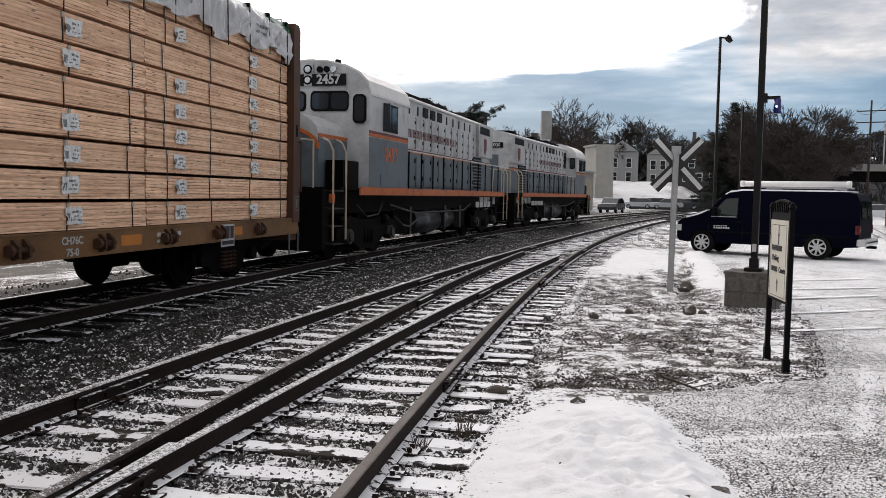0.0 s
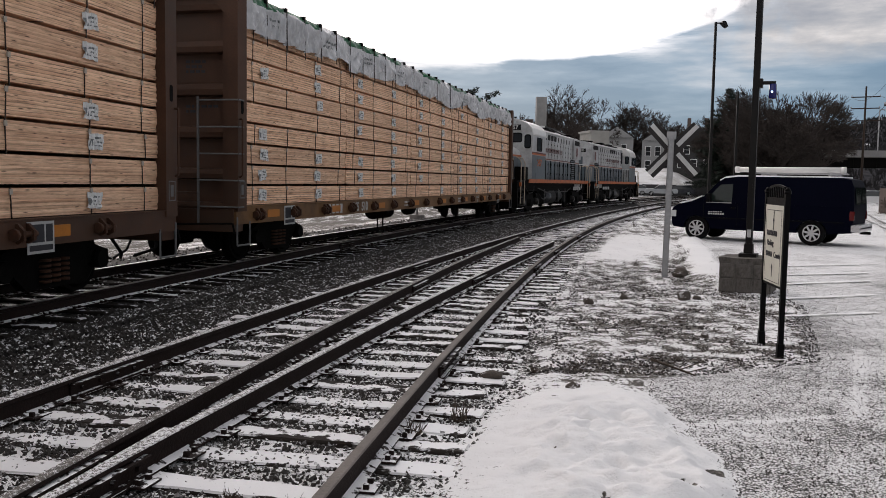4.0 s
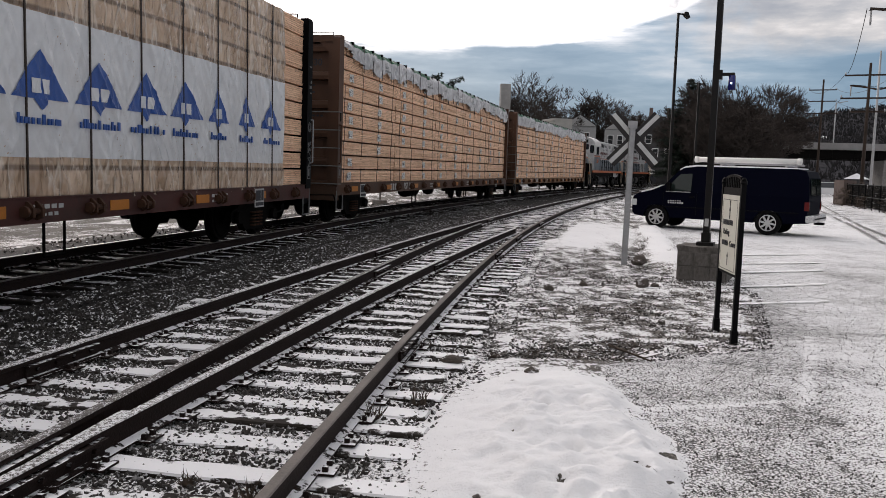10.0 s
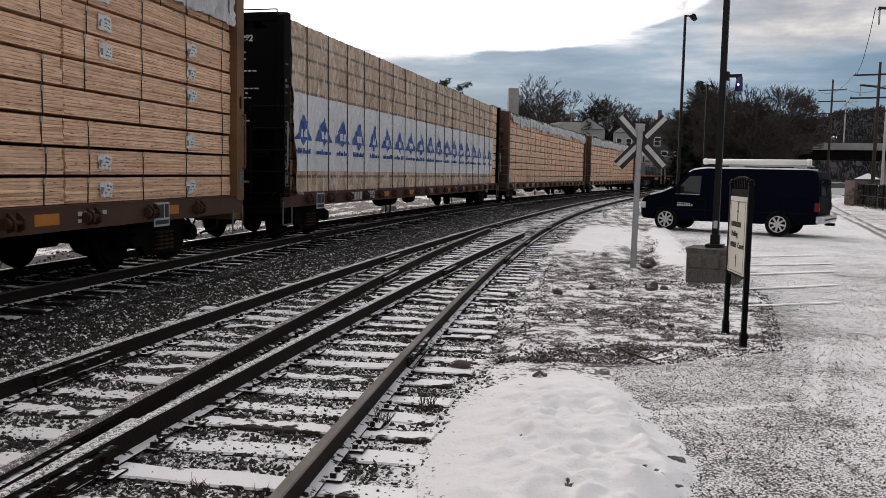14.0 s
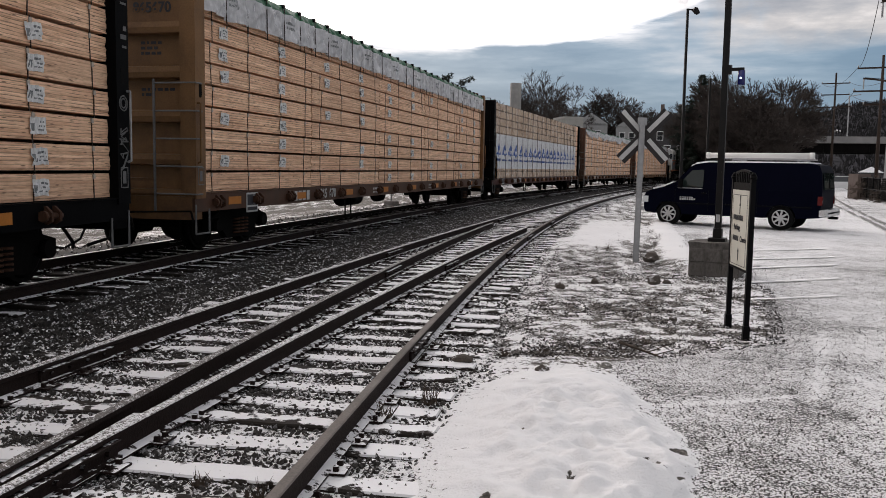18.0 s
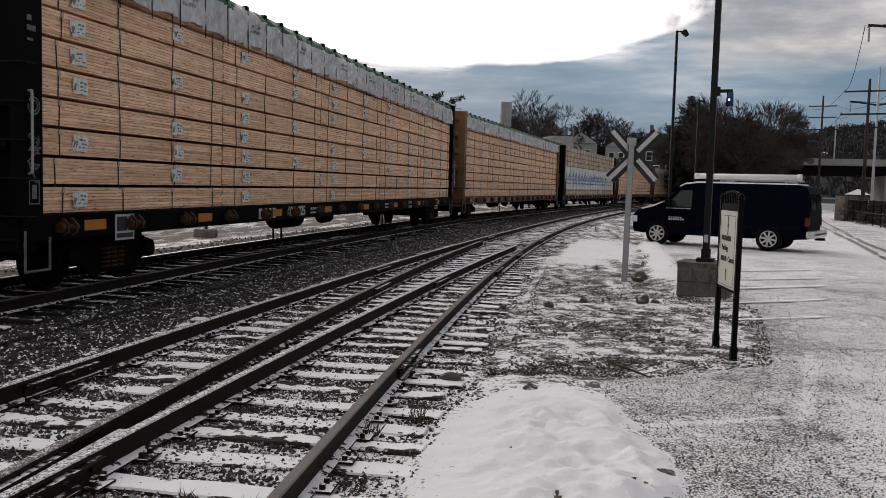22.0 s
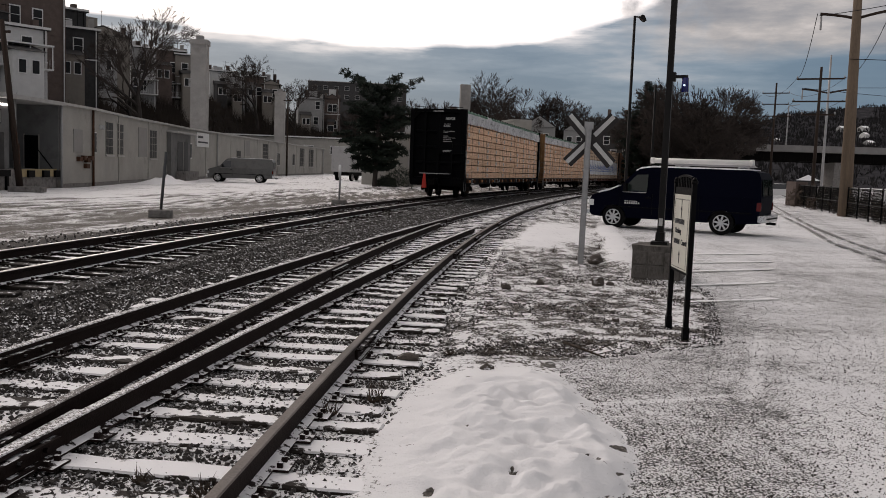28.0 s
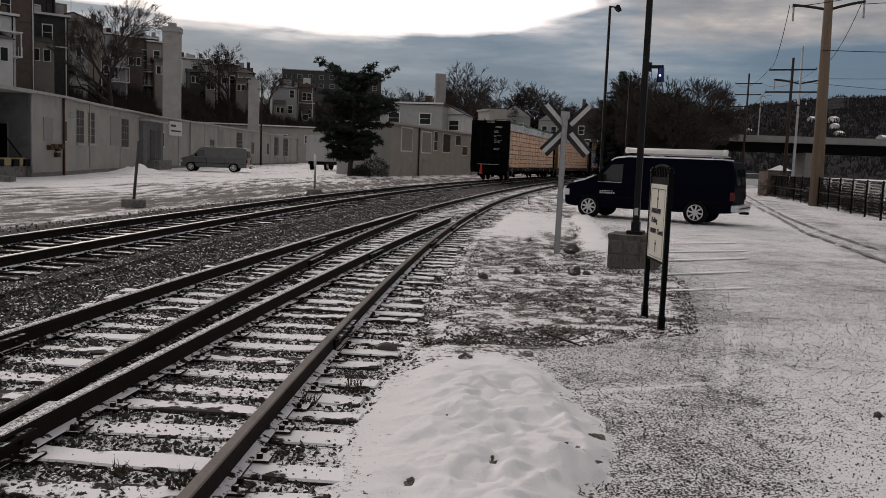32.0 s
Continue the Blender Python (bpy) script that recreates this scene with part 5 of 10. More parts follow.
    if len(number) < 5:
        lettering("car_number", number, 0.27, ink, car, pose(1.450, -6.60 + shift, 0.885) @ side, bold=2.0)
    else:
        lettering("car_number", number[:-3], 0.27, ink, car, pose(1.450, -7.18 + shift, 0.885) @ side, bold=2.0)
        lettering("car_number", number[-3:], 0.27, ink, car, pose(1.450, -6.62 + shift, 0.885) @ side, bold=2.0)
    bm = bmesh.new()
    mark = -8.15 if len(number) < 5 else -8.75 + shift
    for k in range(4):
        cube(bm, 1.446, 1.451, mark + k * 0.21, mark + 0.14 + k * 0.21, 0.79, 0.98)
    part("reporting_mark_bars", bm, ink, car)
    if data:
        for k, words in enumerate(data[1:]):
            lettering("data_stencil", words, 0.12, ink, car, pose(1.450, data[0], 0.93 - 0.13 * k) @ side)
    for y in (-3.2, 2.6, 7.2):
        bm = bmesh.new()
        for k in range(5):
            cube(bm, 1.446, 1.450, y + k * 0.13, y + k * 0.13 + 0.09, 0.90, 0.95)
            cube(bm, 1.446, 1.450, y + k * 0.11, y + k * 0.11 + 0.07, 0.82, 0.86)
        part("small_stencil", bm, ink, car)["kind"] = "stuff"
    for y in (-4.4, 3.4):
        bm = bmesh.new()
        pipe(bm, [(1.2, y - 0.2, 0.76), (1.2, y - 0.2, 0.32), (1.2, y + 0.2, 0.32), (1.2, y + 0.2, 0.76)], 0.02)
        part("under_step", bm, BLACK_STEEL, car)
    bm = bmesh.new()
    tube(bm, (0.2, -2.2, 0.62), (0.2, -0.9, 0.62), 0.22, seg=12)
    part("air_reservoir", bm, BLACK_STEEL, car)
    bm = bmesh.new()
    tube(bm, (0.3, 0.6, 0.60), (0.3, 1.1, 0.60), 0.17, seg=12)
    part("air_reservoir", bm, BLACK_STEEL, car)
    # the load: ten courses, five packages long, on both sides
    length = (2 * HALF - 2 * POST + 0.06) / 5
    meshes = [package_mesh(length, seed * 10 + k) for k in range(3)]
    rows = 10
    for r in range(rows):
        shift = rnd.uniform(-0.12, 0.12)
        for c in range(5):
            y = -HALF + POST - 0.03 + length * (c + 0.5)
            z = DECK + r * ROW + 0.035
            part("lumber_package", meshes[rnd.randrange(3)], None, car, m=pose(0, y, z, 0, 0, 180) @ pose(1.34 * -1 + 0.02, 0, 0) @ pose(2.62, 0, 0))
            p = part("lumber_package", meshes[rnd.randrange(3)], None, car, m=pose(1.34 + rnd.uniform(-0.012, 0.012), y + rnd.uniform(-0.01, 0.01), z))
            if cover == "wrap" and 0 < c:
                continue
            for k in (-0.40, -0.13, 0.16, 0.42):
                if rnd.random() < 0.93:
                    part("strap", STRAP, None, p, m=pose(0.004, (k + rnd.uniform(-0.012, 0.012)) * length, 0, rnd.uniform(-3.5, 3.5), 0, 0))
            for k in (-0.32, 0.18):
                if rnd.random() < 0.8 and r < rows - 1:
                    part("label", LABELS[rnd.randrange(7)], None, p, m=pose(0.004, k * length + rnd.uniform(-0.05, 0.05), 0.06, rnd.uniform(-5, 5), 0, 0))
    if cover == "tarp":
        tarp(car, seed, drop)
    else:
        wrapped_side(car)
    return car


CARS = [
    centerbeam_car("brown centerbeam flatcar loaded with strapped lumber under torn wrap", CAR_YELLOW, CAR_BROWN, "865510", 1, drop=0.66, data=(5.45, "CH76C", "75-0"), shift=0.42),
    centerbeam_car("rust-brown centerbeam flatcar with strapped lumber and loose wrap", CAR_BROWN, CAR_BROWN, "857530", 2, rear_number="857530", drop=0.55, shift=1.0),
    centerbeam_car("black-ended centerbeam flatcar with lumber under printed plastic film", CAR_RED, CAR_BLACK, "2882", 3, cover="wrap", rear_number="2882", data=(-0.55, "NEW 3-32"), shift=-0.06),
    centerbeam_car("yellow-brown centerbeam flatcar loaded with strapped lumber", CAR_BROWN, CAR_YELLOW, "865670", 4, rear_number="865670", drop=0.66),
    centerbeam_car("black centerbeam flatcar with lumber and a red flag on its rear", CAR_BLACK, CAR_BLACK, "600825", 5, rear_number="600825", drop=0.70, data=(5.45, "IH 11-5", "IL 73-0"), shift=2.9),
]


def rear_flag(car):
    bm = bmesh.new()
    prism(bm, [(-0.66, 0.50), (-0.40, 0.50), (-0.48, 1.22), (-0.58, 1.22)], -HALF - 0.42, -HALF - 0.36, "y")
    part("red_flag", bm, mat("signal_red_plastic", (0.42, 0.03, 0.02), 0.5, var=0.15), car, "red rear marker flag")
    lettering("caution_word", "CAUTION", 0.12, LETTER_WHITE, car, pose(0.0, -HALF - 0.002, 4.40) @ pose(0, 0, 0, 90, 0, 0))
    bm = bmesh.new()
    for x in (-0.55, 0.25):
        prism(bm, [(-HALF + 0.1, 4.53), (-HALF + 0.1, 4.66), (-HALF + 0.6, 4.53)], x, x + 0.03, "x")
    part("cap_gusset", bm, CAR_BLACK, car)


rear_flag(CARS[4])


# ---- locomotives ----
LOCO_WHITE = mat("off_white_loco_paint", (0.44, 0.445, 0.445), 0.40, var=0.12, scale=1.0, bump=0.06, dirt=(0.19, 0.18, 0.17), dirt_amount=0.65)
LOCO_GREY = mat("blue_grey_loco_paint", (0.095, 0.118, 0.135), 0.45, var=0.2, scale=1.0, bump=0.06, dirt=(0.05, 0.05, 0.05), dirt_amount=0.5)
LOCO_ORANGE = mat("orange_loco_stripe", (0.42, 0.10, 0.02), 0.45, var=0.2, bump=0.05, dirt=(0.10, 0.05, 0.03), dirt_amount=0.5)
LOCO_DARK_RED = mat("maroon_loco_stripe", (0.10, 0.02, 0.015), 0.45, var=0.2, bump=0.05)
FADED_MAROON = mat("faded_maroon_lettering", (0.11, 0.045, 0.042), 0.5, var=0.5, scale=6, bump=0.05)
TAN_RAIL = mat("beige_handrail_paint", (0.42, 0.35, 0.27), 0.5, var=0.15, bump=0.05)
TANK_SILVER = mat("oily_dark_tank", (0.055, 0.055, 0.058), 0.30, 0.6, var=0.4, scale=2.5, bump=0.1)
LAMP_GLASS = mat("lamp_glass", (0.6, 0.62, 0.62), 0.1, 0.3, var=0.1, bump=0)
DULL_STEEL = mat("oily_dull_steel", (0.030, 0.028, 0.026), 0.45, 0.4, var=0.5, scale=6, bump=0.2)
BOARD_BLACK = mat("matt_black_number_board", (0.012, 0.012, 0.013), 0.9, var=0.1, bump=0, spec=0.1)
PANEL_GAP = mat("dark_panel_gap", (0.05, 0.047, 0.045), 0.9, var=0.3, bump=0)
HOOD_W = 0.88


def slab(parent, name, material, x0, x1, y0, y1, z0, z1, label="", edge=0.0):
    bm = bmesh.new()
    cube(bm, *sorted((x0, x1)), *sorted((y0, y1)), *sorted((z0, z1)))
    if edge:
        bevel(bm, edge, 2)
    return part(name, bm, material, parent, label)


def arch(w, z0, z1, rise, n=10):
    """Outline of a body with a rounded roof: half width, sill, eave, crown."""
    pts = [(-w, z0), (w, z0), (w, z1)]
    for k in range(1, n):
        a = math.pi * k / n
        pts.append((w * math.cos(a), z1 + rise * math.sin(a) ** 0.9))
    return pts + [(-w, z1)]


def locomotive(label, number, seed):
    rnd = random.Random(seed)
    lo = thing("diesel_locomotive", label, "locomotive", group="locomotives of the train")
    L = 9.65
    # underframe
    fr = slab(lo, "underframe", BLACK_STEEL, -1.15, 1.15, -L + 0.2, L - 0.2, 1.05, 1.58)
    slab(fr, "walkway_deck", BLACK_STEEL, -1.5, 1.5, -L + 0.9, L - 0.9, 1.575, 1.62)
    for sx in (-1, 1):
        slab(fr, "sill_stripe", LOCO_ORANGE, sx * 1.50, sx * 1.53, -L + 2.0, L - 1.2, 1.46, 1.64, "orange sill stripe")
        for k, (y0, y1) in enumerate(((5.6, 6.1), (6.25, 6.75), (6.9, 7.3), (7.9, 8.2))):
            slab(fr, "battery_label", LETTER_WHITE, sx * 1.16, sx * 1.19, y0, y1, 1.15, 1.42)
    for out in (-1, 1):
        bm = bmesh.new()
        cube(bm, -1.45, 1.45, *sorted((out * (L - 0.25), out * (L - 0.10))), 0.35, 1.58)
        pl = part("pilot", bm, BLACK_STEEL, lo)
        bm = bmesh.new()
        cube(bm, -0.13, 0.13, *sorted((out * (L - 0.1), out * (L + 0.60))), 0.72, 0.98)
        part("coupler", bm, BLACK_STEEL, pl)
        for x in (-0.5, 0.5):
            bm = bmesh.new()
            pipe(bm, [(x, out * L, 0.85), (x * 1.1, out * (L + 0.28), 0.55), (x * 0.8, out * (L + 0.42), 0.38)], 0.03)
            part("air_hose", bm, RUBBER, pl)
        for sx in (-1, 1):
            bm = bmesh.new()
            for k in range(4):
                cube(bm, sx * 1.28 - 0.20, sx * 1.28 + 0.20, *sorted((out * (L - 1.15), out * (L - 0.62))), 0.42 + 0.37 * k, 0.445 + 0.37 * k)
            st = part("step_well", bm, DULL_STEEL, pl)
            bm = bmesh.new()
            cube(bm, sx * 1.10, sx * 1.12, *sorted((out * (L - 1.2), out * (L - 0.55))), 0.40, 1.58)
            part("step_back", bm, BLACK_STEEL, st)
            for yy in (L - 1.22, L - 0.52):
                bm = bmesh.new()
                pipe(bm, [(sx * 1.50, out * yy, 0.52), (sx * 1.50, out * yy, 2.35), (sx * 1.42, out * (yy + 0.04), 2.55), (sx * 1.25, out * (yy - 0.05), 2.62)], 0.022)
                part("grab_rail", bm, TAN_RAIL, st)
            slab(st, "step_end_light", LOCO_ORANGE, sx * 1.46, sx * 1.53, out * (L - 0.55), out * (L - 0.40), 1.30, 1.48)
        bm = bmesh.new()
        pipe(bm, [(-1.2, out * (L - 0.2), 1.6), (-1.2, out * (L - 0.2), 2.55), (-0.45, out * (L - 0.2), 2.62), (-0.40, out * (L - 0.2), 1.62)], 0.02)
        pipe(bm, [(1.2, out * (L - 0.2), 1.6), (1.2, out * (L - 0.2), 2.55), (0.45, out * (L - 0.2), 2.62), (0.40, out * (L - 0.2), 1.62)], 0.02)
        part("end_rail", bm, TAN_RAIL, pl)
    # cab
    c0, c1 = -7.05, -4.2
    bm = bmesh.new()
    prism(bm, arch(1.49, 1.62, 3.76, 0.76), c0, c1, "y")
    cab = part("cab", bm, LOCO_WHITE, lo)
    bm = bmesh.new()
    prism(bm, [(p[0] * 1.018, p[1] + 0.02) for p in arch(1.49, 3.70, 3.76, 0.78)], c0 + 0.03, c1 + 0.10, "y")
    part("cab_roof", bm, mat("pale_cab_roof", (0.56, 0.55, 0.53), 0.35, var=0.12), cab)
    for sx in (-1, 1):
        slab(cab, "cab_lower_panel", LOCO_GREY, sx * 1.488, sx * 1.502, c0 + 0.01, c1 - 0.01, 1.63, 2.78, "blue-grey lower cab side")
        slab(cab, "stripe", LOCO_ORANGE, sx * 1.49, sx * 1.508, c0, c1, 2.80, 2.87)
        slab(cab, "stripe", LOCO_DARK_RED, sx * 1.49, sx * 1.507, c0, c1, 2.87, 2.93)
        w = slab(cab, "side_window", BLACK, sx * 1.47, sx * 1.525, -6.10, -5.10, 2.98, 3.64, "black-framed sliding cab window")
        slab(w, "pane", GLASS_DARK, sx * 1.50, sx * 1.530, -6.03, -5.64, 3.04, 3.58)
        slab(w, "pane", GLASS_DARK, sx * 1.50, sx * 1.530, -5.56, -5.17, 3.04, 3.58)
        slab(w, "wind_deflector", GLASS_DARK, sx * 1.53, sx * 1.68, -6.16, -6.14, 3.0, 3.62)
        side = pose(0, 0, 0, 90, 0, 90) if sx > 0 else pose(0, 0, 0, 90, 0, -90)
        if number:
            lettering("cab_number", number, 0.46, LOCO_ORANGE, cab, pose(sx * 1.506, -5.55, 2.42) @ side, bold=2.0)
        slab(cab, "tread_plate", LOCO_GREY, sx * 1.49, sx * 1.515, -6.3, -4.5, 1.66, 1.95)
    def rounded(x0, x1, z0, z1, r):
        x0, x1 = sorted((x0, x1))
        return [(cx + r * math.cos(a), cz + r * math.sin(a)) for cx, cz, q in ((x1 - r, z1 - r, 0), (x0 + r, z1 - r, 1), (x0 + r, z0 + r, 2), (x1 - r, z0 + r, 3)) for a in (math.pi / 2 * (q + k / 4) for k in range(5))]

    def pane_set(name, label, x0, x1, z0, z1, y, out, split):
        bm = bmesh.new()
        prism(bm, rounded(x0, x1, z0, z1, 0.11), *sorted((y, y + out * 0.03)), "y")
        w = part(name, bm, BLACK, cab, label)
        xs = (x0, (x0 + x1) / 2, x1) if split else (x0, x1)
        for a, b in zip(xs[:-1], xs[1:]):
            g = 0.045 if b > a else -0.045
            bm = bmesh.new()
            prism(bm, rounded(a + g, b - g * (0.4 if split else 1), z0 + 0.05, z1 - 0.05, 0.08), *sorted((y + out * 0.028, y + out * 0.036)), "y")
            part("pane", bm, GLASS_DARK, w)
    for out, y in ((-1, c0), (1, c1)):
        for sx in (-1, 1):
            pane_set("front_window", "tall rounded cab window", sx * 1.10, sx * 1.42, 3.08, 3.74, y, out, False)
    for sx in (-1, 1):
        pane_set("windshield", "black-gasketed divided windshield", sx * 0.06, sx * 0.99, 3.36, 3.82, c0, -1, True)
    bm = bmesh.new()
    cube(bm, -0.92, -0.10, c0 - 0.06, c0, 3.94, 4.20)
    cube(bm, 0.10, 0.92, c0 - 0.06, c0, 3.94, 4.20)
    nb = part("number_board", bm, BOARD_BLACK, cab)
    if number:
        for x in (-0.49, 0.49):
            lettering("board_number", number, 0.29, LETTER_WHITE, nb, pose(x * 1.04, c0 - 0.064, 4.07) @ pose(0, 0, 0, 90, 0, 0), bold=2.5)
    for k in range(3):
        bm = bmesh.new()
        tube(bm, (0.28 + 0.17 * k, c0, 4.31), (0.28 + 0.17 * k, c0 - 0.05, 4.31), 0.07, seg=14)
        part("class_light", bm, LAMP_GLASS if k == 2 else BLACK, cab)
    bm = bmesh.new()
    cube(bm, -0.13, 0.13, c0 - 0.05, c0, 3.94, 4.44)
    bevel(bm, 0.04, 2)
    hl = part("headlight", bm, LOCO_WHITE, cab)
    for z in (4.31, 4.07):
        bm = bmesh.new()
        tube(bm, (0, c0 - 0.05, z), (0, c0 - 0.075, z), 0.105, seg=18)
        part("bezel", bm, BLACK, hl)
        bm = bmesh.new()
        tube(bm, (0, c0 - 0.07, z), (0, c0 - 0.085, z), 0.080, 0.06, seg=18)
        part("lens", bm, LAMP_GLASS, hl)
    bm = bmesh.new()
    tube(bm, (0.5, c0 + 0.5, 4.36), (0.5, c0 + 0.5, 4.58), 0.035, seg=8)
    tube(bm, (0.5, c0 + 0.42, 4.57), (0.5, c0 + 0.62, 4.58), 0.035, 0.05, seg=10)
    part("horn", bm, BLACK, cab)
    # short hood
    bm = bmesh.new()
    prism(bm, arch(0.95, 1.62, 2.72, 0.52), -L + 1.0, c0, "y")
    nose = part("short_hood", bm, LOCO_WHITE, lo)
    bm = bmesh.new()
    prism(bm, [(-0.962, 1.63), (0.962, 1.63)] + [(0.962 * math.cos(a), 2.42 + 0.46 * math.sin(a)) for a in (math.pi * k / 12 for k in range(13))], -L + 0.985, -L + 1.0, "y")
    part("nose_panel", bm, LOCO_GREY, nose, "blue-grey lower nose")
    for sx in (-1, 1):
        slab(nose, "nose_side_panel", LOCO_GREY, sx * 0.95, sx * 0.964, -L + 1.0, c0, 1.63, 2.66)
        slab(nose, "stripe", LOCO_ORANGE, sx * 0.95, sx * 0.970, -L + 1.0, c0, 2.67, 2.75)
        bm = bmesh.new()
        pts = [(sx * 0.965 * math.cos(a), -L + 0.975, 2.43 + 0.47 * math.sin(a)) for a in (math.pi / 2 * k / 7 for k in range(8))]
        for p, q in zip(pts[:-1], pts[1:]):
            beam(bm, p, q, 0.03, 0.07)
        part("stripe", bm, LOCO_ORANGE, nose)
    slab(nose, "sand_box", BLACK_STEEL, -1.4, -1.0, -L + 1.3, -L + 2.2, 1.62, 2.2)
    slab(nose, "tool_box", BLACK_STEEL, 1.0, 1.4, -L + 1.3, -L + 2.2, 1.62, 2.2)
    # long hood
    h0, h1 = c1, L - 1.1
    bm = bmesh.new()
    prism(bm, arch(HOOD_W, 1.62, 4.14, 0.24), h0, h1, "y")
    hood = part("long_hood", bm, LOCO_WHITE, lo)
    for sx in (-1, 1):
        slab(hood, "lower_hood_panel", LOCO_GREY, sx * HOOD_W, sx * (HOOD_W + 0.012), h0, h1 - 0.01, 1.63, 2.66, "blue-grey lower hood")
        slab(hood, "stripe", LOCO_ORANGE, sx * HOOD_W, sx * (HOOD_W + 0.016), h0, h1 - 0.01, 2.66, 2.72)
        slab(hood, "stripe", LOCO_DARK_RED, sx * HOOD_W, sx * (HOOD_W + 0.015), h0, h1 - 0.01, 2.72, 2.77)
        y = h0 + 0.25
        while y < 5.4:
            d = slab(hood, "hood_door", LOCO_GREY, sx * (HOOD_W + 0.012), sx * (HOOD_W + 0.034), y, y + 0.72, 1.72, 2.58)
            for z in (1.9, 2.4):
                slab(d, "latch", BLACK, sx * (HOOD_W + 0.034), sx * (HOOD_W + 0.055), y + 0.60, y + 0.66, z, z + 0.12)
            d = slab(hood, "hood_door", LOCO_WHITE, sx * HOOD_W, sx * (HOOD_W + 0.02), y, y + 0.72, 2.84, 3.66)
            for z in (2.95, 3.2, 3.5):
                slab(d, "latch", BLACK, sx * (HOOD_W + 0.02), sx * (HOOD_W + 0.04), y + 0.62, y + 0.66, z, z + 0.09)
            slab(hood, "door_gap", PANEL_GAP, sx * HOOD_W, sx * (HOOD_W + 0.006), y + 0.725, y + 0.795, 2.80, 3.70)
            slab(hood, "door_gap", PANEL_GAP, sx * (HOOD_W + 0.012), sx * (HOOD_W + 0.018), y + 0.725, y + 0.795, 1.70, 2.60)
            slab(hood, "grab_iron", PANEL_GAP, sx * (HOOD_W + 0.0), sx * (HOOD_W + 0.03), y + 0.10, y + 0.16, 3.76, 4.02)
            y += 0.80
        for y in (h0 + 0.15,):
            slab(hood, "intake_grille", BLACK, sx * HOOD_W, sx * (HOOD_W + 0.03), y, y + 0.62, 3.1, 3.98)
        for y in (-0.9, -0.1, 0.7):
            slab(hood, "small_grille", BLACK, sx * HOOD_W, sx * (HOOD_W + 0.025), y, y + 0.5, 3.78, 4.06)
        g = slab(hood, "radiator_grille", BLACK, sx * HOOD_W, sx * (HOOD_W + 0.03), 5.5, 6.9, 1.75, 2.9)
        for k in range(9):
            slab(g, "slat", LOCO_GREY, sx * (HOOD_W + 0.03), sx * (HOOD_W + 0.05), 5.52, 6.88, 1.82 + k * 0.12, 1.86 + k * 0.12)
        slab(hood, "radiator_housing", LOCO_WHITE, sx * HOOD_W, sx * (HOOD_W + 0.10), 6.1, h1 - 0.02, 2.95, 4.18)
        slab(hood, "air_shutter", BLACK, sx * (HOOD_W + 0.10), sx * (HOOD_W + 0.115), 6.3, 7.9, 3.80, 4.08)
        bm = bmesh.new()
        prism(bm, [(6.95, 3.65), (7.40, 3.65), (7.40, 3.25), (7.18, 3.0), (6.95, 3.25)], *sorted((sx * (HOOD_W + 0.10), sx * (HOOD_W + 0.112))), "x")
        part("herald_shape", bm, LOCO_DARK_RED, hood)
        bm = bmesh.new()
        y = h0 + 1.5
        while y < 2.9:
            w = rnd.uniform(0.06, 0.10)
            slab_y = (y, y + w)
            cube(bm, *sorted((sx * (HOOD_W + 0.021), sx * (HOOD_W + 0.026))), *slab_y, 3.10, 3.34)
            y += w + rnd.choice((0.05, 0.05, 0.05, 0.12))
        part("lettering", bm, FADED_MAROON, hood, "row of faded maroon lettering bars")
        slab(hood, "roof_gutter", LETTER_WHITE, sx * (HOOD_W - 0.02), sx * (HOOD_W + 0.05), h0 + 0.1, h1 - 2.4, 4.12, 4.17)
    bm = bmesh.new()
    cube(bm, -0.55, 0.55, h0 + 0.6, 2.6, 4.36, 4.44)
    part("roof_hatch", bm, BLACK_STEEL, hood)
    for y in (-2.0, 1.0):
        bm = bmesh.new()
        cube(bm, -0.35, 0.35, y, y + 0.7, 4.40, 4.56)
        part("exhaust_stack", bm, BLACK_STEEL, hood)
    bm = bmesh.new()
    tube(bm, (0, 6.9, 4.34), (0, 6.9, 4.44), 0.7, seg=20)
    part("radiator_fan", bm, BLACK_STEEL, hood)
    bm = bmesh.new()
    cube(bm, -0.6, -0.05, h1, h1 + 0.05, 3.60, 3.84)
    cube(bm, 0.05, 0.6, h1, h1 + 0.05, 3.60, 3.84)
    b2 = part("number_board", bm, BLACK, hood)
    for x in (-0.32, 0.32):
        lettering("board_number", "000", 0.22, LETTER_WHITE, b2, pose(x, h1 + 0.054, 3.72) @ pose(0, 0, 0, 90, 0, 180))
    slab(hood, "end_door", LOCO_GREY, -0.4, 0.4, h1, h1 + 0.02, 1.7, 3.3)
    slab(hood, "end_panel", LOCO_GREY, -HOOD_W, HOOD_W, h1, h1 + 0.012, 1.63, 2.66)
    # walkway rails
    for sx in (-1, 1):
        bm = bmesh.new()
        pipe(bm, [(sx * 1.47, -4.1, 2.62), (sx * 1.47, L - 1.3, 2.62)], 0.022)
        hr = part("handrail", bm, LETTER_WHITE, lo)
        for y in np.arange(-4.0, L - 1.2, 1.14):
            bm = bmesh.new()
            tube(bm, (sx * 1.47, y, 1.5), (sx * 1.47, y, 2.62), 0.022, seg=6)
            part("stanchion", bm, BLACK, hr)
    # tank, air reservoirs
    bm = bmesh.new()
    tube(bm, (0.72, -2.1, 0.72), (0.72, 0.55, 0.72), 0.40, seg=24)
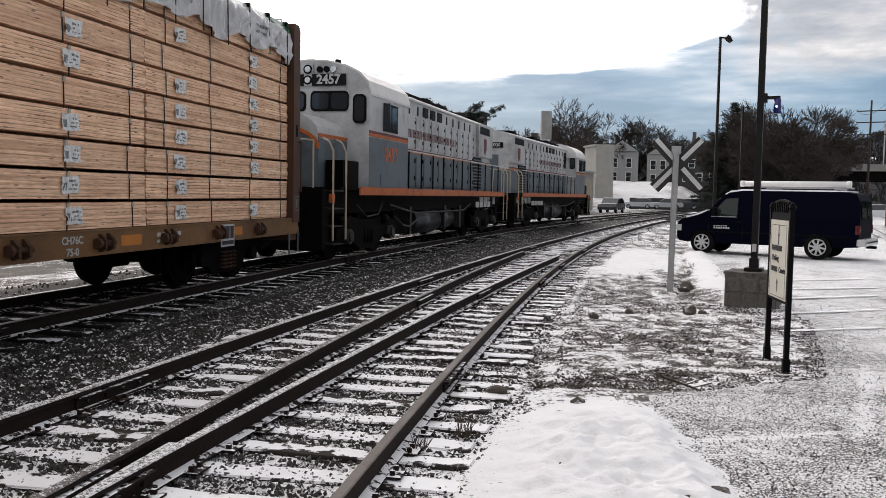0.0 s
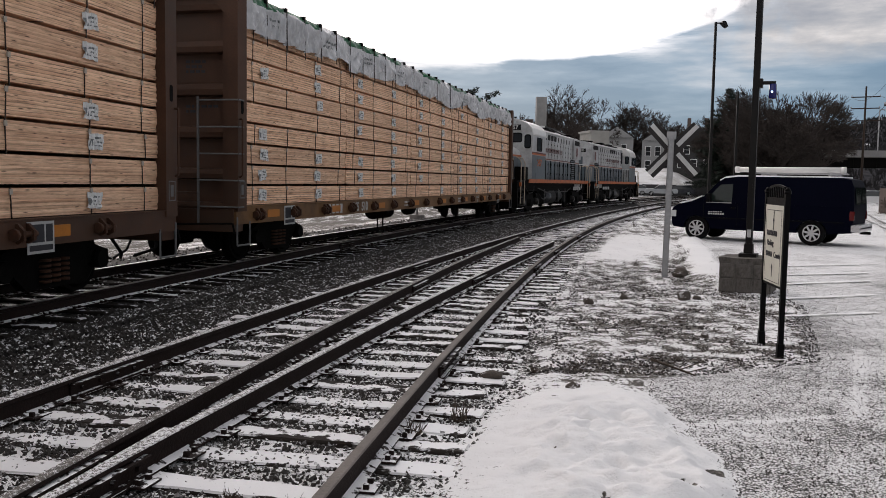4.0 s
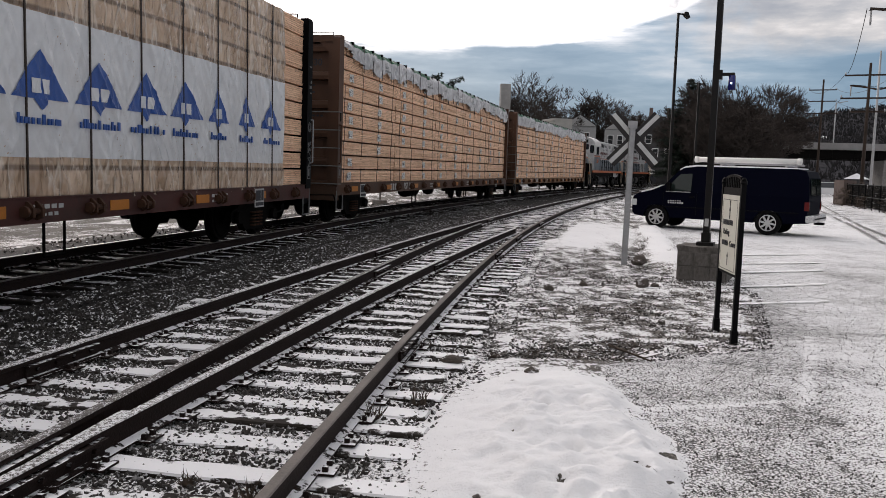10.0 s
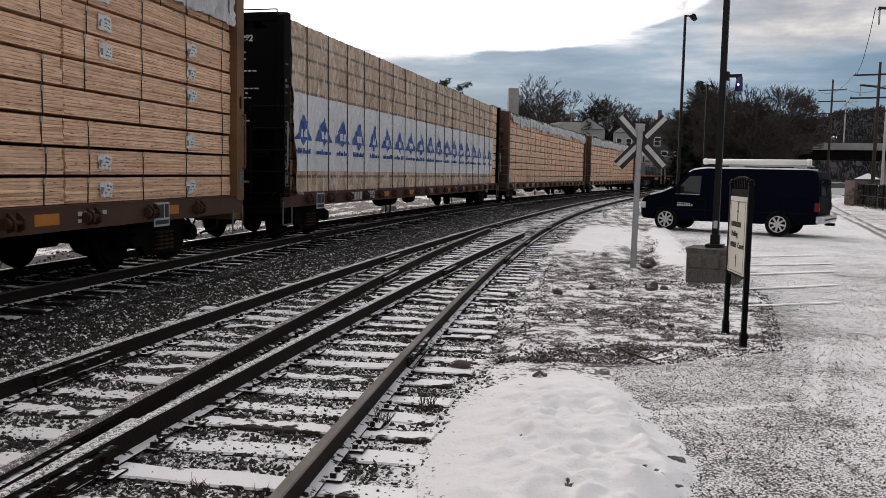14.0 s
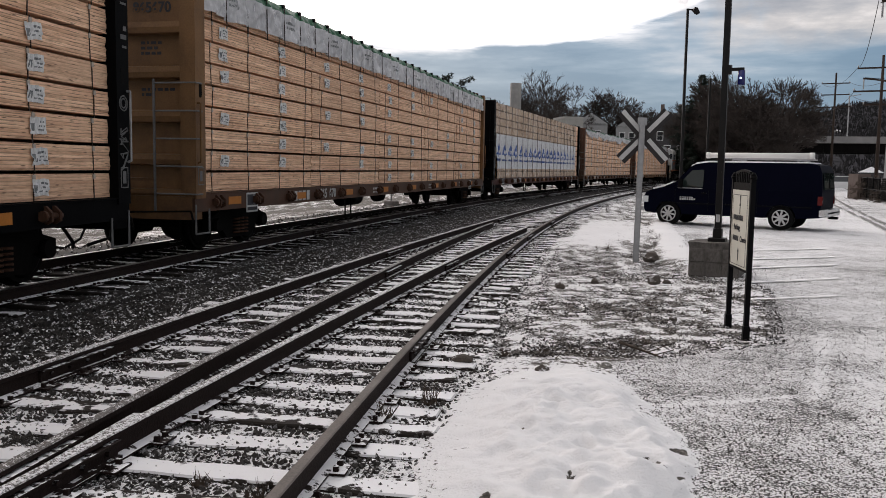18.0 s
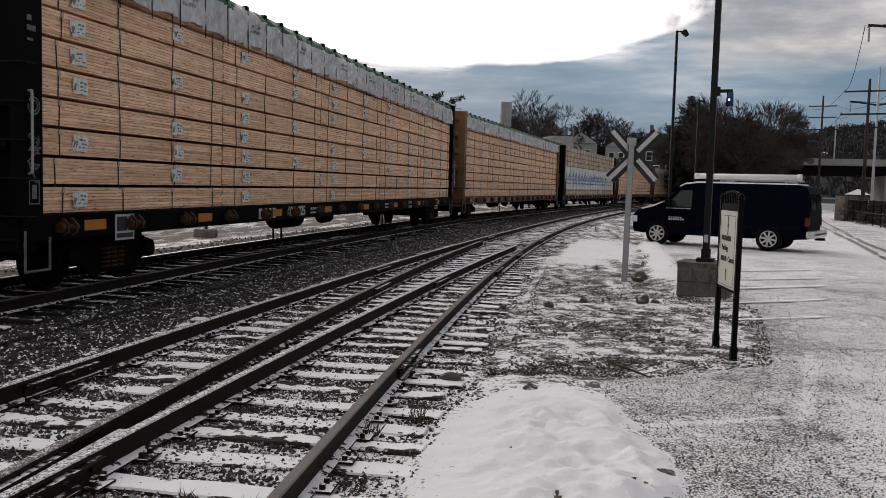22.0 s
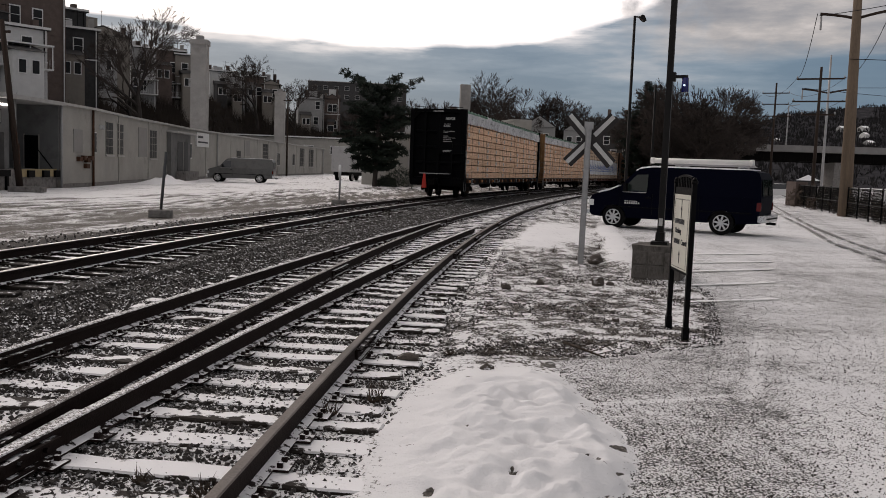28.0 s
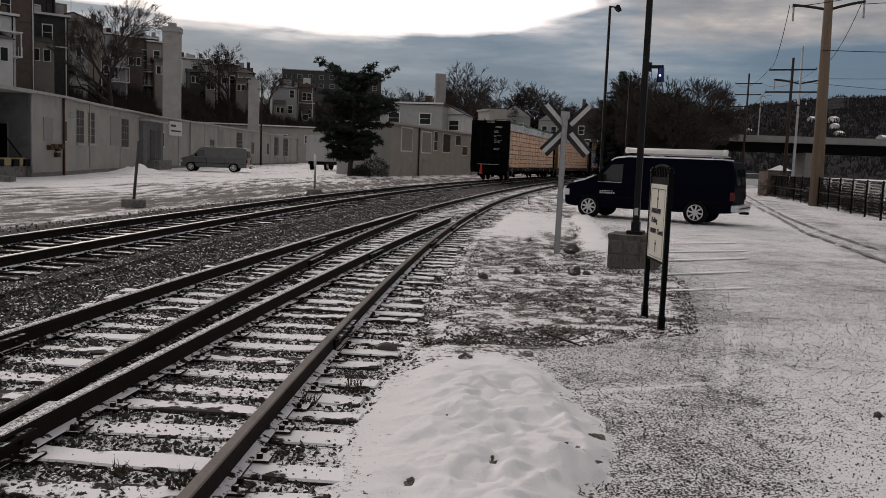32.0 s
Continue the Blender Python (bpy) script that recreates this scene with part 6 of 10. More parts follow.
    tube(bm, (-0.72, -2.1, 0.72), (-0.72, 0.55, 0.72), 0.40, seg=24)
    cube(bm, -0.7, 0.7, -2.1, 0.55, 0.34, 1.05)
    tank = part("fuel_tank", bm, TANK_SILVER, lo, "oily dark fuel tank")
    bm = bmesh.new()
    tube(bm, (0.74, 0.75, 0.76), (0.74, 2.2, 0.76), 0.36, seg=20)
    part("air_reservoir", bm, TANK_SILVER, tank)
    bm = bmesh.new()
    tube(bm, (-0.74, 0.75, 0.76), (-0.74, 2.2, 0.76), 0.36, seg=20)
    part("air_reservoir", bm, TANK_SILVER, tank)
    for sx in (-1, 1):
        bm = bmesh.new()
        pipe(bm, [(sx * 1.30, -5.0, 1.22), (sx * 1.30, -3.2, 1.02), (sx * 1.24, -2.5, 0.98), (sx * 1.24, 2.9, 0.98), (sx * 1.30, 3.6, 1.20)], 0.028)
        part("brake_pipe", bm, DULL_STEEL, lo)
        bm = bmesh.new()
        pipe(bm, [(sx * 1.28, -4.6, 0.95), (sx * 1.30, -4.0, 0.70), (sx * 1.28, -3.3, 0.62), (sx * 1.26, -2.5, 0.80)], 0.024)
        part("sand_hose", bm, DULL_STEEL, lo)
        for k in range(4):
            slab(lo, "notice_plate", LETTER_WHITE, sx * 1.40, sx * 1.415, 4.0 + 0.62 * k, 4.45 + 0.62 * k, 1.06, 1.26)
        for y in (-3.0, 0.6, 2.5):
            slab(lo, "hanger", DULL_STEEL, sx * 1.12, sx * 1.20, y, y + 0.16, 0.40, 1.15)
    # plain dark blocks added as filler for the clutter below the frame
    slab(lo, "underframe_filler", BLACK_STEEL, -1.02, 1.02, -3.9, -2.3, 0.42, 1.06)
    slab(lo, "underframe_filler", BLACK_STEEL, -1.02, 1.02, 2.4, 3.9, 0.42, 1.06)
    for y0 in (-6.2, 6.2):
        # dark filler block added between the wheels
        slab(lo, "truck_filler", BLACK_STEEL, -0.66, 0.66, y0 - 2.0, y0 + 2.0, 0.22, 1.05)
        bm = bmesh.new()
        cube(bm, -1.0, 1.0, y0 - 0.25, y0 + 0.25, 0.55, 1.06)
        tk = part("truck_bolster", bm, BLACK_STEEL, lo)
        for sx in (-1, 1):
            bm = bmesh.new()
            prism(bm, [(y0 - 1.95, 0.36), (y0 - 1.95, 0.80), (y0 - 1.2, 0.98), (y0 - 0.4, 0.90), (y0 + 0.4, 0.90), (y0 + 1.2, 0.98), (y0 + 1.95, 0.80), (y0 + 1.95, 0.36), (y0 + 1.1, 0.44), (y0 + 0.5, 0.20), (y0 - 0.5, 0.20), (y0 - 1.1, 0.44)], *sorted((sx * 1.06, sx * 1.18)), "x")
            part("side_frame", bm, BLACK_STEEL, tk)
            for yy in (y0 - 1.42, y0 + 1.42):
                bm = bmesh.new()
                tube(bm, (sx * 0.68, yy, 0.51), (sx * 0.82, yy, 0.51), 0.50, seg=28)
                part("wheel", bm, BLACK_STEEL, tk)
                bm = bmesh.new()
                tube(bm, (sx * 1.10, yy, 0.53), (sx * 1.30, yy, 0.53), 0.17, seg=14)
                tube(bm, (sx * 1.30, yy, 0.53), (sx * 1.34, yy, 0.53), 0.12, seg=14)
                part("journal_box", bm, DULL_STEEL, tk)
                bm = bmesh.new()
                tube(bm, (sx * 1.16, yy - 0.5, 0.86), (sx * 1.16, yy - 0.15, 0.86), 0.13, seg=12)
                part("brake_cylinder", bm, BLACK_STEEL, tk)
            bm = bmesh.new()
            pipe(bm, [(sx * 1.22, y0 - 0.9, 1.25), (sx * 1.25, y0 - 0.3, 0.95), (sx * 1.25, y0 + 0.5, 1.0), (sx * 1.22, y0 + 0.9, 1.3)], 0.022)
            part("sand_pipe", bm, DULL_STEEL, tk)
            bm = bmesh.new()
            for yy in (-0.22, 0.0, 0.22):
                tube(bm, (sx * 1.14, y0 + yy, 0.34), (sx * 1.14, y0 + yy, 0.66), 0.085, seg=10)
            part("spring", bm, BLACK_STEEL, tk)
    return lo


LOCOS = [(locomotive("white and blue-grey diesel locomotive with orange stripes, cab trailing", "2457", 1), 10.95, 0),
         (locomotive("white and blue-grey diesel locomotive with orange stripes, cab leading", "", 2), 31.5, 180)]


# ---- beside the camera: signs, lamps, van ----
SIGN_CREAM = mat("cream_sign_panel", (0.62, 0.60, 0.52), 0.55, var=0.08, scale=3, bump=0.05)
SIGN_GREY = mat("weathered_sign_back", (0.032, 0.029, 0.029), 0.7, var=0.3, scale=6, bump=0.1)
SIGN_PALE = mat("faded_sign_stripe", (0.50, 0.50, 0.49), 0.6, var=0.15, scale=8, bump=0.1)
POLE_DARK = mat("dark_bronze_pole", (0.009, 0.008, 0.0075), 0.5, 0.3, var=0.3, scale=2, bump=0.08)
VAN_BLUE = mat("dark_navy_van_paint", (0.0014, 0.0019, 0.0066), 0.55, var=0.15, scale=1.5, bump=0.02, spec=0.02)
VAN_GLASS = mat("tinted_van_glass", (0.012, 0.018, 0.016), 0.05, var=0.15, scale=2, bump=0, spec=0.3)
PVC = mat("white_pvc_pipe", (0.72, 0.71, 0.68), 0.4, var=0.06, bump=0.03)
TAIL_RED = mat("tail_light_red", (0.09, 0.005, 0.005), 0.2, var=0.15, bump=0)
WHEEL_SILVER = mat("silver_hubcap", (0.55, 0.55, 0.55), 0.35, 0.6, var=0.12, bump=0.05)
LENS_BLUE = mat("blue_lens", (0.004, 0.008, 0.10), 0.15, var=0.1, bump=0)
DRY_STALK = mat("dry_weed_stalk", (0.055, 0.040, 0.029), 0.9, var=0.4, scale=20, bump=0)
LINE_WHITE = mat("packed_snow_line", (0.84, 0.84, 0.84), 0.8, var=0.10, scale=6, grain=40, bump=0.2)


def crossbuck():
    o = thing("railroad_crossbuck", "back of a weathered railroad crossbuck on a galvanised post", "road sign", pose(4.30, 16.17, 0, 0, 0.6, -12))
    bm = bmesh.new()
    cube(bm, -0.055, 0.055, -0.012, 0.012, -0.1, 2.72)
    for x in (-0.055, 0.043):
        cube(bm, x, x + 0.012, -0.012, 0.045, -0.1, 2.72)
    part("post", bm, GALV, o)
    bm = bmesh.new()
    cube(bm, -0.085, 0.085, -0.02, 0.06, 2.60, 2.74)
    part("post_cap", bm, GALV, o)
    for k, a in enumerate((47, -47)):
        bm = bmesh.new()
        cube(bm, -0.62, 0.62, -0.010, 0.010, -0.110, 0.110, pose(0.05, 0.06 + 0.022 * k, 2.40, 0, a, 0))
        bl = part("blade", bm, SIGN_GREY, o, "weathered dark back of a blade with a pale stripe")
        bm = bmesh.new()
        for x0, x1 in ((-0.62, -0.10), (0.10, 0.62)):
            cube(bm, x0, x1, -0.006, 0.0, -0.030, 0.052, pose(0.05, 0.046 + 0.022 * k, 2.40, 0, a, 0))
        part("stripe", bm, SIGN_PALE, bl)
    bm = bmesh.new()
    for z in (2.15, 2.32, 2.48):
        tube(bm, (0, -0.03, z), (0, 0.1, z), 0.014, seg=6)
    part("bolt", bm, GALV, o)


crossbuck()


def lamp_post(x, y, height, width, head, label, base_z=0.0, turn=0.0):
    o = thing("lamp_post", label, "street lamp", pose(x, y, base_z, 0, 0, turn), group="parking lot lamps")
    bm = bmesh.new()
    w = width / 2
    v0 = [(-w, -w), (w, -w), (w, w), (-w, w)]
    lo = [bm.verts.new((a, b, 0)) for a, b in v0]
    hi = [bm.verts.new((a * 0.78, b * 0.78, height)) for a, b in v0]
    for i in range(4):
        bm.faces.new((lo[i], lo[(i + 1) % 4], hi[(i + 1) % 4], hi[i]))
    bm.faces.new(hi)
    bevel(bm, 0.006, 1)
    pole = part("pole", bm, POLE_DARK, o)
    bm = bmesh.new()
    cube(bm, -w * 2.6, w * 2.6, -w * 2.6, w * 2.6, 0, 0.06)
    cube(bm, -w * 1.35, w * 1.35, -w * 1.35, w * 1.35, 0.06, 0.22)
    part("base_cover", bm, POLE_DARK, o)
    if head:
        bm = bmesh.new()
        beam(bm, (0, 0, height - 0.04), (0.26, 0, height - 0.03), 0.05)
        part("arm", bm, POLE_DARK, o)
        bm = bmesh.new()
        prism(bm, [(0.18, height - 0.04), (0.26, height + 0.05), (0.36, height + 0.03), (0.46, height - 0.17), (0.40, height - 0.22), (0.31, height - 0.17)], -0.12, 0.12, "y")
        part("flood_head", bm, POLE_DARK, o, "dark shoebox flood head")
    return o, pole


FOOTING = mat("dark_stained_concrete", (0.115, 0.105, 0.095), 0.9, var=0.4, scale=4, grain=30, bump=0.5, dirt=(0.03, 0.026, 0.022), dirt_amount=0.7, stretch=(1.6, 1.6, 0.6))


def concrete_base():
    bm = bmesh.new()
    cube(bm, -0.40, 0.40, -0.40, 0.40, -0.25, 0.57)
    bmesh.ops.subdivide_edges(bm, edges=list(bm.edges), cuts=6, use_grid_fill=True)
    rnd = random.Random(2)
    for v in bm.verts:
        rim = 1.06 if v.co.z > 0.50 else 1.0
        v.co = Vector((v.co.x * rim, v.co.y * rim, v.co.z)) + Vector((rnd.uniform(-1, 1), rnd.uniform(-1, 1), rnd.uniform(-1, 1))) * 0.009
    o = thing("concrete_lamp_base", "stained square concrete footing under a lamp post", "concrete footing", m=pose(5.24, 14.42, 0, 0, 0, -28))
    part("block", bm, FOOTING, o)
    for sx, sy, turn in ((0, -1, 0), (-1, 0, 90), (1, 0, 90)):
        for u in (-0.265, 0.0, 0.265):
            for z in (0.0, 0.245):
                bm = bmesh.new()
                cube(bm, -0.122, 0.122, -0.014, 0.014, z, z + 0.225)
                bevel(bm, 0.006, 1)
                part("cast_panel", bm, FOOTING, o, m=pose(sx * 0.397 + (u if sy else 0), sy * 0.397 + (u if sx else 0), 0, 0, 0, turn))


concrete_base()
near_lamp, near_pole = lamp_post(5.22, 14.40, 9.5, 0.108, False, "tall dark square lamp post on a concrete footing", 0.57, -28)
for z in (1.2,):
    bm = bmesh.new()
    cube(bm, -0.025, 0.025, -0.060, -0.050, z - 0.05, z + 0.05)
    part("hand_hole", bm, POLE_DARK, near_pole)
bm = bmesh.new()
cube(bm, -0.032, 0.032, -0.062, -0.052, 0.33, 0.46)
part("white_tag", bm, LETTER_WHITE, near_pole)
bm = bmesh.new()
beam(bm, (0.05, 0, 2.88), (0.30, 0, 2.88), 0.07, 0.05)
cube(bm, 0.02, 0.10, -0.06, 0.06, 2.80, 2.95)
arm = part("bracket", bm, POLE_DARK, near_pole)
bm = bmesh.new()
tube(bm, (0.26, 0, 2.86), (0.26, 0, 2.62), 0.055, 0.065, seg=14)
lens = part("blue_light", bm, LENS_BLUE, arm, "dark blue signal lens")
bm = bmesh.new()
bmesh.ops.create_icosphere(bm, subdivisions=2, radius=0.018, matrix=pose(0.255, -0.058, 2.73))
blue_glow, gn, gl, gb = nodes("lit_blue_lamp")
gb.inputs["Emission Color"].default_value, gb.inputs["Emission Strength"].default_value = (0.45, 0.65, 1.0, 1), 2.5
part("lit_bulb", bm, blue_glow, lens, "small lit blue-white bulb")
lamp_post(10.84, 34.33, 8.15, 0.112, True, "tall dark lamp post with a flood head")
lamp_post(20.60, 59.55, 8.15, 0.155, True, "distant dark lamp post with a flood head")


def post_sign():
    a, b = Vector((3.61, 9.52, 0)), Vector((3.515, 8.76, 0))
    o = thing("parking_sign", "cream parking sign between two black posts with arched top", "sign")
    d = (b - a).normalized()
    turn = math.degrees(math.atan2(d.y, d.x))
    for k, p in enumerate((a, b)):
        bm = bmesh.new()
        cube(bm, -0.025, 0.025, -0.025, 0.025, -0.15, 1.68)
        cube(bm, -0.034, 0.034, -0.034, 0.034, -0.15, 0.15)
        tube(bm, (0, 0, 1.68), (0, 0, 1.71), 0.036, seg=10)
        tube(bm, (0, 0, 1.71), (0, 0, 1.75), 0.036, 0.012, seg=10)
        part("post", bm, BLACK, o, m=pose(p.x, p.y, 0, 0, 0, turn))
    m = pose((a.x + b.x) / 2, (a.y + b.y) / 2, 0, 0, 0, turn)
    bm = bmesh.new()
    cube(bm, -0.365, 0.365, -0.016, 0.016, 0.70, 1.64)
    fr = part("frame", bm, BLACK, o, m=m)
    bm = bmesh.new()
    cube(bm, -0.345, 0.345, -0.022, 0.022, 0.73, 1.56)
    pn = part("panel", bm, SIGN_CREAM, fr)
    bm = bmesh.new()
    for k in range(9):
        x = -0.28 + k * 0.07
        cube(bm, x - 0.008, x + 0.008, -0.008, 0.008, 1.64, 1.735 + 0.035 * math.cos(x * 4.5))
    for k in range(8):
        x0, x1 = -0.28 + k * 0.07, -0.21 + k * 0.07
        beam(bm, (x0, 0, 1.735 + 0.035 * math.cos(x0 * 4.5)), (x1, 0, 1.735 + 0.035 * math.cos(x1 * 4.5)), 0.022)
    part("arched_crest", bm, BLACK, fr)
    rnd = random.Random(5)
    for side in (-1, 1):
        bm = bmesh.new()
        for z, n, h in ((1.235, 8, 0.055), (1.01, 5, 0.055)):
            x = -0.25
            for k in range(n):
                w = rnd.uniform(0.022, 0.045)
                cube(bm, x, x + w, *sorted((side * 0.0245, side * 0.0265)), z, z + h)
                x += w + 0.014
        part("word_bars", bm, INK, pn)["kind"] = "stuff"
        turned = pose(0, 0, 0, 90, 0, 0 if side < 0 else 180)
        for words, x, z in (("Parking", -0.10, 1.155), ("Courts", 0.17, 1.035)):
            lettering("sign_word", words, 0.085, INK, pn, pose(-side * x, side * 0.0225, z) @ turned)
        for z, up in ((1.36, 1), (0.86, 1), (1.47, 1)):
            bm = bmesh.new()
            s = 0.5 if z > 1.4 else 1.0
            cube(bm, -0.008, 0.008, *sorted((side * 0.0245, side * 0.0265)), z - 0.06 * s, z + 0.05 * s)
            prism(bm, [(-0.03 * s, z + 0.03 * s * up), (0.03 * s, z + 0.03 * s * up), (0, z + 0.08 * s * up)], *sorted((side * 0.0245, side * 0.0265)), "y")
            part("arrow", bm, INK, pn)
        bm = bmesh.new()
        for z0, z1, x0, x1 in ((0.75, 0.755, -0.3, 0.3), (1.505, 1.51, -0.3, 0.3), (0.75, 1.51, -0.3, -0.295), (0.75, 1.51, 0.295, 0.3)):
            cube(bm, x0, x1, *sorted((side * 0.0245, side * 0.0262)), z0, z1)
        part("border_line", bm, INK, pn)


post_sign()


def wheel_part(parent, x, y, r, out, spokes=8):
    bm = bmesh.new()
    tube(bm, (x - out * 0.11, y, r), (x + out * 0.10, y, r), r, seg=28)
    tube(bm, (x + out * 0.10, y, r), (x + out * 0.125, y, r), r * 0.96, r * 0.74, seg=28, caps=False)
    wh = part("wheel", bm, RUBBER, parent)
    bm = bmesh.new()
    tube(bm, (x + out * 0.09, y, r), (x + out * 0.115, y, r), r * 0.66, seg=24)
    rim = part("hubcap", bm, BLACK, wh)
    bm = bmesh.new()
    for k in range(spokes):
        a = 2 * math.pi * k / spokes
        beam(bm, (x + out * 0.125, y + 0.05 * math.cos(a), r + 0.05 * math.sin(a)), (x + out * 0.120, y + r * 0.60 * math.cos(a + 0.18), r + r * 0.60 * math.sin(a + 0.18)), 0.036, 0.055)
    for k in range(24):
        a, b = 2 * math.pi * k / 24, 2 * math.pi * (k + 1) / 24
        beam(bm, (x + out * 0.122, y + r * 0.64 * math.cos(a), r + r * 0.64 * math.sin(a)), (x + out * 0.122, y + r * 0.64 * math.cos(b), r + r * 0.64 * math.sin(b)), 0.025, 0.025)
    tube(bm, (x + out * 0.10, y, r), (x + out * 0.14, y, r), 0.075, seg=12)
    part("rim_spokes", bm, WHEEL_SILVER, rim)


def loft(bm, sections):
    """Joins closed rings of equal count and caps them."""
    rings = [[bm.verts.new(p) for p in s] for s in sections]
    k = len(rings[0])
    for a, b in zip(rings[:-1], rings[1:]):
        for i in range(k):
            bm.faces.new((a[i], a[(i + 1) % k], b[(i + 1) % k], b[i]))
    bm.faces.new(rings[0][::-1])
    bm.faces.new(rings[-1])


def arc_cut(yc, r, z0, n=8):
    return [(yc + r * math.cos(math.pi - math.pi * k / n), z0 + r * math.sin(math.pi * k / n) * 0.95) for k in range(n + 1)]


def van_body(parent, paint, length=5.89, roof=2.04, front_axle=2.09, rear_axle=-1.415, hood=1.24):
    f, r = length / 2, 0.36 - length / 2
    belt = 1.18
    low = [(r + 0.06, 0.42)] + arc_cut(rear_axle, 0.44, 0.36) + arc_cut(front_axle, 0.44, 0.36) + [(f - 0.10, 0.40), (f - 0.03, 0.50), (f - 0.02, 0.92), (f - 0.09, 1.04), (f - 0.24, 1.12), (2.25, 1.24), (1.94, 1.38), (1.86, belt + 0.03), (r + 0.02, belt)]
    bm = bmesh.new()
    prism(bm, low, -0.99, 0.99, "x")
    body = part("body", bm, paint, parent)
    up = [(r + 0.02, belt - 0.01), (1.96, belt + 0.02), (1.90, 1.38), (1.46, roof - 0.17), (1.28, roof - 0.06), (0.85, roof), (r + 0.45, roof), (r + 0.16, roof - 0.06), (r + 0.08, roof - 0.25)]
    bm = bmesh.new()

    def taper(z):
        return 0.985 - 0.13 * max(0.0, (z - belt) / (roof - belt)) ** 1.3
    loft(bm, [[(sx * taper(z), y, z) for y, z in up] for sx in (-1, 1)])
    bmesh.ops.triangulate(bm, faces=[q for q in bm.faces if len(q.verts) > 4])
    part("cab_shell", bm, paint, body)
    return body, taper, f, r, belt


def glass_quad(parent, name, corners, material, label=""):
    bm = bmesh.new()
    c = [Vector(p) for p in corners]
    nrm = (c[1] - c[0]).cross(c[2] - c[0]).normalized() * 0.012
    a = [bm.verts.new(p) for p in c]
    b = [bm.verts.new(p + nrm) for p in c]
    k = len(c)
    for i in range(k):
        bm.faces.new((a[i], a[(i + 1) % k], b[(i + 1) % k], b[i]))
    bm.faces.new(a[::-1])
    bm.faces.new(b)
    return part(name, bm, material, parent, label)


def cargo_van(m, paint, label, rack, category="van", glass=VAN_GLASS, pale_roof_layer=False):
    o = thing("cargo_van", label, category, m)
    body, taper, f, r, belt = van_body(o, paint)
    for sx in (-1, 1):
        for y in (2.09, -1.415):
            wheel_part(o, sx * 0.86, y, 0.375, sx)
        lift = 0.018

        def at(y, z):
            return (sx * (taper(z) + lift), y, z)
        q = [at(0.98, 1.24), at(1.78, 1.24), at(1.74, 1.34), at(1.50, 1.64), at(1.36, 1.78), at(0.98, 1.80)]
        glass_quad(body, "door_window", q if sx > 0 else q[::-1], glass, "tinted front door window")
        bm = bmesh.new()
        cube(bm, *sorted((sx * 0.985, sx * 1.006)), 1.00, 1.80, 1.195, 1.222)
        part("window_trim", bm, GALV, body, "pale sill strip under the door window")
        bm = bmesh.new()
        for y in (0.80, 1.88, -0.70):
            cube(bm, *sorted((sx * 0.986, sx * 0.998)), y - 0.008, y + 0.008, 0.48, 1.17)
        cube(bm, *sorted((sx * 0.985, sx * 1.004)), r + 0.3, f - 0.55, 0.70, 0.735)
        part("door_seam", bm, BLACK, body)
        bm = bmesh.new()
        cube(bm, *sorted((sx * 0.99, sx * 1.02)), 0.86, 1.02, 1.03, 1.08)
        part("door_handle", bm, BLACK, body)
        bm = bmesh.new()
        cube(bm, *sorted((sx * 0.99, sx * 1.26)), 1.62, 1.72, 1.24, 1.28)
        cube(bm, *sorted((sx * 1.10, sx * 1.28)), 1.60, 1.70, 1.22, 1.50)
        part("wing_mirror", bm, BLACK, body)
        bm = bmesh.new()
        cube(bm, *sorted((sx * 0.93, sx * 1.002)), r + 0.005, r + 0.14, 0.80, 1.06)
        part("tail_light", bm, TAIL_RED, body)
        bm = bmesh.new()
        cube(bm, *sorted((sx * 0.62, sx * 0.996)), f - 0.17, f + 0.008, 0.72, 0.92)
        part("headlight", bm, LAMP_GLASS, body)
        q = [(sx * 0.08, r + 0.005, 1.26), (sx * 0.80, r + 0.005, 1.26), (sx * 0.76, r + 0.05, 1.76), (sx * 0.08, r + 0.05, 1.76)]
        glass_quad(body, "rear_window", q[::-1] if sx < 0 else q, glass, "tinted rear door window")
        if rack:
            bm = bmesh.new()
            for k, (n, z, h) in enumerate(((6, 0.90, 0.03), (7, 0.825, 0.055))):
                y = 1.72 if sx < 0 else 1.26
                for j in range(n):
                    w = 0.055
                    yy = y - j * 0.075 if sx < 0 else y + j * 0.075
                    cube(bm, *sorted((sx * 0.992, sx * 0.997)), *sorted((yy, yy - w if sx < 0 else yy + w)), z, z + h)
            part("door_lettering", bm, LETTER_WHITE, body, "two rows of pale lettering on the door")
    # thin white slab along the roof top
    if pale_roof_layer:
        bm = bmesh.new()
        cube(bm, -0.80, 0.80, r + 0.3, 0.95, 2.035, 2.075)
        bevel(bm, 0.015, 1)
        part("pale_roof_layer", bm, SNOW, body)
    q = [(-0.84, 1.895, 1.42), (0.84, 1.895, 1.42), (0.77, 1.475, 1.85), (-0.77, 1.475, 1.85)]
    glass_quad(body, "windshield", q, glass)
    bm = bmesh.new()
    cube(bm, -0.98, 0.98, f - 0.06, f + 0.10, 0.42, 0.60)
    bevel(bm, 0.02, 1)
    part("front_bumper", bm, CHROME, body)
    bm = bmesh.new()
    cube(bm, -1.0, 1.0, r - 0.16, r + 0.10, 0.45, 0.66)
    bevel(bm, 0.02, 1)
    bp = part("rear_bumper", bm, CHROME, body)
    bm = bmesh.new()
    cube(bm, -0.9, 0.9, r - 0.175, r - 0.12, 0.54, 0.58)
    part("bumper_step", bm, BLACK, bp)
    bm = bmesh.new()
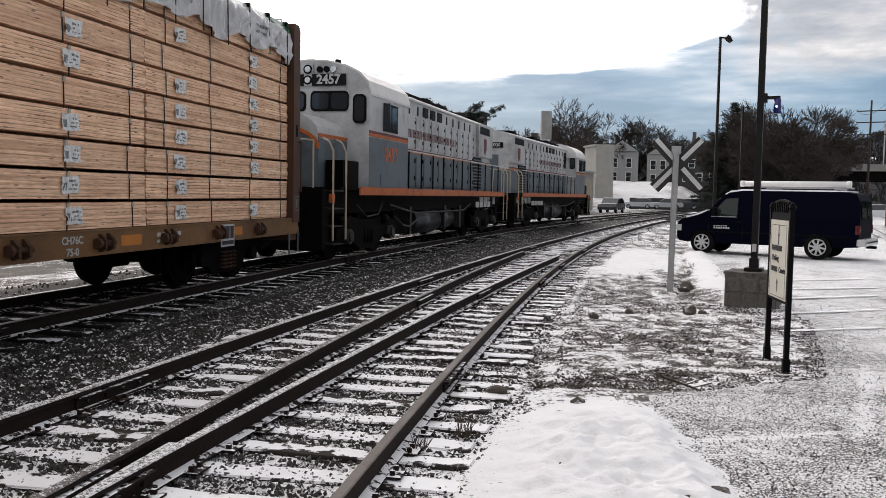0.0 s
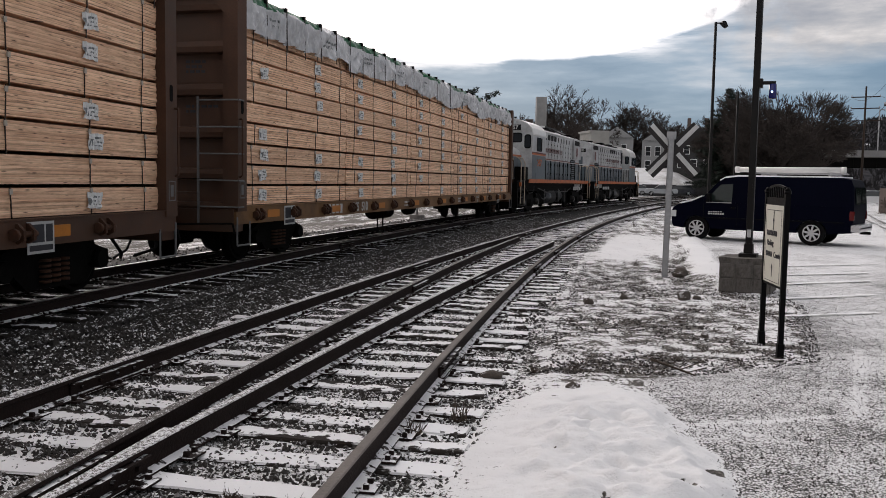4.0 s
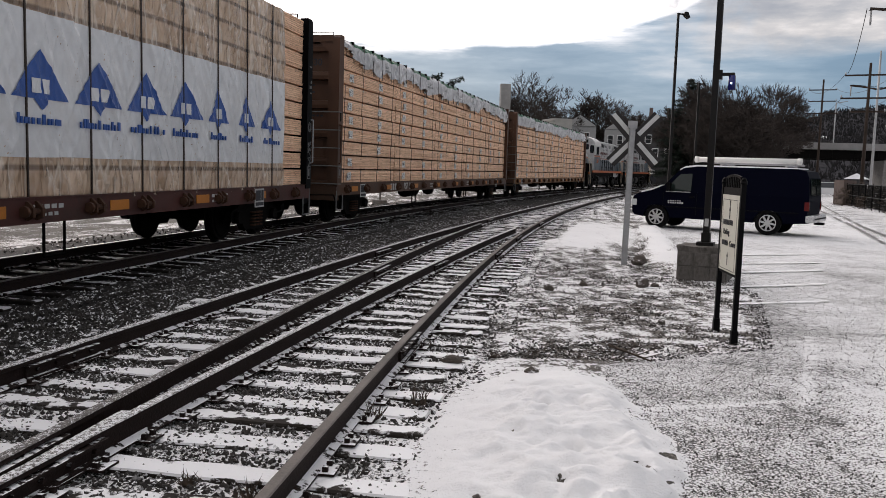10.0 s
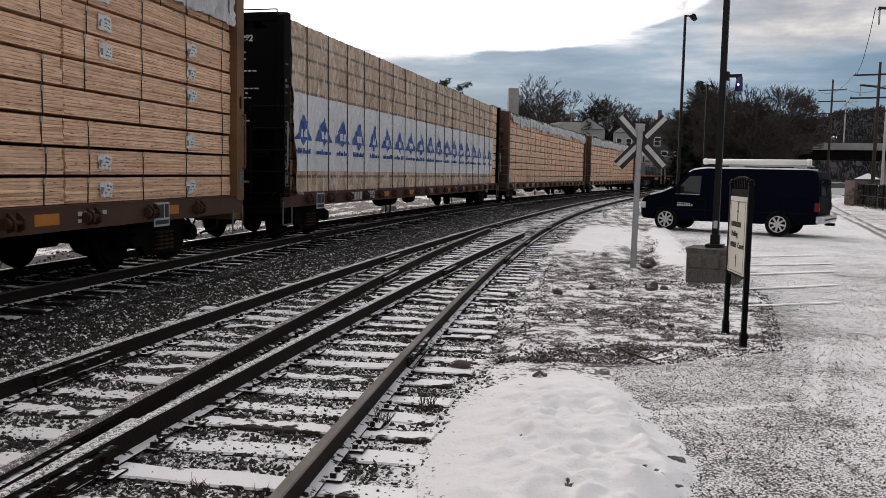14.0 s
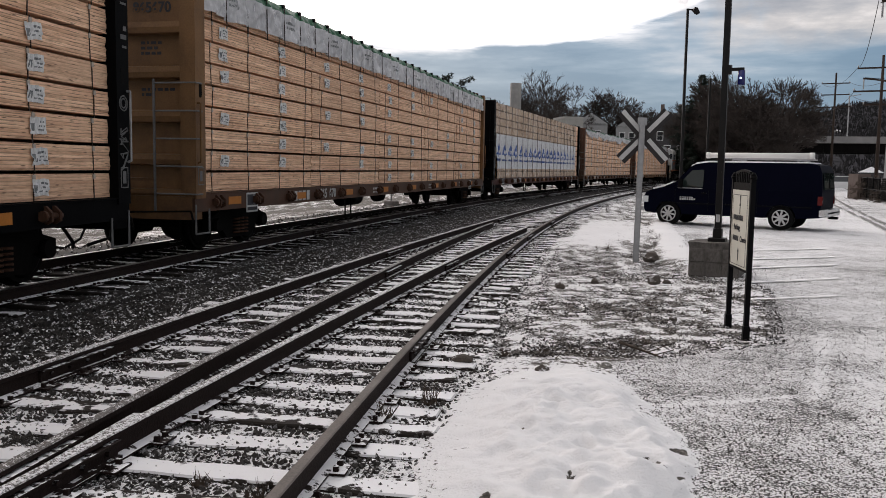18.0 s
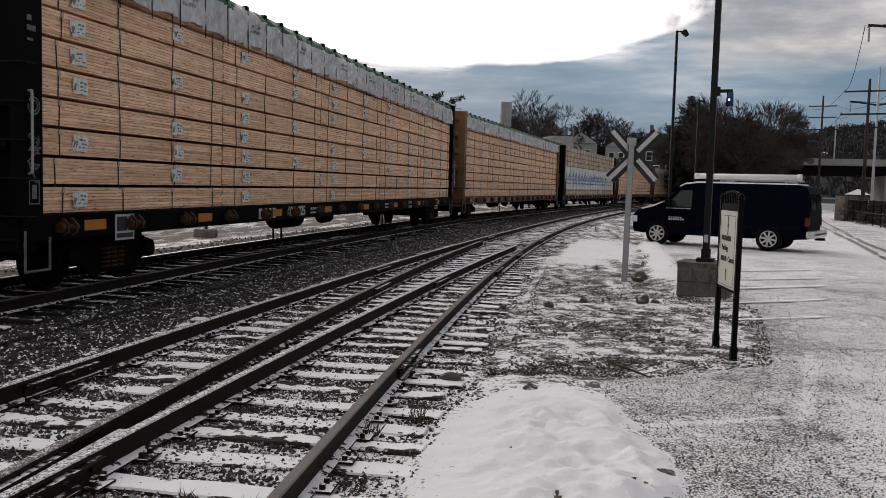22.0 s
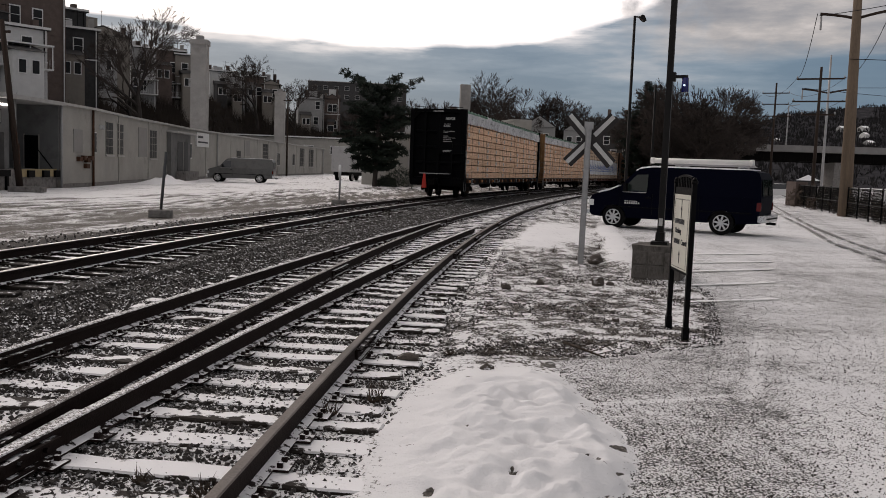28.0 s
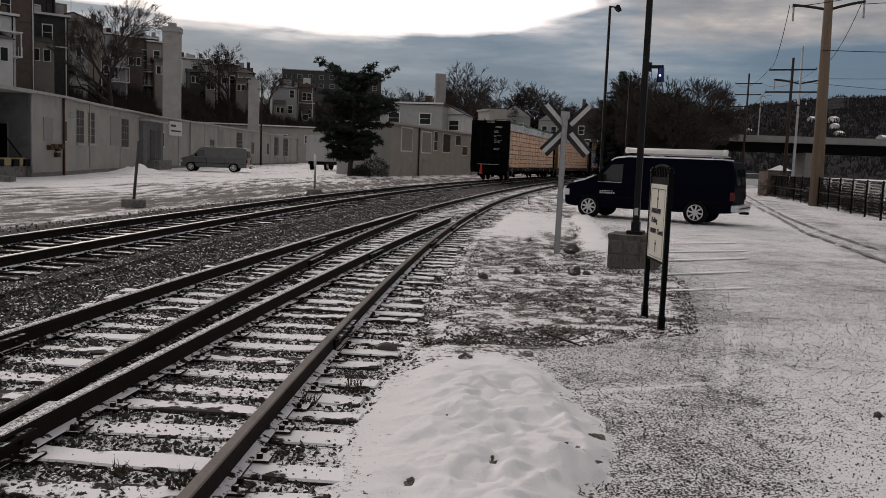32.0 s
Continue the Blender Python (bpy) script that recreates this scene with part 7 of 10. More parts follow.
    cube(bm, -0.07, 0.07, r - 0.28, r, 0.36, 0.44)
    part("tow_hitch", bm, BLACK, body)
    bm = bmesh.new()
    for k in range(4):
        cube(bm, -0.58, 0.58, f - 0.03, f + 0.012, 0.64 + k * 0.075, 0.685 + k * 0.075)
    part("grille", bm, CHROME, body)
    if rack:
        bm = bmesh.new()
        for y in (0.15, -1.80):
            beam(bm, (-0.78, y, 2.13), (0.78, y, 2.13), 0.045)
            for sx in (-1, 1):
                beam(bm, (sx * 0.78, y, 2.0), (sx * 0.78, y, 2.15), 0.05)
        for sx in (-1, 1):
            beam(bm, (sx * 0.78, 0.4, 2.16), (sx * 0.78, -2.05, 2.16), 0.035)
        part("roof_rack", bm, GALV, body)
        bm = bmesh.new()
        tube(bm, (-0.42, 1.02, 2.27), (-0.42, -2.12, 2.27), 0.085, seg=18)
        pv = part("pipe_carrier", bm, PVC, body, "white capped pipe carried on the roof")
        for y in (1.02, -2.12):
            bm = bmesh.new()
            tube(bm, (-0.42, y - 0.06, 2.27), (-0.42, y + 0.06, 2.27), 0.10, seg=18)
            part("end_cap", bm, PVC, pv)
        bm = bmesh.new()
        for sx in (0.1, 0.5):
            beam(bm, (sx, 0.3, 2.19), (sx, -2.05, 2.19), 0.05, 0.03)
        for k in range(8):
            beam(bm, (0.1, 0.2 - 0.3 * k, 2.19), (0.5, 0.2 - 0.3 * k, 2.19), 0.03)
        part("ladder", bm, GALV, body)
        # white slab added in place of the sky glint along the roof
        bm = bmesh.new()
        top = [(-2.15, 2.02), (0.85, 2.035), (1.24, 1.985), (1.42, 1.89)]
        prism(bm, top + [(y, z + 0.055) for y, z in top[::-1]], -0.85, 0.85, "x")
        part("pale_roof_layer", bm, SNOW, body, "white slab standing in for the roof's sky glint")
        # white strip added in place of the glint on the hood's edge
        bm = bmesh.new()
        top = [(1.98, 1.366), (2.10, 1.310), (2.25, 1.246), (2.45, 1.192), (2.66, 1.136)]
        rim = [(y, z + 0.060) for y, z in top]
        prism(bm, top + rim[::-1], -0.90, 0.90, "x")
        part("hood_snow_and_glint", bm, SNOW, body, "white strip standing in for the hood's sky glint")
    return o


cargo_van(pose(10.66, 27.30, 0, 0, 0, 53.8), VAN_BLUE, "dark navy cargo van with a white pipe on its roof rack", True)


# ---- loose stones, weeds, painted lines ----
def rock(x, y, size, seed, flat=0.6, name="rock"):
    rnd = random.Random(seed)
    bm = bmesh.new()
    bmesh.ops.create_icosphere(bm, subdivisions=2, radius=1.0)
    for v in bm.verts:
        k = 1 + 0.35 * noise.noise(v.co * 1.3 + Vector((seed, 0, 0))) + rnd.uniform(-0.05, 0.05)
        v.co = Vector((v.co.x * k * size[0], v.co.y * k * size[1], v.co.z * k * size[2]))
    solid("rock", bm, ROCK, "dark rough rock lying on the snowy verge", "rock", group="rocks on the verge", m=pose(x, y, size[2] * 0.45, 0, 0, rnd.uniform(0, 180)))


for k, (x, y, s) in enumerate(((1.14, 7.24, (0.07, 0.05, 0.05)), (3.76, 13.05, (0.15, 0.10, 0.12)), (3.98, 13.1, (0.07, 0.06, 0.05)), (2.2, 12.42, (0.09, 0.07, 0.07)),
                               (4.72, 16.55, (0.29, 0.13, 0.12)), (0.49, 7.70, (0.11, 0.06, 0.04)), (2.85, 13.08, (0.07, 0.06, 0.05)), (0.95, 6.9, (0.05, 0.04, 0.03)),
                               (4.6, 16.3, (0.12, 0.10, 0.08)), (3.1, 9.9, (0.07, 0.05, 0.04)), (3.95, 5.65, (0.035, 0.03, 0.025)), (3.65, 5.05, (0.04, 0.03, 0.025)), (3.95, 5.0, (0.03, 0.025, 0.02)))):
    rock(x, y, s, k + 1)


def weed(x, y, height, count, seed, spread=0.5, label="dry brown weed tuft poking through the snow"):
    rnd = random.Random(seed)
    bm = bmesh.new()
    # all stalks of a tuft grow from one crown
    crown = [bm.verts.new((0.012 * math.cos(2.094 * k), 0.012 * math.sin(2.094 * k), -0.03)) for k in range(3)]
    for _ in range(count):
        a, tilt, h = rnd.uniform(0, 6.28), rnd.uniform(0.1, spread), height * rnd.uniform(0.5, 1.1)
        p0 = Vector((rnd.uniform(-0.06, 0.06), rnd.uniform(-0.06, 0.06), -0.03))
        p1 = p0 + Vector((math.cos(a) * tilt * h * 0.5, math.sin(a) * tilt * h * 0.5, h * 0.6))
        p2 = p1 + Vector((math.cos(a + 0.4) * tilt * h * 0.6, math.sin(a + 0.4) * tilt * h * 0.6, h * 0.35))
        low, mid = ([bm.verts.new(q + Vector((r * math.cos(2.094 * k), r * math.sin(2.094 * k), 0))) for k in range(3)] for q, r in ((p0 + Vector((0, 0, 0.035)), 0.004), (p1, 0.003)))
        tip = bm.verts.new(p2)
        for k in range(3):
            n = (k + 1) % 3
            bm.faces.new((crown[k], crown[n], low[n], low[k]))
            bm.faces.new((low[k], low[n], mid[n], mid[k]))
            bm.faces.new((mid[k], mid[n], tip))
    solid("weed_tuft", bm, DRY_STALK, label, "weed", group="weeds beside the tracks", m=pose(x, y, 0))


for k, (x, y, h, n) in enumerate(((4.21, 18.24, 0.24, 14), (0.15, 6.32, 0.20, 26), (-0.17, 5.95, 0.16, 30), (-0.78, 4.45, 0.14, 26), (-1.14, 4.66, 0.09, 20), (4.0, 18.3, 0.18, 10), (8.09, 35.1, 0.5, 16),
                                  (5.6, 19.5, 0.25, 26), (6.2, 21.2, 0.25, 22), (5.9, 18.4, 0.2, 24), (2.9, 8.9, 0.12, 20), (2.4, 8.6, 0.10, 16), (1.3, 8.2, 0.10, 20), (3.1, 11.0, 0.10, 18), (0.3, 8.4, 0.10, 18), (2.0, 9.6, 0.10, 22), (3.7, 10.4, 0.12, 20), (4.4, 12.3, 0.12, 20), (0.9, 8.0, 0.10, 20), (1.7, 10.9, 0.09, 18))):
    weed(x, y, h, n, k + 30)


def fallen_branch(x, y, turn, length):
    """A dark bare branch lying in the verge, with short side twigs."""
    rnd = random.Random(41)
    o = thing("fallen_branch", "dark bare branch lying on the snowy verge", "branch", m=pose(x, y, 0.01, 0, 0, turn))
    pts = [Vector((length * k / 6, 0, 0.02)) for k in range(7)]
    bm = bmesh.new()
    tube(bm, pts[0], pts[-1], 0.016, 0.007, seg=7)
    part("stem", bm, DRY_STALK, o)
    for p in pts[1:]:
        bm = bmesh.new()
        tube(bm, p, p + Vector((rnd.uniform(0.05, 0.18), rnd.choice((-1, 1)) * rnd.uniform(0.06, 0.2), rnd.uniform(0.01, 0.12))), 0.006, 0.003, seg=5)
        part("twig", bm, DRY_STALK, o)


def grass_litter():
    """Flattened dead grass and twigs over the verge."""
    rnd = random.Random(8)
    verts, faces = [], []
    for _ in range(1500):
        y = 7.8 + 13 * rnd.random() ** 1.3
        x0, x1 = along(THROUGH, y - 10, 1.9)[0], float(lot_edge(y)) - 0.05
        x = x0 + (x1 - x0) * rnd.random()
        if noise.noise(Vector((x * 0.8, y * 0.8, 4))) < -0.05 and rnd.random() < 0.8:
            continue
        a, l, w = rnd.uniform(0, 6.28), rnd.uniform(0.05, 0.22), rnd.uniform(0.003, 0.007)
        c, s = math.cos(a), math.sin(a)
        z = rnd.uniform(0.005, 0.03)
        k = len(verts)
        verts += [(x - s * w, y + c * w, z), (x + s * w, y - c * w, z), (x + c * l, y + s * l, z + rnd.uniform(0.0, 0.05))]
        faces.append((k, k + 1, k + 2))
    tagged(new("dead_grass", mesh_data("dead_grass", verts, faces, DRY_STALK)), "flattened dead grass and twigs on the verge", "grass", kind="stuff")


grass_litter()
fallen_branch(2.12, 8.45, -72, 0.72)


def lot_lines():
    o = thing("parking_lines", "worn snow-caught parking stall lines on asphalt", "road marking", kind="structure")
    for (a, b), w in ((((4.55, 11.48), (6.2, 12.0)), 0.09), (((5.3, 13.28), (7.2, 14.0)), 0.11), (((6.1, 15.3), (8.2, 16.1)), 0.12), (((6.75, 16.9), (8.9, 17.6)), 0.13), (((7.5, 18.8), (9.6, 19.5)), 0.14)):
        bm = bmesh.new()
        n = 14
        d = Vector((b[0] - a[0], b[1] - a[1], 0))
        s = Vector((-d.y, d.x, 0)).normalized()
        rnd = random.Random(int(a[0] * 100))
        top = []
        for k in range(n + 1):
            p = Vector((a[0], a[1], 0.017)) + d * k / n
            top.append((bm.verts.new(p + s * (w / 2 + rnd.uniform(-0.03, 0.02))), bm.verts.new(p - s * (w / 2 + rnd.uniform(-0.03, 0.02)))))
        for p, q in zip(top[:-1], top[1:]):
            bm.faces.new((p[0], p[1], q[1], q[0]))
        bm2 = bmesh.ops.extrude_face_region(bm, geom=list(bm.faces))
        for v in [g for g in bm2["geom"] if isinstance(g, bmesh.types.BMVert)]:
            v.co.z += 0.003
        part("stall_line", bm, LINE_WHITE, o)


lot_lines()


# ---- the yard beyond the main line ----
WALL_WHITE = mat("grubby_white_block_wall", (0.315, 0.307, 0.282), 0.85, var=0.16, scale=0.8, grain=18, bump=0.2, dirt=(0.20, 0.19, 0.172), dirt_amount=0.3)
WALL_PATCH = mat("patched_wall_panel", (0.25, 0.245, 0.235), 0.8, var=0.1, scale=2, bump=0.1)
# grey paint; shade of recess, back and end walls is put into it too
WALL_SHADE = mat("grey_and_shaded_wall", (0.15, 0.15, 0.148), 0.8, var=0.2, scale=1, bump=0.15, dirt=(0.08, 0.08, 0.075), dirt_amount=0.5)
ROOF_EDGE = mat("pale_roof_edge", (0.36, 0.355, 0.34), 0.6, var=0.2, bump=0.1)
ROOF_TAR = mat("snowy_flat_roof", (0.55, 0.55, 0.56), 0.8, var=0.2, scale=0.6, bump=0.2)
YELLOW = mat("worn_cream_yellow", (0.34, 0.27, 0.15), 0.6, var=0.2, bump=0.1)
FRAME_WHITE = mat("white_window_frame", (0.62, 0.62, 0.61), 0.6, var=0.1, bump=0.05)
FRAME_GREY = mat("tan_grey_steel_frame", (0.27, 0.26, 0.235), 0.6, var=0.2, bump=0.05)
GLASS_GREY = mat("old_window_glass", (0.010, 0.011, 0.012), 0.45, var=0.3, scale=1.5, bump=0.05)
BRICK_DARK = mat("dark_brick", (0.105, 0.080, 0.070), 0.85, var=0.3, scale=1.5, grain=25, bump=0.3)
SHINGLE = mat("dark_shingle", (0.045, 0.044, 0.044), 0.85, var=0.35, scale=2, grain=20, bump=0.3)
CLAP_WHITE = mat("white_clapboard", (0.52, 0.52, 0.51), 0.7, var=0.12, scale=1.5, bump=0.1)
CLAP_GREY = mat("grey_clapboard", (0.30, 0.30, 0.295), 0.75, var=0.15, scale=1.5, bump=0.1)
CLAP_TAN = mat("tan_clapboard", (0.22, 0.20, 0.175), 0.75, var=0.15, scale=1.5, bump=0.1)
CHIMNEY = mat("pale_chimney_brick", (0.31, 0.30, 0.285), 0.85, var=0.2, scale=1.2, grain=20, bump=0.25, dirt=(0.22, 0.21, 0.20), dirt_amount=0.25)
BRUSH = mat("winter_brush", (0.018, 0.014, 0.011), 0.95, var=0.5, scale=0.4, grain=3, bump=0.5)
VAN_GREY = mat("grey_van_paint", (0.085, 0.085, 0.082), 0.35, var=0.1, bump=0.02, dirt=(0.05, 0.05, 0.047), dirt_amount=0.5)

FACADE = ((-16.8, 42.15), (-16.04, 48.3), (-15.7, 52.6), (-15.9, 60.0), (-15.37, 78.4), (-14.4, 87.6), (-10.3, 125.0), (-6.6, 157.0))
EAVE = 4.40


def on_wall(k, u, z, out=0.0):
    """A point on the k-th stretch of the long facade: u metres along it, out metres in front of it."""
    (xa, ya), (xb, yb) = FACADE[k], FACADE[k + 1]
    l = math.hypot(xb - xa, yb - ya)
    dx, dy = (xb - xa) / l, (yb - ya) / l
    return Vector((xa + dx * u + dy * out, ya + dy * u - dx * out, z))


def wall_box(parent, name, material, k, u0, u1, z0, z1, o0, o1, label=""):
    bm = bmesh.new()
    v = [bm.verts.new(on_wall(k, u, z, o)) for z in (z0, z1) for u, o in ((u0, o0), (u1, o0), (u1, o1), (u0, o1))]
    for f in ((0, 3, 2, 1), (4, 5, 6, 7), (0, 1, 5, 4), (1, 2, 6, 5), (2, 3, 7, 6), (3, 0, 4, 7)):
        bm.faces.new([v[i] for i in f])
    return part(name, bm, material, parent, label)


def wall_window(parent, k, u0, u1, z0, z1, across=3, up=4):
    w = wall_box(parent, "window", FRAME_GREY, k, u0 - 0.06, u1 + 0.06, z0 - 0.06, z1 + 0.06, -0.02, 0.035, "many-paned steel window")
    wall_box(w, "glass", GLASS_GREY, k, u0, u1, z0, z1, 0.03, 0.042)
    for i in range(1, across):
        u = u0 + (u1 - u0) * i / across
        wall_box(w, "glazing_bar", FRAME_GREY, k, u - 0.02, u + 0.02, z0, z1, 0.04, 0.055)
    for j in range(1, up):
        z = z0 + (z1 - z0) * j / up
        wall_box(w, "glazing_bar", FRAME_GREY, k, u0, u1, z - 0.02, z + 0.02, 0.04, 0.055)
    wall_box(w, "sill", ROOF_EDGE, k, u0 - 0.12, u1 + 0.12, z0 - 0.16, z0 - 0.06, 0.0, 0.12)


def warehouse():
    o = thing("warehouse", "long low white block warehouse with a curved front", "warehouse")
    for k in range(1, len(FACADE) - 1):
        l = math.hypot(FACADE[k + 1][0] - FACADE[k][0], FACADE[k + 1][1] - FACADE[k][1])
        w = wall_box(o, "front_wall", WALL_WHITE, k, 0, l, -0.2, EAVE, -0.35, 0.0)
        wall_box(w, "eave", ROOF_EDGE, k, -0.02, l + 0.02, EAVE, EAVE + 0.14, -0.5, 0.22)
        wall_box(w, "plinth", CONCRETE, k, 0, l, -0.2, 0.18, 0.0, 0.03)
        for u in np.arange(6.0, l - 0.5, 6.1):
            wall_box(w, "pilaster", WALL_WHITE, k, u - 0.12, u + 0.12, 0.0, EAVE, 0.0, 0.05)
    # roof
    bm = bmesh.new()
    a = [bm.verts.new((x, y, EAVE + 0.10)) for x, y in FACADE]
    b = [bm.verts.new((x - 16, y + 4, EAVE + 0.9)) for x, y in FACADE]
    for i in range(len(FACADE) - 1):
        bm.faces.new((a[i], a[i + 1], b[i + 1], b[i]))
    part("roof", bm, ROOF_TAR, o, "flat roof with thin snow")
    bm = bmesh.new()
    a = [bm.verts.new((x - 16, y + 4, EAVE + 0.9)) for x, y in FACADE]
    b = [bm.verts.new((x - 16, y + 4, -0.2)) for x, y in FACADE]
    for i in range(len(FACADE) - 1):
        bm.faces.new((a[i], a[i + 1], b[i + 1], b[i]))
    part("back_wall", bm, WALL_SHADE, o)
    bm = bmesh.new()
    cube(bm, -22.6, -6.6, 157, 157.3, -0.2, EAVE)
    part("end_wall", bm, WALL_SHADE, o)
    for k, u0, u1, z0, z1, n in ((2, 2.78, 4.4, 1.90, 3.86, 3), (2, 5.6, 7.1, 1.90, 3.86, 3), (3, 6.3, 8.2, 1.76, 3.80, 3), (5, 8.4, 10.1, 1.65, 2.85, 2), (5, 21.2, 24.6, 2.1, 4.0, 3), (6, 9.0, 12.6, 1.3, 4.05, 3), (6, 16.9, 21.0, 1.3, 4.05, 3)):
        wall_window(o, k, u0, u1, z0, z1, n, 4 if z1 - z0 > 1.5 else 2)
    for k, u0, u1, z0, z1 in ((2, 0.05, 0.6, 1.95, 3.1), (5, 29.9, 31.6, 1.4, 3.0), (6, 3.1, 4.7, 1.42, 3.05)):
        w = wall_box(o, "slit_window", FRAME_WHITE, k, u0 - 0.05, u1 + 0.05, z0 - 0.05, z1 + 0.05, -0.02, 0.03)
        wall_box(w, "glass", GLASS_GREY, k, u0, u1, z0, z1, 0.025, 0.04)
    for k, u0, u1, z0, z1 in ((1, 1.5, 2.7, 1.9, 3.2), (3, 3.4, 5.5, 1.8, 3.9), (5, 11.8, 14.3, 2.4, 4.1)):
        wall_box(o, "boarded_opening", WALL_PATCH, k, u0, u1, z0, z1, 0.0, 0.04, "painted-over boarded opening")
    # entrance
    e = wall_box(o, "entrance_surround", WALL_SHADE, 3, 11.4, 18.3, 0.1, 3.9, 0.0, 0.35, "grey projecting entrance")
    d = wall_box(e, "door", GLASS_GREY, 3, 13.6, 17.3, 0.75, 3.2, 0.33, 0.38, "dark double door")
    wall_box(d, "door_mullion", FRAME_GREY, 3, 15.35, 15.5, 0.75, 3.2, 0.37, 0.40)
    wall_box(e, "door_canopy", ROOF_EDGE, 3, 11.2, 18.4, 3.86, 4.0, 0.0, 0.9)
    wall_box(e, "door_step", CONCRETE, 3, 13.0, 17.8, -0.1, 0.72, 0.3, 1.2)
    w = wall_box(o, "side_window", FRAME_WHITE, 4, 0.05, 1.4, 1.8, 3.2, 0.0, 0.05)
    wall_box(w, "glass", GLASS_GREY, 4, 0.15, 1.3, 1.9, 3.1, 0.04, 0.06)
    sg = wall_box(o, "wall_sign", FRAME_WHITE, 4, 2.6, 6.6, 2.95, 4.25, 0.0, 0.12, "white wall sign with dark bars")
    wall_box(sg, "sign_bar", INK, 4, 3.0, 4.6, 3.75, 3.95, 0.12, 0.125)
    wall_box(sg, "sign_bar", INK, 4, 3.0, 6.2, 3.30, 3.45, 0.12, 0.125)
    for k, u in ((1, 4.1), (5, 0.45), (6, 31.0), (0, 5.95)):
        bm = bmesh.new()
        tube(bm, on_wall(k, u, -0.1, 0.10), on_wall(k, u, EAVE, 0.10), 0.07, seg=8)
        part("downpipe", bm, RUSTY if k == 1 else GALV, o)
    wall_box(o, "wall_lamp", LAMP_GLASS, 2, 1.25, 1.6, 3.35, 3.62, 0.0, 0.25)
    for u, z in ((1.9, 1.55), (2.5, 1.62), (3.0, 1.5), (3.5, 1.62), (2.9, 1.15)):
        wall_box(o, "rusty_valve", RUSTY, 1, u, u + 0.4, z - 0.14, z + 0.12, 0.0, 0.22)
    # loading dock at the near end
    dk = wall_box(o, "dock_platform", CONCRETE, 0, -9.0, 6.2, -0.2, 0.95, -5.0, -0.2)
    wall_box(dk, "dock_edge", YELLOW, 0, 2.05, 6.15, 0.58, 0.97, -0.2, -0.13, "worn cream-yellow edge beam")
    for u in (2.7, 4.25, 5.5):
        wall_box(dk, "dock_bumper", BLACK, 0, u, u + 0.62, 0.55, 0.90, -0.13, -0.01)
    wall_box(dk, "dock_bumper", BLACK, 0, -0.7, 1.0, 0.62, 0.92, -0.2, -0.02)
    for u in (-0.6, 0.75):
        wall_box(dk, "bumper_post", BLACK, 0, u, u + 0.16, -0.1, 0.62, -0.2, -0.06)
    # near-black shingle colour paints the recess's shade on its back wall
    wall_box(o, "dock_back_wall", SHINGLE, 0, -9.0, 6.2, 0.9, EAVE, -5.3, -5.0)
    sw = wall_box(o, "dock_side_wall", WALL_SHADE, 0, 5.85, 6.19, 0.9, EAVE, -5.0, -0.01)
    dr = wall_box(o, "dock_door", BLACK, 0, 5.80, 5.86, 0.95, 2.72, -1.85, -1.12, "dark dock door")
    wall_box(dr, "door_frame", FRAME_GREY, 0, 5.82, 5.86, 0.95, 2.80, -1.12, -1.05)
    wall_box(dr, "door_frame", FRAME_GREY, 0, 5.82, 5.86, 0.95, 2.80, -1.92, -1.85)
    bm = bmesh.new()
    beam(bm, on_wall(0, 5.6, 1.95, -1.0), on_wall(0, 5.6, 1.0, -0.25), 0.05)
    part("dock_stair_rail", bm, BLACK, o)
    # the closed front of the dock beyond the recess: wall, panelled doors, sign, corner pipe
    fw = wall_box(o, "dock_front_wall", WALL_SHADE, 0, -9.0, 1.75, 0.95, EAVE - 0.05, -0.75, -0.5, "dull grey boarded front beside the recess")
    for u in (-4.2, -2.1, 0.0):
        p = wall_box(fw, "dock_gate", SHINGLE, 0, u - 0.75, u + 1.2, 0.96, 2.72, -0.5, -0.44, "dark panelled dock gate")
        for k in range(1, 4):
            wall_box(p, "gate_post", BLACK, 0, u - 0.78 + 0.48 * k, u - 0.72 + 0.48 * k, 0.96, 2.72, -0.44, -0.41)
    sg = wall_box(fw, "name_board", INK, 0, -0.55, 0.95, 3.12, 3.82, -0.5, -0.43, "dark-framed pale sign board with a scrawled line")
    wall_box(sg, "board_face", WALL_PATCH, 0, -0.47, 0.87, 3.19, 3.75, -0.43, -0.42)
    for k in range(5):
        wall_box(sg, "sign_bar", INK, 0, -0.32 + 0.22 * k, -0.18 + 0.22 * k, 3.40, 3.55 + 0.06 * (k % 2), -0.42, -0.416)
    bm = bmesh.new()
    tube(bm, on_wall(0, 2.0, 0.95, -0.35), on_wall(0, 2.0, EAVE, -0.35), 0.085, seg=10)
    part("dock_column", bm, GALV, o)
    wall_box(o, "dock_canopy", ROOF_EDGE, 0, -9.0, 6.2, EAVE - 0.05, EAVE + 0.14, -5.3, 0.25)
    glow, n, l, b = nodes("tube_lamp_glow")
    b.inputs["Emission Color"].default_value, b.inputs["Emission Strength"].default_value = (1, 0.97, 0.92, 1), 6.0
    wall_box(o, "dock_lamp", glow, 0, 0.6, 1.7, 4.0, 4.10, -0.6, -0.45, "lit tube lamp under the canopy")
    # chimneys through the roof
    for x, y, w, z0, z1 in ((-16.5, 90.5, 0.78, 3.0, 13.8), (-13.0, 140.4, 0.80, 3.0, 13.0)):
        bm = bmesh.new()
        cube(bm, x - w, x + w, y - w, y + w, z0, z1)
        st = part("chimney", bm, CHIMNEY, o, "tall square pale brick chimney")
        bm = bmesh.new()
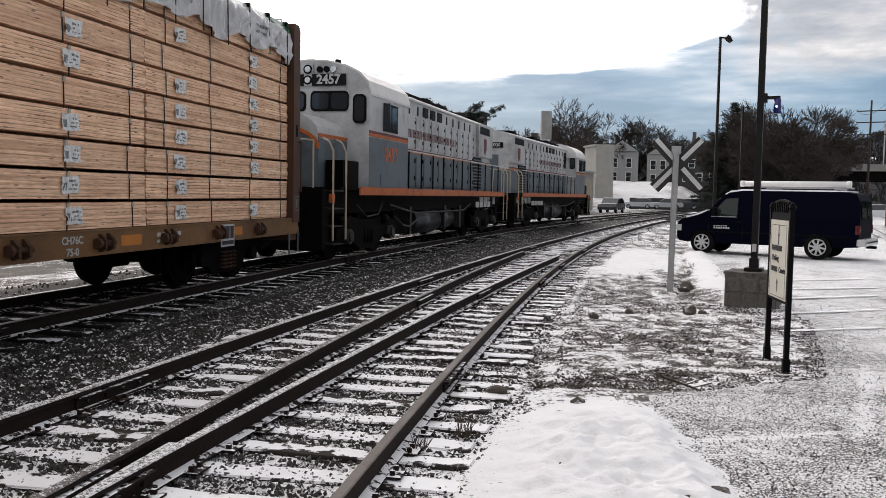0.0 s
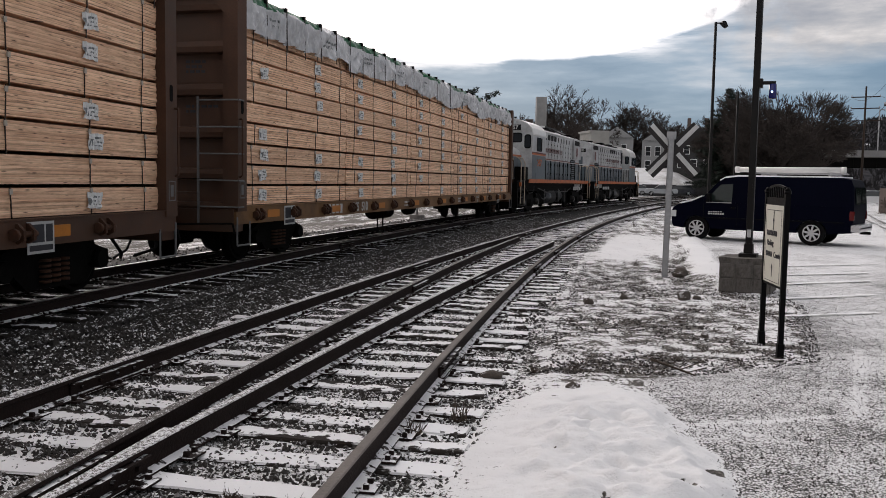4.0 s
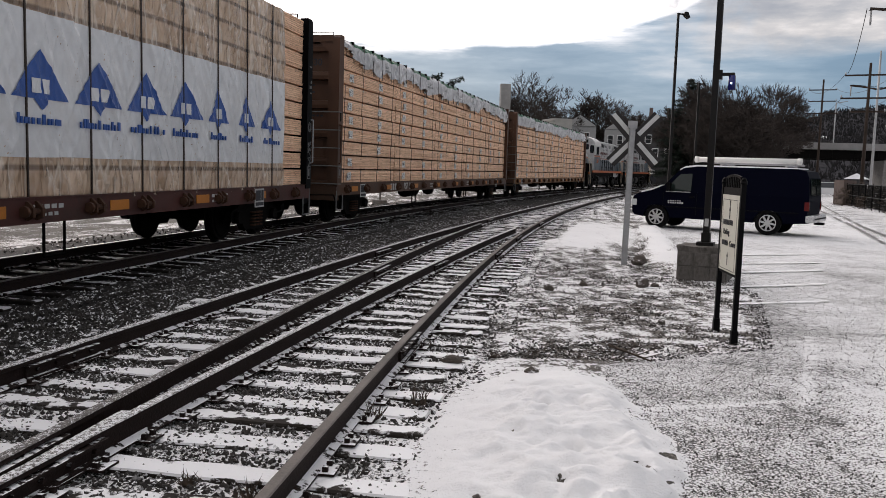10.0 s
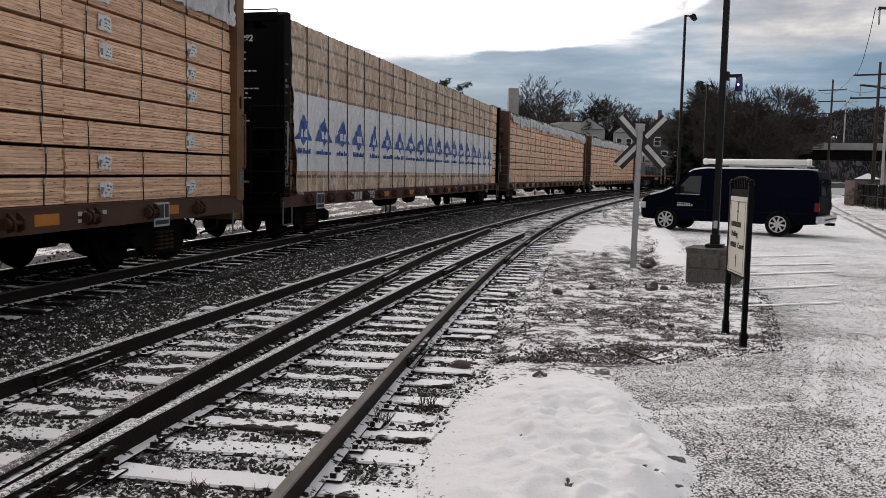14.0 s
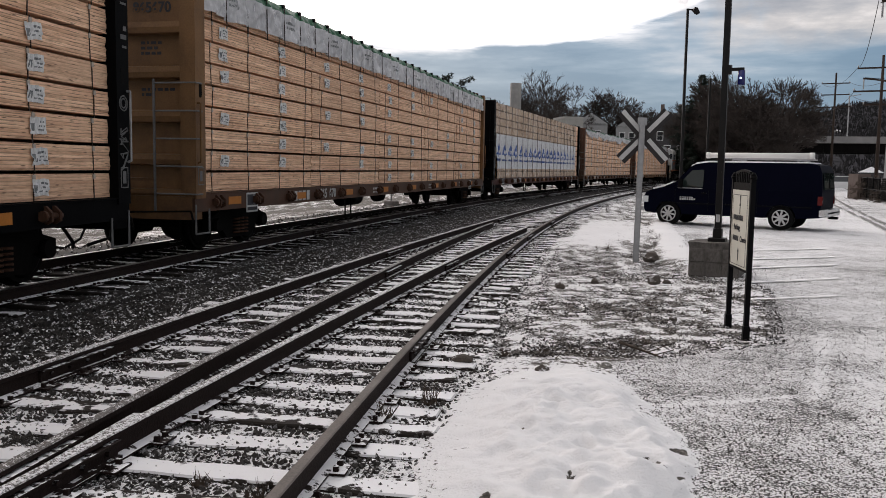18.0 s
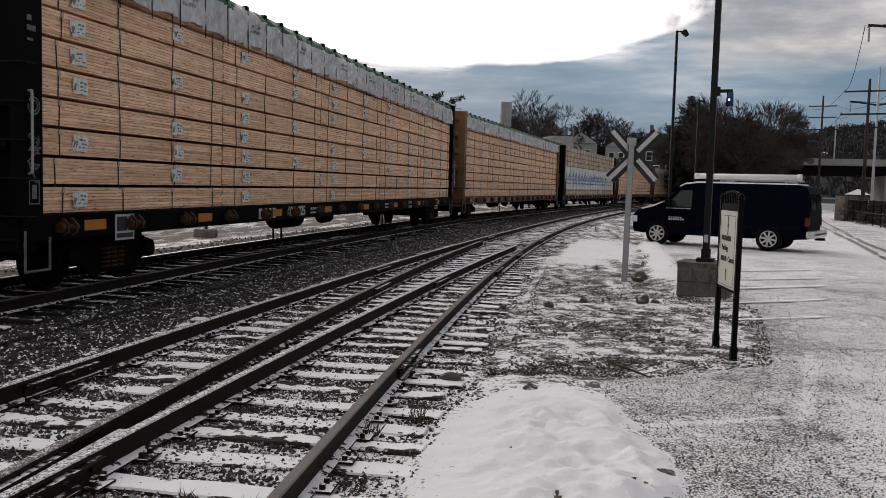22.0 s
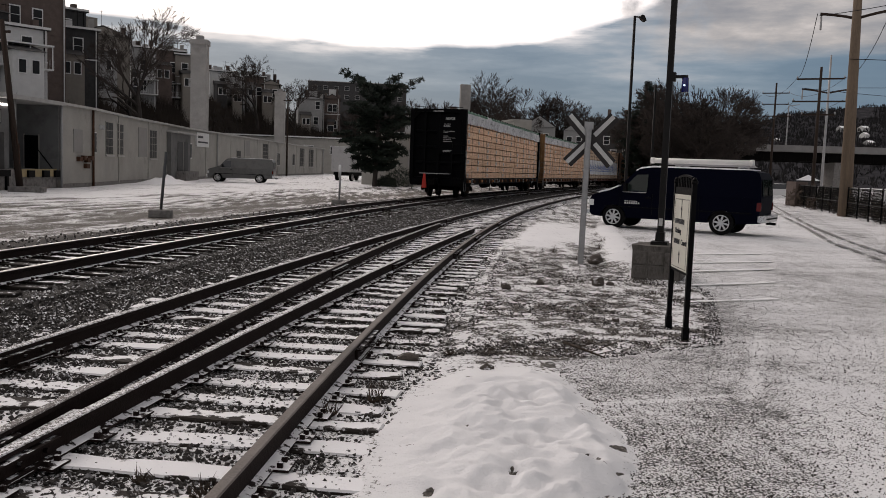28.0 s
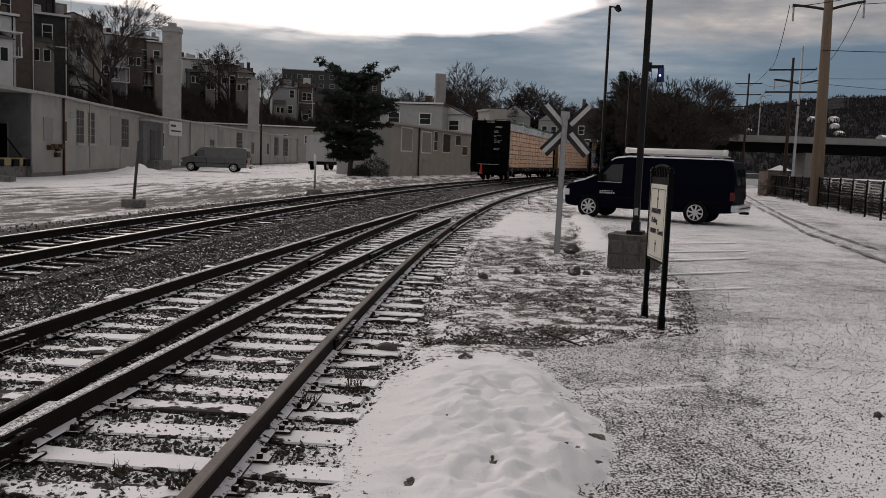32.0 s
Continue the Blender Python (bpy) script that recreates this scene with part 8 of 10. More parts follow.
        cube(bm, x - w - 0.1, x + w + 0.1, y - w - 0.1, y + w + 0.1, z1 - 0.5, z1)
        cube(bm, x - 0.35, x + 0.35, y - 0.35, y + 0.35, z1, z1 + 0.45)
        part("chimney_cap", bm, CHIMNEY, st)


warehouse()


def block_building(name, label, m, w, d, z0, z1, wall, rows, roof=None, gable=0.0, trim=FRAME_WHITE, win=(0.9, 1.5), bay=0.0, category="house", group="", chim=True, seed=1, ell=False):
    """A house or block: front at local -y. rows: storeys, each (z, list of x) for windows on the front."""
    rnd = random.Random(seed)
    o = thing(name, label, category, m, group)
    bm = bmesh.new()
    cube(bm, -w / 2, w / 2, 0, d, z0, z1)
    part("wall", bm, wall, o)
    if gable:
        bm = bmesh.new()
        prism(bm, [(-w / 2 - 0.3, z1 - 0.05), (w / 2 + 0.3, z1 - 0.05), (0, z1 + gable)], -0.3, d + 0.3, "y")
        rf = part("roof", bm, roof or SHINGLE, o)
        bm = bmesh.new()
        prism(bm, [(-w / 2, z1), (w / 2, z1), (0, z1 + gable - 0.25)], -0.32, -0.28, "y")
        part("gable_end", bm, wall, rf)
    else:
        bm = bmesh.new()
        cube(bm, -w / 2 - 0.25, w / 2 + 0.25, -0.30, d, z1, z1 + 0.35)
        rf = part("roof", bm, roof or SHINGLE, o)
        bm = bmesh.new()
        cube(bm, -w / 2 - 0.25, w / 2 + 0.25, -0.42, -0.30, z1 + 0.10, z1 + 0.35)
        part("cornice", bm, trim, rf)
    if chim:
        for k in range(rnd.choice((1, 2))):
            x = rnd.uniform(-w / 3, w / 3)
            bm = bmesh.new()
            cube(bm, x - 0.35, x + 0.35, d * 0.4, d * 0.4 + 0.7, z1, z1 + 1.6 + gable)
            part("chimney", bm, BRICK_DARK, rf)
    if ell:
        # belt courses, chimneys, a dormer box, roof rail and aerial
        for z, xs in rows[1:]:
            bm = bmesh.new()
            cube(bm, -w / 2 - 0.02, w / 2 + 0.02, -0.06, 0.0, z - 0.75, z - 0.60)
            part("belt_course", bm, rnd.choice((trim, wall)), o)
        for k in range(2):
            x = w * (-0.40 + 0.8 * k) + rnd.uniform(-0.3, 0.3)
            bm = bmesh.new()
            cube(bm, x - 0.30, x + 0.30, 1.0, 1.7, z1, z1 + rnd.uniform(0.9, 1.7))
            part("chimney", bm, rnd.choice((BRICK_DARK, CHIMNEY)), rf)
        x = rnd.uniform(-0.25, 0.25) * w
        bm = bmesh.new()
        cube(bm, x - 0.9, x + 0.9, 1.6, 4.0, z1 + 0.2, z1 + 1.25 + gable)
        part("dormer", bm, rnd.choice((CLAP_WHITE, CLAP_GREY, wall)), rf)
        bm = bmesh.new()
        xa = x + 1.6
        tube(bm, (xa, 2.0, z1), (xa, 2.0, z1 + 2.6 + gable), 0.03, seg=4)
        tube(bm, (xa - 0.7, 2.0, z1 + 2.4 + gable), (xa + 0.7, 2.0, z1 + 2.4 + gable), 0.025, seg=4)
        part("aerial", bm, BLACK, rf)
    for z, xs in rows:
        for x in xs:
            bm = bmesh.new()
            cube(bm, x - win[0] / 2 - 0.12, x + win[0] / 2 + 0.12, -0.08, 0.02, z - 0.12, z + win[1] + 0.14)
            f = part("window", bm, trim, o)
            bm = bmesh.new()
            cube(bm, x - win[0] / 2, x + win[0] / 2, -0.10, -0.07, z, z + win[1] / 2 - 0.03)
            part("pane", bm, GLASS_GREY, f)
            bm = bmesh.new()
            cube(bm, x - win[0] / 2, x + win[0] / 2, -0.10, -0.07, z + win[1] / 2 + 0.03, z + win[1])
            part("pane", bm, GLASS_GREY, f)
    if ell:
        x0 = -w / 2 + rnd.uniform(0.0, 0.35) * w
        x1, top = x0 + w * rnd.uniform(0.38, 0.55), z0 + 6 + (z1 - z0 - 6) * rnd.uniform(0.42, 0.72)
        bm = bmesh.new()
        cube(bm, x0, x1, -3.2, -0.11, z0, top)
        el = part("rear_ell", bm, rnd.choice((wall, SHINGLE, CLAP_GREY, CLAP_TAN)), o)
        bm = bmesh.new()
        prism(bm, [(-3.5, top), (-0.11, top), (-0.11, top + 0.9)], x0 - 0.2, x1 + 0.2)
        part("ell_roof", bm, SHINGLE, el)
        for x in (x0 + (x1 - x0) * 0.3, x0 + (x1 - x0) * 0.72):
            bm = bmesh.new()
            cube(bm, x - 0.45, x + 0.45, -3.26, -3.18, top - 2.3, top - 0.8)
            f = part("ell_window", bm, trim, el)
            bm = bmesh.new()
            cube(bm, x - 0.34, x + 0.34, -3.29, -3.25, top - 2.2, top - 0.9)
            part("pane", bm, GLASS_GREY, f)
        bm = bmesh.new()
        x = w / 2 - rnd.uniform(0.2, 0.5)
        tube(bm, (x, -0.2, z0), (x, -0.2, z1), 0.07, seg=6)
        part("downspout", bm, rnd.choice((FRAME_WHITE, BLACK)), o)
    if bay:
        bm = bmesh.new()
        cube(bm, -w / 2, w / 2, -1.6, 0, z0 + bay - 0.15, z0 + bay)
        for x in np.linspace(-w / 2 + 0.1, w / 2 - 0.1, 4):
            beam(bm, (x, -1.5, z0 + bay + 0.002), (x, -1.5, z0 + bay + 2.3), 0.10)
        for x in np.linspace(-w / 2, w / 2, 18):
            beam(bm, (x, -1.55, z0 + bay + 0.002), (x, -1.55, z0 + bay + 0.9), 0.03)
        cube(bm, -w / 2, w / 2, -1.7, 0, z0 + bay + 2.3, z0 + bay + 2.45)
        part("porch", bm, trim, o)
    return o


def facing(x, y, turn=0.0):
    """Pose at (x, y) whose -y side looks back at the tracks' bend."""
    return pose(x, y, 0, 0, 0, -math.degrees(math.atan2(x, y)) + turn)


def hillside_houses():
    k = 1.45

    def up(z):
        return 1.745 + (z - 1.745) * k
    rows = (
        ("brick_row_house", "dark brick row house with white bay windows", -26.56, 66.89, 11.0, 6.10, 14.46, BRICK_DARK, ((6.6, (-1.0, 1.4, 3.6)), (8.9, (-1.0, 1.4, 3.6)), (11.4, (-1.0, 1.4, 3.6))), 0.0, 28, FRAME_WHITE, 0.0),
        ("white_house", "white two-storey house with a wooden porch", -24.9, 64.9, 5.2, 6.1, 10.7, CLAP_WHITE, ((6.7, (-1.4, 0.2, 1.7)), (8.9, (-1.2, 1.2))), 0.0, 22, FRAME_WHITE, 2.6),
        ("row_house", "dark shingled row house on the slope", -26.71, 77.52, 6.6, 6.74, 14.2, SHINGLE, ((8.2, (-1.8,)), (12.2, (-1.9, 0.0, 1.8))), 0.0, 20, FRAME_WHITE, 0.0),
        ("row_house", "dark house with white-framed windows and a downspout", -24.29, 76.22, 4.2, 6.65, 12.3, SHINGLE, ((8.1, (0.1,)), (10.35, (0.4,))), 0.0, 14, FRAME_WHITE, 0.0),
        ("row_house", "tan clapboard row house above the slope", -27.67, 96.08, 6.5, 7.88, 14.6, CLAP_TAN, ((9.4, (-1.5, 1.3)), (12.0, (-1.5, 1.3))), 1.0, 16, FRAME_WHITE, 0.0),
        ("row_house", "grey clapboard row house above the slope", -26.52, 104.68, 5.2, 8.39, 14.5, CLAP_GREY, ((9.6, (-1.2, 1.2)), (12.0, (-1.2, 1.2))), 0.0, 12, FRAME_WHITE, 1.2),
        ("row_house", "brick row house with pale porches", -24.8, 112.44, 5.4, 8.94, 15.2, BRICK_DARK, ((10.2, (-1.3, 1.3)), (12.6, (-1.3, 1.3))), 0.0, 10, FRAME_WHITE, 0.8),
        ("row_house", "tan row house with pale porches", -21.8, 113.2, 4.0, 8.94, 14.8, CLAP_TAN, ((10.2, (-0.9, 0.9)), (12.6, (-0.9, 0.9))), 0.0, 10, FRAME_WHITE, 0.8),
        ("white_house", "white house with dark windows on the ridge", -21.15, 133.33, 3.6, 10.4, 15.0, CLAP_WHITE, ((12.9, (0.2,)), (11.2, (-0.6, 0.8))), 0.0, 14, FRAME_WHITE, 0.0),
        ("row_house", "grey house on the ridge", -19.0, 133.62, 2.8, 10.2, 14.4, CLAP_GREY, ((12.2, (0.0,)),), 0.0, 6, FRAME_WHITE, 0.0),
        ("row_house", "brick row house on the ridge", -16.9, 138.98, 3.6, 10.0, 15.0, BRICK_DARK, ((12.2, (-0.8, 0.8)),), 0.0, 6, FRAME_WHITE, 0.0),
        ("row_house", "tan row house on the ridge", -14.4, 139.5, 3.4, 9.5, 14.0, CLAP_TAN, ((12.0, (-0.8, 0.8)),), 0.8, 4, FRAME_WHITE, 0.0),
        ("grey_house", "grey two-storey house below the ridge", -8.46, 147.5, 4.6, 5.5, 12.6, CLAP_GREY, ((8.4, (-0.7, 1.0)), (11.0, (1.3,))), 0.6, 4, FRAME_WHITE, 0.0),
        ("brick_house", "small dark brick house with pale porch", -5.10, 149.91, 3.0, 5.5, 13.0, BRICK_DARK, ((8.0, (-0.5, 0.6)), (10.8, (-0.4, 0.6))), 0.8, 0, FRAME_WHITE, 0.0),
    )
    for i, (name, label, x, y, w, z0, z1, wall, wins, gable, turn, trim, porch) in enumerate(rows):
        o = block_building(name, label, facing(x * k, y * k, turn), w * k * 0.94, 9.0, up(z0) - 6, up(z1), wall, [(up(z), [q * k * 0.8 for q in xs]) for z, xs in wins], None, gable * k, trim,
                           (1.0, 1.75), 6 + porch if porch else 0.0, "house", "houses on the hillside", seed=i, ell=True)
    # far flat-roofed block beyond the pine
    block_building("apartment_block", "far flat-roofed grey apartment block", facing(-1.76, 329.5), 37, 18, 10, 32.6, SHINGLE, [(z, list(np.linspace(-16, 16, 9))) for z in (26.6, 29.8)], win=(1.6, 1.3), trim=CLAP_GREY, category="apartment block", chim=False)


hillside_houses()


BANK = ((-46, 30, 6.0), (-44, 60, 7.0), (-41, 97, 8.2), (-41, 112, 9.2), (-42.5, 139, 10.8), (-41, 152, 11.6), (-38, 163, 12.4), (-33, 193, 14.4), (-27, 201, 13.8), (-15, 213, 9.5), (-9, 217, 9.0), (4, 225, 9.5), (22, 240, 8.0), (44, 250, 6.0))


def bank_point(t, d):
    """A place on the bank: t along its crest, d from 0 (foot) over 1 (crest) to 2 (plateau behind)."""
    k = range(len(BANK))
    x, y, z = (float(np.interp(t, k, [p[i] for p in BANK])) for i in range(3))
    n = noise.fractal(Vector((x * 0.05 + d, y * 0.05, 2)), 1, 2, 4)
    if d < 1:
        s = d * d * (3 - 2 * d)
        return Vector((x + 15 * (1 - d), y - 9 * (1 - d), -0.4 + (z + 0.4) * s ** 0.8 + 0.8 * n * d * (1 - d)))
    return Vector((x - 26 * (d - 1), y + 40 * (d - 1), z + 2.5 * (d - 1) + 0.5 * n * (d - 1)))


def hill_slope():
    """The brushy bank between the warehouse and the houses."""
    ts, ds = np.linspace(0, len(BANK) - 1, 90), np.linspace(0, 2, 17)
    verts = [tuple(bank_point(t, d)) for t in ts for d in ds]
    k = len(ds)
    faces = [(i * k + j, i * k + j + 1, (i + 1) * k + j + 1, (i + 1) * k + j) for i in range(len(ts) - 1) for j in range(k - 1)]
    tagged(new("hillside", mesh_data("hillside", verts, faces, BRUSH, True)), "dark brush-covered bank below the row houses", "hillside", kind="structure")


hill_slope()


def brush_stuff():
    """Leafless thicket over the bank."""
    rnd = random.Random(21)
    verts, faces = [], []
    for _ in range(9000):
        t, d = rnd.uniform(0.6, len(BANK) - 1.6), rnd.random() ** 0.8
        p = bank_point(t, d)
        h = rnd.uniform(1.0, 3.4) * (1.25 - 0.5 * d)
        for _ in range(5):
            a = rnd.uniform(0, 6.28)
            q = Vector((math.cos(a), math.sin(a), 0)) * rnd.uniform(0.2, 1.3)
            k = len(verts)
            w = rnd.uniform(0.03, 0.06)
            verts += [(p.x - w, p.y, p.z - 0.2), (p.x + w, p.y, p.z - 0.2), (p.x + q.x, p.y + q.y, p.z + h * rnd.uniform(0.5, 1))]
            faces.append((k, k + 1, k + 2))
    tagged(new("thicket", mesh_data("thicket", verts, faces, THICKET)), "leafless brown thicket on the bank", "bushes", kind="stuff")


THICKET = mat("brown_thicket", (0.046, 0.037, 0.031), 0.95, var=0.4, scale=0.6, bump=0)
brush_stuff()


POST_GREY = mat("grey_marker_post", (0.06, 0.062, 0.065), 0.6, var=0.3, scale=3, bump=0.1)


def marker_post(x, y, h, lean, label, pale):
    o = thing("marker_post", label, "marker post", pose(x, y, -0.05), group="marker posts by the main line")
    bm = bmesh.new()
    tube(bm, (0, 0, 0.1), (math.sin(radians(lean)) * h, 0, h), 0.045, seg=8)
    ps = part("post", bm, GALV if pale else POST_GREY, o)
    if pale:
        bm = bmesh.new()
        tube(bm, (0, 0, h - 0.55), (0, 0, h), 0.06, seg=8)
        part("white_top", bm, FRAME_WHITE, ps)
    bm = bmesh.new()
    cube(bm, -0.34, 0.34, -0.16, 0.16, -0.02, 0.24)
    bevel(bm, 0.03, 1)
    part("block_foot", bm, CONCRETE, o)


def leaning_pole():
    """A weathered line pole that leans beside the dock, footed in a concrete block."""
    base, tip = on_wall(0, -0.35, -0.15, 1.15), on_wall(0, -0.35, 7.75, 1.15) + Vector((-0.66, -0.26, 0))
    o = thing("utility_pole", "leaning dark weathered wooden pole beside the loading dock", "utility pole")
    bm = bmesh.new()
    tube(bm, base, tip, 0.16, 0.11, seg=12)
    p = part("pole", bm, POLE_DARK, o)
    bm = bmesh.new()
    at = base + (tip - base) * 0.93
    beam(bm, at + Vector((-0.5, 0.25, 0)), at + Vector((0.35, -0.1, 0.02)), 0.09, 0.11)
    part("cross_arm", bm, POLE_DARK, p)
    bm = bmesh.new()
    for k, h in ((0.18, 0.9), (0.30, 0.5)):
        q = base + (tip - base) * k
        tube(bm, q + Vector((0.13, -0.12, 0)), q + Vector((0.13, -0.12, h)), 0.022, seg=6)
    part("cable_guard", bm, RUSTY, p)
    bm = bmesh.new()
    m = Matrix.Translation(base + Vector((0.3, 0, 0.2)))
    cube(bm, -0.75, 0.75, -0.35, 0.35, -0.1, 0.16, m)
    bevel(bm, 0.03)
    part("foot_block", bm, CONCRETE, o, "rough concrete block")


POLE_DARK = mat("dark_weathered_pole", (0.030, 0.020, 0.015), 0.85, var=0.5, scale=1.5, grain=16, stretch=(5, 5, 0.5), bump=0.4)
leaning_pole()
marker_post(-6.03, 26.86, 2.0, 4.5, "leaning grey marker post in a concrete block", False)
marker_post(-0.90, 38.88, 1.8, 0.5, "white-topped marker post in a dark block", True)
cargo_van(pose(-9.85, 75.0, -0.05, 0, 0, 88) @ pose(0, 0, 0), VAN_GREY, "grey cargo van with a pale slab on its roof by the warehouse", False, glass=GLASS_DARK, pale_roof_layer=True)


def box_truck():
    o = thing("box_truck", "white box truck parked beside the pine", "truck", pose(-1.1, 100.9, -0.05, 0, 0, -25))
    bm = bmesh.new()
    cube(bm, -1.2, 1.2, -2.6, 2.6, 1.0, 3.9)
    bevel(bm, 0.04, 1)
    cargo = part("cargo_box", bm, mat("white_truck_box", (0.34, 0.34, 0.34), 0.5, var=0.08, bump=0.03, dirt=(0.2, 0.2, 0.19), dirt_amount=0.4), o)
    bm = bmesh.new()
    for k in range(7):
        cube(bm, -1.21, -1.19, -2.4 + k * 0.8, -2.36 + k * 0.8, 1.05, 3.85)
    part("box_seam", bm, GALV, cargo)
    bm = bmesh.new()
    cube(bm, -1.05, 1.05, 2.65, 4.5, 0.75, 2.3)
    bevel(bm, 0.12, 2)
    part("cab", bm, FRAME_WHITE, o)
    bm = bmesh.new()
    cube(bm, -1.0, 1.0, -2.4, 4.3, 0.6, 1.0)
    part("chassis", bm, BLACK, o)
    for sx in (-1, 1):
        for y in (-1.6, 3.5):
            wheel_part(o, sx * 0.9, y, 0.45, sx, 6)


box_truck()


def snow_pile(x, y, rx, ry, h, seed):
    n = 26
    verts, faces = [], []
    for j in range(n + 1):
        for i in range(n + 1):
            u, v = -1 + 2 * i / n, -1 + 2 * j / n
            r = math.hypot(u, v)
            z = h * (1 - min(r, 1) ** 2) ** 2 * (0.75 + 0.9 * noise.fractal(Vector((u * 2.6, v * 2.6, seed)), 1, 2, 4))
            verts.append((u * rx, v * ry, z - 0.04))
    for j in range(n):
        for i in range(n):
            a = j * (n + 1) + i
            faces.append((a, a + 1, a + n + 2, a + n + 1))
    solid("snow_pile", mesh_data("snow_pile", verts, faces, SNOW, True), None, "ploughed snow pile by the warehouse", "snow pile", m=pose(x, y, -0.05))


snow_pile(-14.2, 64.3, 2.1, 4.2, 0.58, 3)


def east_building():
    """The white building past the pine, its long side to the yard."""
    a, b = Vector((5.17, 81.2, 0)), Vector((16.73, 106.74, 0))
    d = (b - a)
    turn = math.degrees(math.atan2(d.y, d.x))
    m = pose(a.x, a.y, -0.05, 0, 0, turn)
    o = thing("block_building", "white block building with boarded windows", "building", m)
    L = d.length + 8
    bm = bmesh.new()
    cube(bm, 0, L, 0, 5.5, -0.2, 4.9)
    part("wall", bm, WALL_WHITE, o)
    bm = bmesh.new()
    cube(bm, -0.2, L + 0.2, -0.25, 5.7, 4.9, 5.1)
    part("roof_edge", bm, ROOF_EDGE, o)
    for x0, x1, z0, z1 in ((2.7, 6.1, 2.35, 5.0), (8.9, 12.2, 2.3, 4.85)):
        bm = bmesh.new()
        cube(bm, x0, x1, -0.05, 0, z0, z1 - 0.2)
        f = part("boarded_window", bm, FRAME_WHITE, o)
        bm = bmesh.new()
        cube(bm, x0 + 0.2, x1 - 0.2, -0.07, -0.05, z0 + 0.15, z1 - 0.35)
        part("board", bm, WALL_PATCH, f)
    for x0, x1, z0, z1 in ((13.2, 14.3, 3.75, 4.7), (13.2, 14.3, 2.75, 3.65), (16.5, 19.2, 2.6, 4.6), (21.5, 23.5, 3.5, 4.6), (24.5, 26.5, 2.4, 3.4), (28, 30, 2.6, 4.5)):
        bm = bmesh.new()
        cube(bm, x0 - 0.1, x1 + 0.1, -0.04, 0, z0 - 0.1, z1 + 0.1)
        f = part("window", bm, FRAME_WHITE, o)
        bm = bmesh.new()
        cube(bm, x0, x1, -0.06, -0.04, z0, z1)
        part("pane", bm, GLASS_GREY, f)
    for x, z in ((4.2, 1.65), (9.6, 1.5), (17, 1.5)):
        bm = bmesh.new()
        cube(bm, x, x + 1.6, -0.12, 0, z, z + 0.2)
        part("vent", bm, GALV, o)
    bm = bmesh.new()
    tube(bm, (7.9, -0.12, 0), (7.9, -0.12, 4.9), 0.08, seg=8)
    part("downpipe", bm, RUSTY, o)
    block_building("grey_house", "grey two-storey house behind the block building", facing(11.0, 128.0, -14), 9.5, 9, -0.2, 9.6, CLAP_GREY, ((6.8, (-2.6, 2.2)), (3.5, (-2.5, 2.4))), win=(1.6, 1.5), gable=0.0, seed=5)
    block_building("white_house", "white gabled house with a tall chimney", facing(16.5, 131.0, -10), 6.0, 9, -0.2, 8.6, CLAP_WHITE, ((6.2, (-1.6, 1.4)),), win=(1.4, 1.4), gable=1.6, seed=6, chim=False)
    bm = bmesh.new()
    cube(bm, 15.6, 17.2, 137.0, 138.6, 3, 15.2)
    solid("chimney", bm, CHIMNEY, "pale square chimney stack behind the houses", "chimney")
    block_building("rear_warehouse", "long low pale warehouse behind the yard", facing(-6.0, 168.0, 0), 40, 14, -0.2, 6.6, WALL_WHITE, ((3.8, (-14, -9, -4, 1, 6, 11)),), win=(1.6, 1.4), category="warehouse", chim=False)


east_building()


# ---- trees ----
BARK = mat("dark_winter_bark", (0.032, 0.027, 0.024), 0.9, var=0.4, scale=2, grain=20, bump=0.3)
TWIG = mat("brown_grey_twigs", (0.050, 0.040, 0.035), 0.9, var=0.35, scale=0.5, bump=0)
NEEDLE = mat("dark_pine_needles", (0.014, 0.022, 0.015), 0.8, var=0.5, scale=1.2, grain=6, bump=0)
HILL_WOOD = mat("far_wooded_hill", (0.042, 0.0415, 0.045), 0.95, var=0.7, scale=0.16, grain=0.6, bump=0, dirt=(0.26, 0.26, 0.27), dirt_amount=0.16, stretch=(1, 1, 2.5), spec=0.0)
FAR_TREE = mat("far_bare_woods", (0.034, 0.0325, 0.033), 0.95, var=0.6, scale=0.05, bump=0, spec=0.0)


def stick(verts, faces, a, b, r0, r1, seg):
    d = b - a
    if d.length < 1e-4:
        return
    u = d.orthogonal().normalized()
    w = d.cross(u).normalized()
    k = len(verts)
    for p, r in ((a, r0), (b, r1)):
        for i in range(seg):
            t = 2 * math.pi * i / seg
            q = p + (u * math.cos(t) + w * math.sin(t)) * r
            verts.append((q.x, q.y, q.z))
    for i in range(seg):
        faces.append((k + i, k + (i + 1) % seg, k + seg + (i + 1) % seg, k + seg + i))


